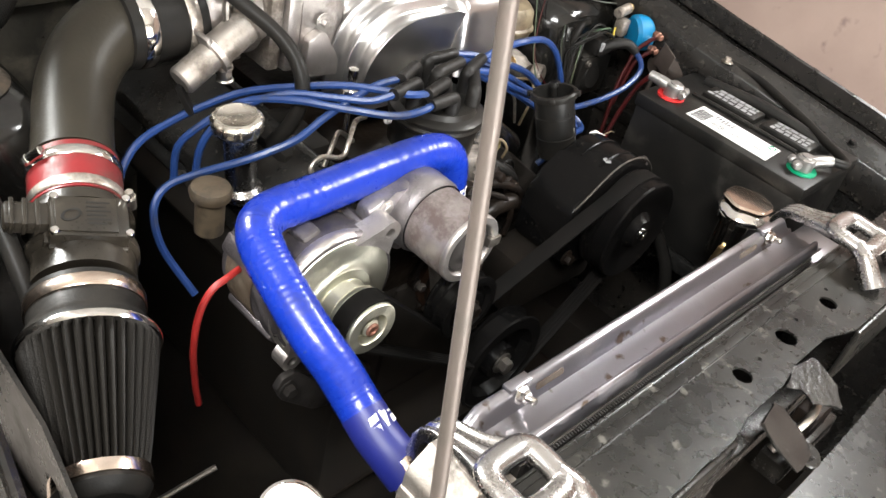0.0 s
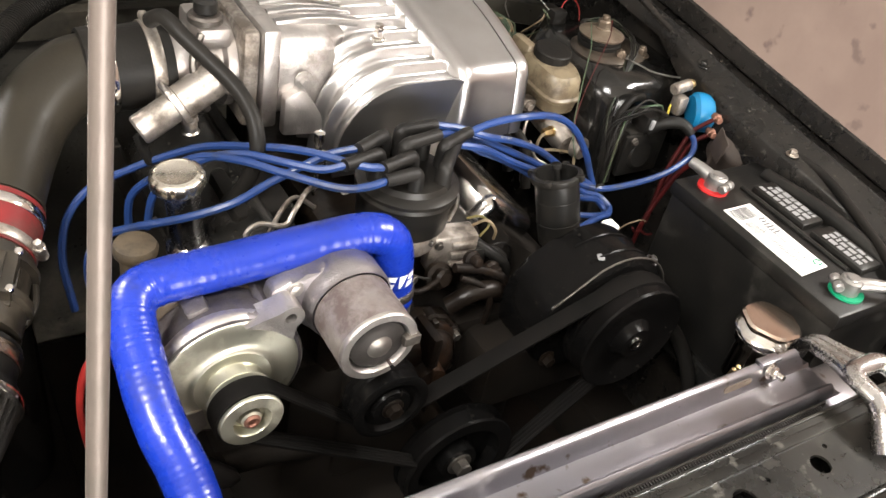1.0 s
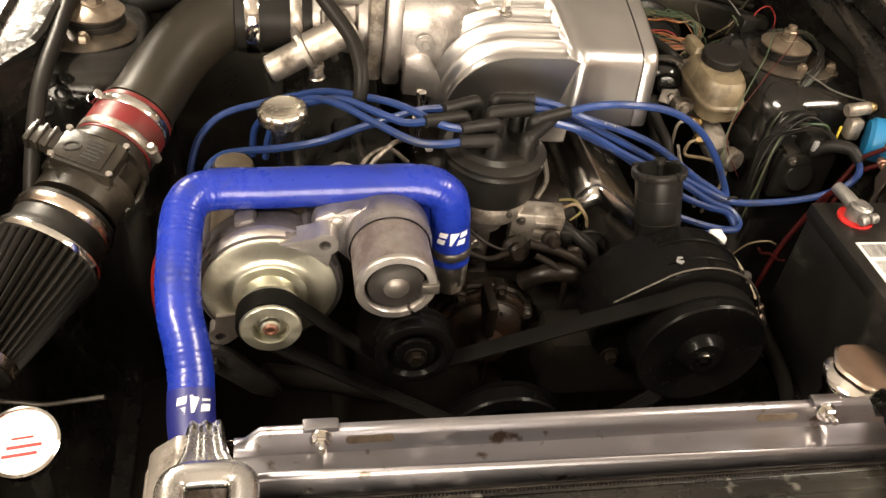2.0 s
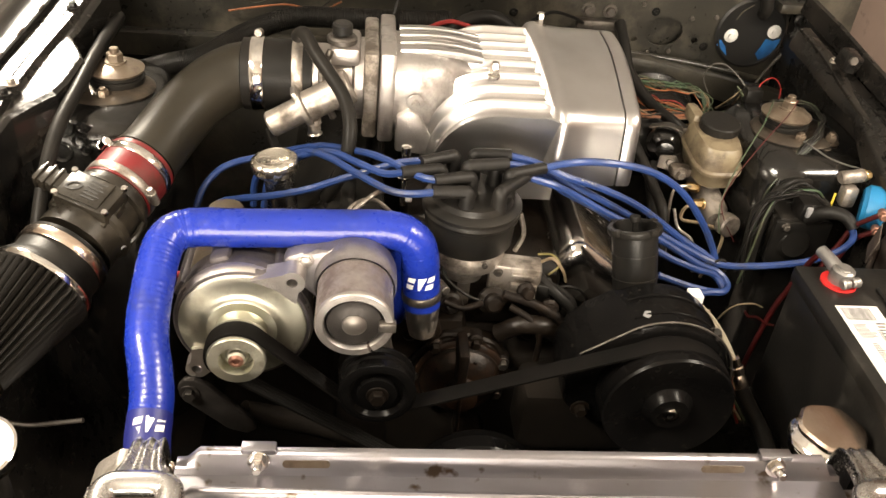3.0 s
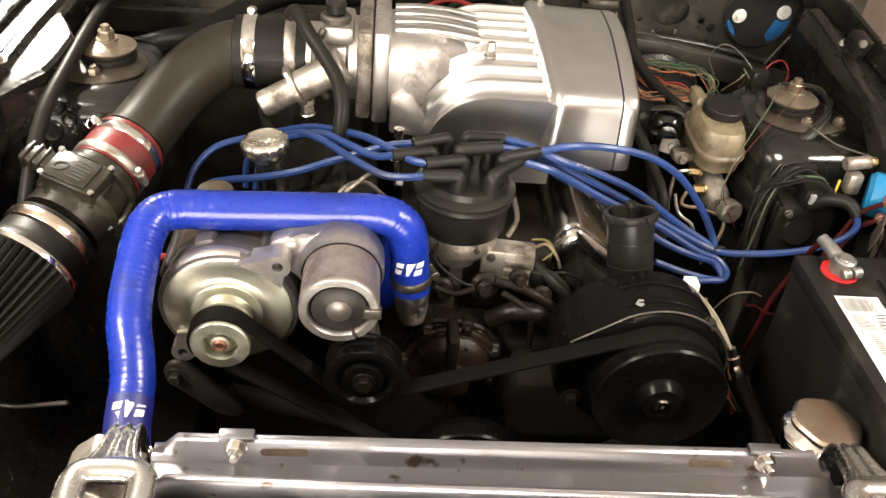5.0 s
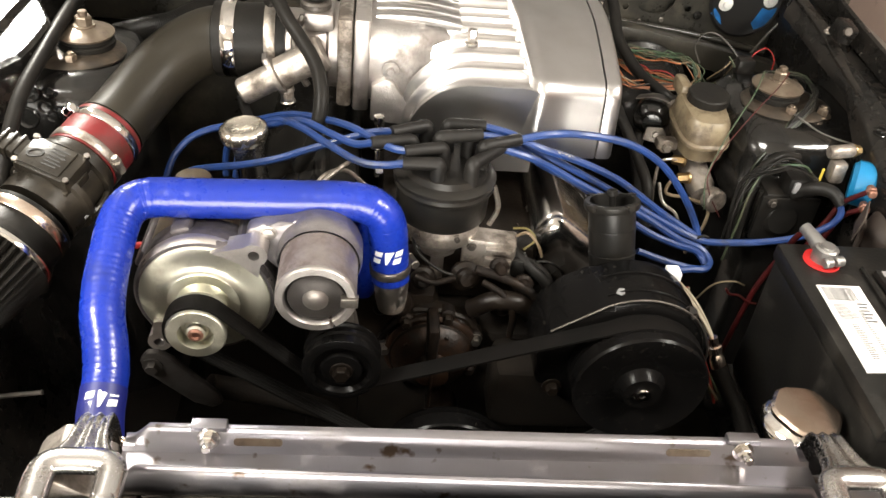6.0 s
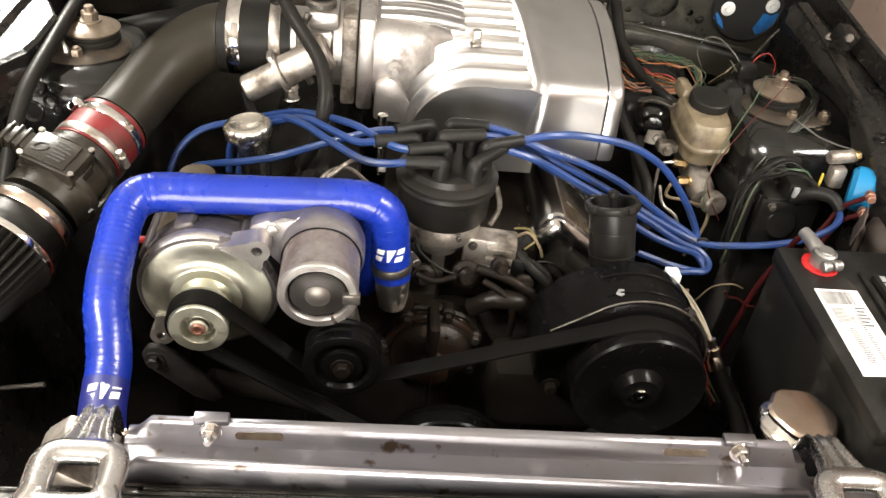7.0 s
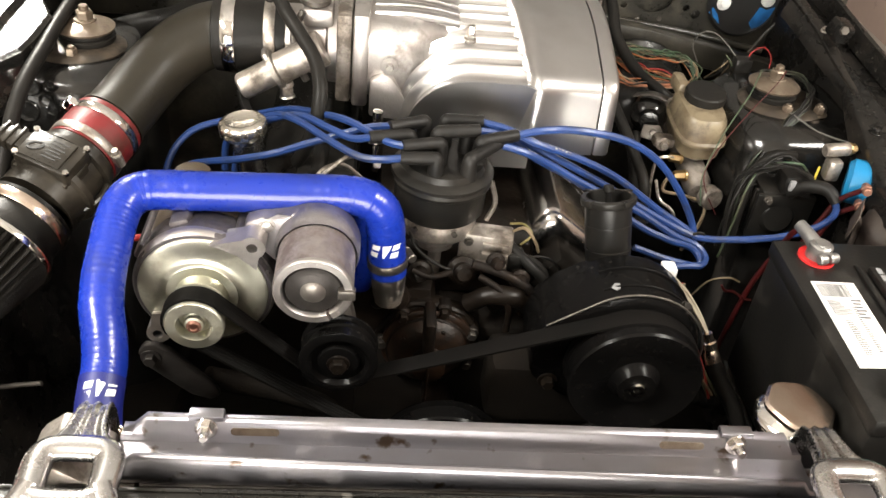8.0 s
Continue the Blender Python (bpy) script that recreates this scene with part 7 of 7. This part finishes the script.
bundle("harness_wire", [(0.225, 0.80, 0.998), (0.250, 0.80, 0.972), (0.270, 0.795, 0.940), (0.284, 0.78, 0.912), (0.305, 0.765, 0.900), (0.345, 0.765, 0.898), (0.40, 0.77, 0.900)], 13, 0.008, 0.0013, [ORANGE_WIRE, TAN_WIRE, ORANGE_WIRE, RUBBER], "thin orange and tan harness wire")
bundle("harness_wire", [(0.290, 0.86, 0.922), (0.330, 0.85, 0.918), (0.36, 0.845, 0.916), (0.395, 0.84, 0.918), (0.424, 0.835, 0.912), (0.436, 0.815, 0.900), (0.428, 0.79, 0.880), (0.40, 0.78, 0.865)], 12, 0.012, 0.0012, [GREEN_WIRE, GREEN_WIRE, TAN_WIRE, GREEN_WIRE, ORANGE_WIRE], "thin green harness wire, stripped loose")
bundle("harness_wire", [(0.290, 0.85, 0.905), (0.335, 0.82, 0.897), (0.372, 0.81, 0.893), (0.41, 0.80, 0.888), (0.43, 0.79, 0.87)], 9, 0.011, 0.0013, [ORANGE_WIRE, ORANGE_WIRE, GREEN_WIRE, RED_WIRE], "thin orange harness wire, stripped loose")
bundle("loose_wire", [(0.455, 0.79, 0.90), (0.462, 0.77, 0.935), (0.470, 0.765, 0.952), (0.485, 0.76, 0.935), (0.492, 0.74, 0.905), (0.488, 0.72, 0.87)], 6, 0.012, 0.0012, [RUBBER, TAN_WIRE, RUBBER, GREEN_WIRE], "thin loose wire by the firewall plugs")
bundle("loom_wire", [(0.483, 0.690, 0.962), (0.500, 0.703, 0.964), (0.524, 0.703, 0.966), (0.552, 0.689, 0.965), (0.556, 0.648, 0.963), (0.535, 0.606, 0.960), (0.505, 0.583, 0.948), (0.477, 0.561, 0.928), (0.455, 0.545, 0.890), (0.455, 0.540, 0.83)], 6, 0.005, 0.0013, [RUBBER, OLIVE_WIRE, RUBBER_GREY], "dark wire curled round the strut mount")
bundle("loom_wire", [(0.500, 0.47, 0.915), (0.47, 0.47, 0.935), (0.44, 0.475, 0.928), (0.415, 0.48, 0.895), (0.405, 0.475, 0.84), (0.41, 0.465, 0.78)], 7, 0.009, 0.0017, [RUBBER, RUBBER_GREY, RUBBER, GREEN_WIRE], "dark wire hanging beside the coil")
wire("loose_wire", [(0.505, 0.645, 0.992), (0.480, 0.615, 0.980), (0.447, 0.59, 0.955), (0.406, 0.56, 0.914), (0.380, 0.535, 0.880), (0.381, 0.52, 0.855), (0.403, 0.505, 0.820)], 0.0009, SHADE_DARK_RED, "loose thin red wire over the strut tower", "wire", "loose wires")
wire("loose_wire", [(0.474, 0.66, 0.985), (0.450, 0.62, 0.965), (0.433, 0.60, 0.950), (0.398, 0.56, 0.912), (0.376, 0.53, 0.870), (0.378, 0.51, 0.83)], 0.0011, GREEN_WIRE, "loose thin green wire over the strut tower", "wire", "loose wires")
bundle("loom_wire", [(0.548, 0.635, 0.966), (0.530, 0.600, 0.960), (0.505, 0.575, 0.946), (0.470, 0.550, 0.922), (0.440, 0.525, 0.890), (0.428, 0.505, 0.850), (0.420, 0.485, 0.79)], 6, 0.006, 0.0014, [RUBBER, OLIVE_WIRE, RUBBER, RUBBER_GREY], "dark taped wire hanging beside the strut tower")
wire("loom_tape", [(0.496, 0.52, 0.92), (0.462, 0.51, 0.925), (0.435, 0.50, 0.905), (0.425, 0.485, 0.86), (0.423, 0.475, 0.80)], 0.006, RUBBER, "black taped wire loom by the coil", "loom", seg=10)
wire("grey_wire", [(0.505, 0.590, 0.952), (0.516, 0.569, 0.950), (0.535, 0.547, 0.945), (0.568, 0.524, 0.945), (0.595, 0.512, 0.950), (0.625, 0.505, 0.962), (0.655, 0.51, 0.975)], 0.0014, GREY_WIRE, "thin grey wire to the fender bolt", "wire", "loose wires")
wire("loose_wire", [(0.440, 0.83, 0.915), (0.424, 0.83, 0.945), (0.430, 0.82, 0.972), (0.448, 0.81, 0.977), (0.468, 0.79, 0.965), (0.482, 0.775, 0.950)], 0.0012, GREY_WIRE, "thin grey wire looped by the firewall", "wire", "loose wires")
wire("loose_wire", [(0.492, 0.76, 0.950), (0.500, 0.765, 0.968), (0.520, 0.77, 0.975), (0.532, 0.76, 0.962), (0.524, 0.74, 0.945)], 0.0011, RED_WIRE, "thin red wire looped by the strut mount", "wire", "loose wires")
b = wobble(box(B(), (0.463, 0.736, 0.885), (0.490, 0.760, 0.932), 0.008), 0.004, 60)
solid("white_plug", b, NYLON_WHITE, "white plastic wire plug by the brake reservoir", "plug")
b = box(B(), (0.470, 0.745, 0.934), (0.500, 0.768, 0.962), 0.006)
solid("black_plug", b, PLASTIC, "black plastic wire plug by the firewall", "plug")
wire("relay_cable", [(0.545, 0.412, 0.935), (0.530, 0.430, 0.905), (0.520, 0.432, 0.875), (0.505, 0.430, 0.83), (0.49, 0.42, 0.74)], 0.0036, SHADE_DARK_RED, "red starter cable under the relay, darkened as if in shade", "cable", "relay cables", 10)
wire("relay_cable", [(0.55, 0.41, 0.910), (0.536, 0.425, 0.888), (0.528, 0.43, 0.86), (0.512, 0.43, 0.80)], 0.0036, SHADE_DARK_RED, "red starter cable under the relay, darkened as if in shade", "cable", "relay cables", 10)
wire("relay_wire", [(0.565, 0.415, 0.93), (0.570, 0.400, 0.905), (0.585, 0.385, 0.89), (0.60, 0.37, 0.88)], 0.0018, RED_WIRE, "thin red wire from the relay", "wire", "loose wires")
wire("yellow_tag", [(0.512, 0.475, 0.93), (0.510, 0.472, 0.905)], 0.0018, YELLOW_WIRE, "short yellow wire by the coil", "wire", n=2)
wire("loose_wire", [(0.335, 0.36, 0.78), (0.345, 0.345, 0.82), (0.365, 0.335, 0.835), (0.385, 0.34, 0.825)], 0.0011, TAN_WIRE, "loose tan wire behind the battery", "wire", "loose wires")
wire("red_wire_end", [(0.362, 0.340, 0.818), (0.370, 0.340, 0.809), (0.384, 0.342, 0.806), (0.398, 0.340, 0.797), (0.410, 0.340, 0.795)], 0.0017, SHADE_DARK_RED, "stripped red wire end by the battery", "wire")
bundle("low_wire", [(0.300, 0.33, 0.83), (0.305, 0.28, 0.80), (0.315, 0.24, 0.77), (0.34, 0.22, 0.73)], 5, 0.006, 0.0016, [GREEN_WIRE, RUBBER, TAN_WIRE, RED_WIRE], "thin wire hanging beside the pump")

# ---- small things ----
wc = thing("sensor_lead", (0.27, 0.24, 0.84), "white plug and thin metal line to a brass fitting", "sensor lead")
b = box(B(), (0.258, 0.292, 0.858), (0.275, 0.312, 0.876), 0.002, pose(0, 0, 0))
part("plug", b, LABEL, wc, "white plastic plug")
b = tube(B(), [(0.268, 0.298, 0.862), (0.288, 0.284, 0.846), (0.306, 0.268, 0.826), (0.321, 0.252, 0.806)], 0.0026, 8)
tube(b, [(0.272, 0.300, 0.862), (0.293, 0.287, 0.846), (0.310, 0.271, 0.826), (0.322, 0.254, 0.806)], 0.0020, 8)
part("line", b, LINE_TAN, wc)
b = lathe(B(), (0.320, 0.253, 0.810), (0.33, -0.30, -0.90), [(0, 0), (0.006, 0), (0.006, 0.012), (0.009, 0.013), (0.009, 0.022), (0.007, 0.024), (0.010, 0.030), (0.0105, 0.042), (0, 0.044)], 18)
part("fitting", b, CHROME_WARM, wc, "plated brass hose fitting")
b = tube(B(), [(0.334, 0.240, 0.772), (0.346, 0.224, 0.752), (0.365, 0.192, 0.722), (0.385, 0.16, 0.66), (0.39, 0.14, 0.58)], 0.0105, 12)
part("hose", b, RUBBER, wc)

gg = thing("pressure_gauge", (-0.5, 0.022, 0.86), "round chrome gauge with a white face and red marks", "gauge")
GD = Vector((0.05, -0.35, 0.93)).normalized()
GP = Vector((-0.503, 0.020, 0.884))
b = lathe(B(), GP - GD * 0.022, GD, [(0, 0), (0.024, 0), (0.029, 0.004), (0.030, 0.018), (0.0315, 0.020), (0.0315, 0.026), (0.029, 0.0275), (0.027, 0.025), (0.0265, 0.022)], 44)
part("case", b, CHROME, gg)
part("face", disc(B(), GP - GD * 0.001, GD, 0.0268, 0.0015, 0.0004, 40), LABEL, gg, "white dial face")
gm = axis(GP, GD)
for (x0, x1, y0, y1) in ((-0.016, 0.012, -0.012, -0.009), (-0.012, 0.016, -0.005, -0.002), (-0.008, 0.010, 0.003, 0.005)):
    part("dial_mark", box(B(), (x0, y0, 0.0006), (x1, y1, 0.0010), 0, gm), RED_RING, gg, "red dial mark")
b = tube(B(), [GP - GD * 0.02, GP - GD * 0.05, (-0.50, 0.03, 0.80), (-0.50, 0.03, 0.66), (-0.49, 0.03, 0.42)], 0.008, 10)
part("stem", b, RUBBER, gg)
b = tube(B(), [(-0.470, 0.172, 0.762), (-0.50, 0.177, 0.752), (-0.535, 0.182, 0.742), (-0.575, 0.188, 0.742), (-0.612, 0.19, 0.742)], 0.003, 8)
solid("support_strip", b, DULL_STEEL, "thin bent metal strip across the dark bay corner", "strip")
wire("fuel_line", [(-0.20, 0.37, 0.885), (-0.225, 0.372, 0.915), (-0.21, 0.375, 0.928), (-0.18, 0.372, 0.922), (-0.165, 0.38, 0.935), (-0.14, 0.40, 0.945), (-0.115, 0.41, 0.94)], 0.0032, STEEL, "bent bright fuel line behind the blue hose", "fuel line")
wire("fuel_line", [(-0.19, 0.39, 0.90), (-0.17, 0.40, 0.925), (-0.145, 0.42, 0.92), (-0.12, 0.42, 0.90)], 0.003, STEEL, "bent bright fuel line behind the blue hose", "fuel line")
b = lathe(B(), (-0.106, 0.452, 0.895), (0, 0.02, 1), [(0, 0), (0.004, 0), (0.004, 0.040), (0.009, 0.042), (0.013, 0.046), (0.011, 0.050), (0.013, 0.055), (0.011, 0.060), (0.005, 0.062), (0.005, 0.074), (0.0065, 0.076), (0.0065, 0.088), (0, 0.090)], 18)
solid("linkage_stud", b, CHROME, "bright metal linkage stud under the intake", "stud")
b = box(B(), (-0.108, 0.378, 0.944), (-0.099, 0.386, 0.954), 0.002)
solid("white_clip", b, LABEL, "small white plastic clip under the plug wires", "clip")
b = box(B(), (-0.21, 0.44, 0.855), (-0.13, 0.55, 0.890), 0.012)
solid("fuel_rail_cover", b, RUBBER, "dark rubber cover beside the oil filler", "cover")
b = tube(B(), [(0.07, 0.36, 0.87), (0.085, 0.345, 0.89), (0.10, 0.34, 0.875), (0.11, 0.35, 0.85)], 0.002, 8)
solid("module_lead", b, TAN_WIRE, "short tan wire from the ignition module", "wire")
wire("module_loom", [(0.07, 0.35, 0.86), (0.095, 0.33, 0.845), (0.12, 0.325, 0.82), (0.125, 0.33, 0.78)], 0.007, RUBBER, "black wire loom from the ignition module", "loom", seg=10)

# brake pressure switch beside the cylinder
pv = thing("pressure_switch", (0.325, 0.66, 0.86), "gloss black brake pressure switch with a bright lever", "switch")
b = lathe(B(), (0.330, 0.700, 0.885), (-0.25, -1, 0.15), [(0, 0), (0.026, 0), (0.029, 0.006), (0.029, 0.030), (0.024, 0.040), (0.016, 0.044), (0.014, 0.058), (0, 0.060)], 28)
part("body", b, BLACK_GLOSS, pv)
b = tube(B(), [(0.300, 0.69, 0.915), (0.322, 0.675, 0.926), (0.345, 0.668, 0.921)], 0.004, 10, flat=(0.018, 0.003))
part("strap", b, DULL_STEEL, pv)
b = prism(B(), [(-0.016, -0.010), (0.014, -0.014), (0.020, 0.0), (0.012, 0.012), (-0.012, 0.010)], axis((0.318, 0.632, 0.882), (-0.2, -1, 0.45)), 0.006, 0.0015)
part("lever", b, DULL_STEEL, pv, "grimy metal lever")
part("bolt", hexhead(B(), (0.320, 0.626, 0.884), (-0.2, -1, 0.45), 0.006, 0.006, 0.009), DULL_STEEL, pv)
b = tube(B(), [(0.300, 0.640, 0.872), (0.292, 0.615, 0.86), (0.296, 0.59, 0.83), (0.30, 0.57, 0.78)], 0.009, 12)
part("hose", b, RUBBER, pv)

# leads over the firewall, horn beside the filter
for pts, r, mt, lb in (([(-0.40, 0.935, 0.97), (-0.36, 0.93, 0.980), (-0.30, 0.928, 0.990), (-0.244, 0.93, 0.982), (-0.206, 0.932, 1.0)], 0.0016, ORANGE_WIRE, "thin orange wire along the firewall"), ([(-0.33, 0.93, 0.955), (-0.27, 0.915, 0.975), (-0.22, 0.92, 1.01), (-0.20, 0.94, 1.04)], 0.0013, RUBBER_GREY, "thin grey wire along the firewall"), ([(-0.14, 0.84, 0.96), (-0.12, 0.85, 1.005), (-0.11, 0.87, 1.04)], 0.004, RUBBER, "black lead rising behind the intake"), ([(0.12, 0.90, 1.0), (0.16, 0.915, 1.012), (0.20, 0.93, 1.0), (0.225, 0.945, 0.985)], 0.003, RUBBER, "black vacuum line to the firewall")):
    wire("firewall_lead", pts, r, mt, lb, "wire", "firewall leads")
hn = thing("horn", (-0.63, 0.36, 0.86), "dusty tan ribbed horn beside the air filter", "horn")
b = lathe(B(), (-0.640, 0.365, 0.905), (1, -0.35, 0.25), [(0, 0), (0.036, 0), (0.038, 0.004), (0.034, 0.010), (0.030, 0.011), (0.030, 0.015), (0.024, 0.016), (0.024, 0.020), (0.012, 0.021), (0, 0.021)], 30)
part("shell", b, BROWN_DUST, hn)
part("stem", tube(B(), [(-0.642, 0.366, 0.90), (-0.645, 0.368, 0.82), (-0.635, 0.37, 0.74)], 0.006, 10), DARK_MATT, hn)

# unseen trays added to carry the three added lamps
for eye, target, sx, sy in (((-1.45, -0.60, 2.50), (-0.15, 0.45, 0.95), 1.0, 0.40), ((-1.26, 1.90, 2.40), (-0.57, 0.56, 1.0), 0.56, 0.58), ((1.50, -0.40, 2.50), (0.25, 0.5, 0.95), 1.0, 0.40)):
    m_ = look(eye, target)
    sl = thing("added_light_tray", eye, "added unseen light tray hung from the ceiling", "light", "shop lights")
    part("tray", box(B(), (-sx / 2, -sy / 2, 0.02), (sx / 2, sy / 2, 0.06), 0.01, m_), BOUNCE_PLASTER, sl)
    top = m_ @ Vector((0, 0, 0.05))
    part("hanger", tube(B(), [top, (top.x, top.y, 2.91)], 0.006, 8), DULL_STEEL, sl)
# unseen glowing panel added on the front wall, framed like a doorway
wn = thing("added_glow_panel", (-0.35, -3.99, 0.0), "added unseen glowing panel, framed like a garage doorway", "doorway", kind="structure")
part("pane", box(B(), (-1.85, -3.985, 0.10), (1.15, -3.975, 2.14)), PANEL_GLOW, wn, "added glowing pane")
for x0, x1, z0, z1 in ((-1.93, -1.85, 0.0, 2.22), (1.15, 1.23, 0.0, 2.22), (-1.85, 1.15, 0.0, 0.10), (-1.85, 1.15, 2.14, 2.22), (-0.37, -0.33, 0.10, 2.14)):
    part("frame", box(B(), (x0, -3.998, z0), (x1, -3.955, z1), 0.006), BOUNCE_PLASTER, wn)
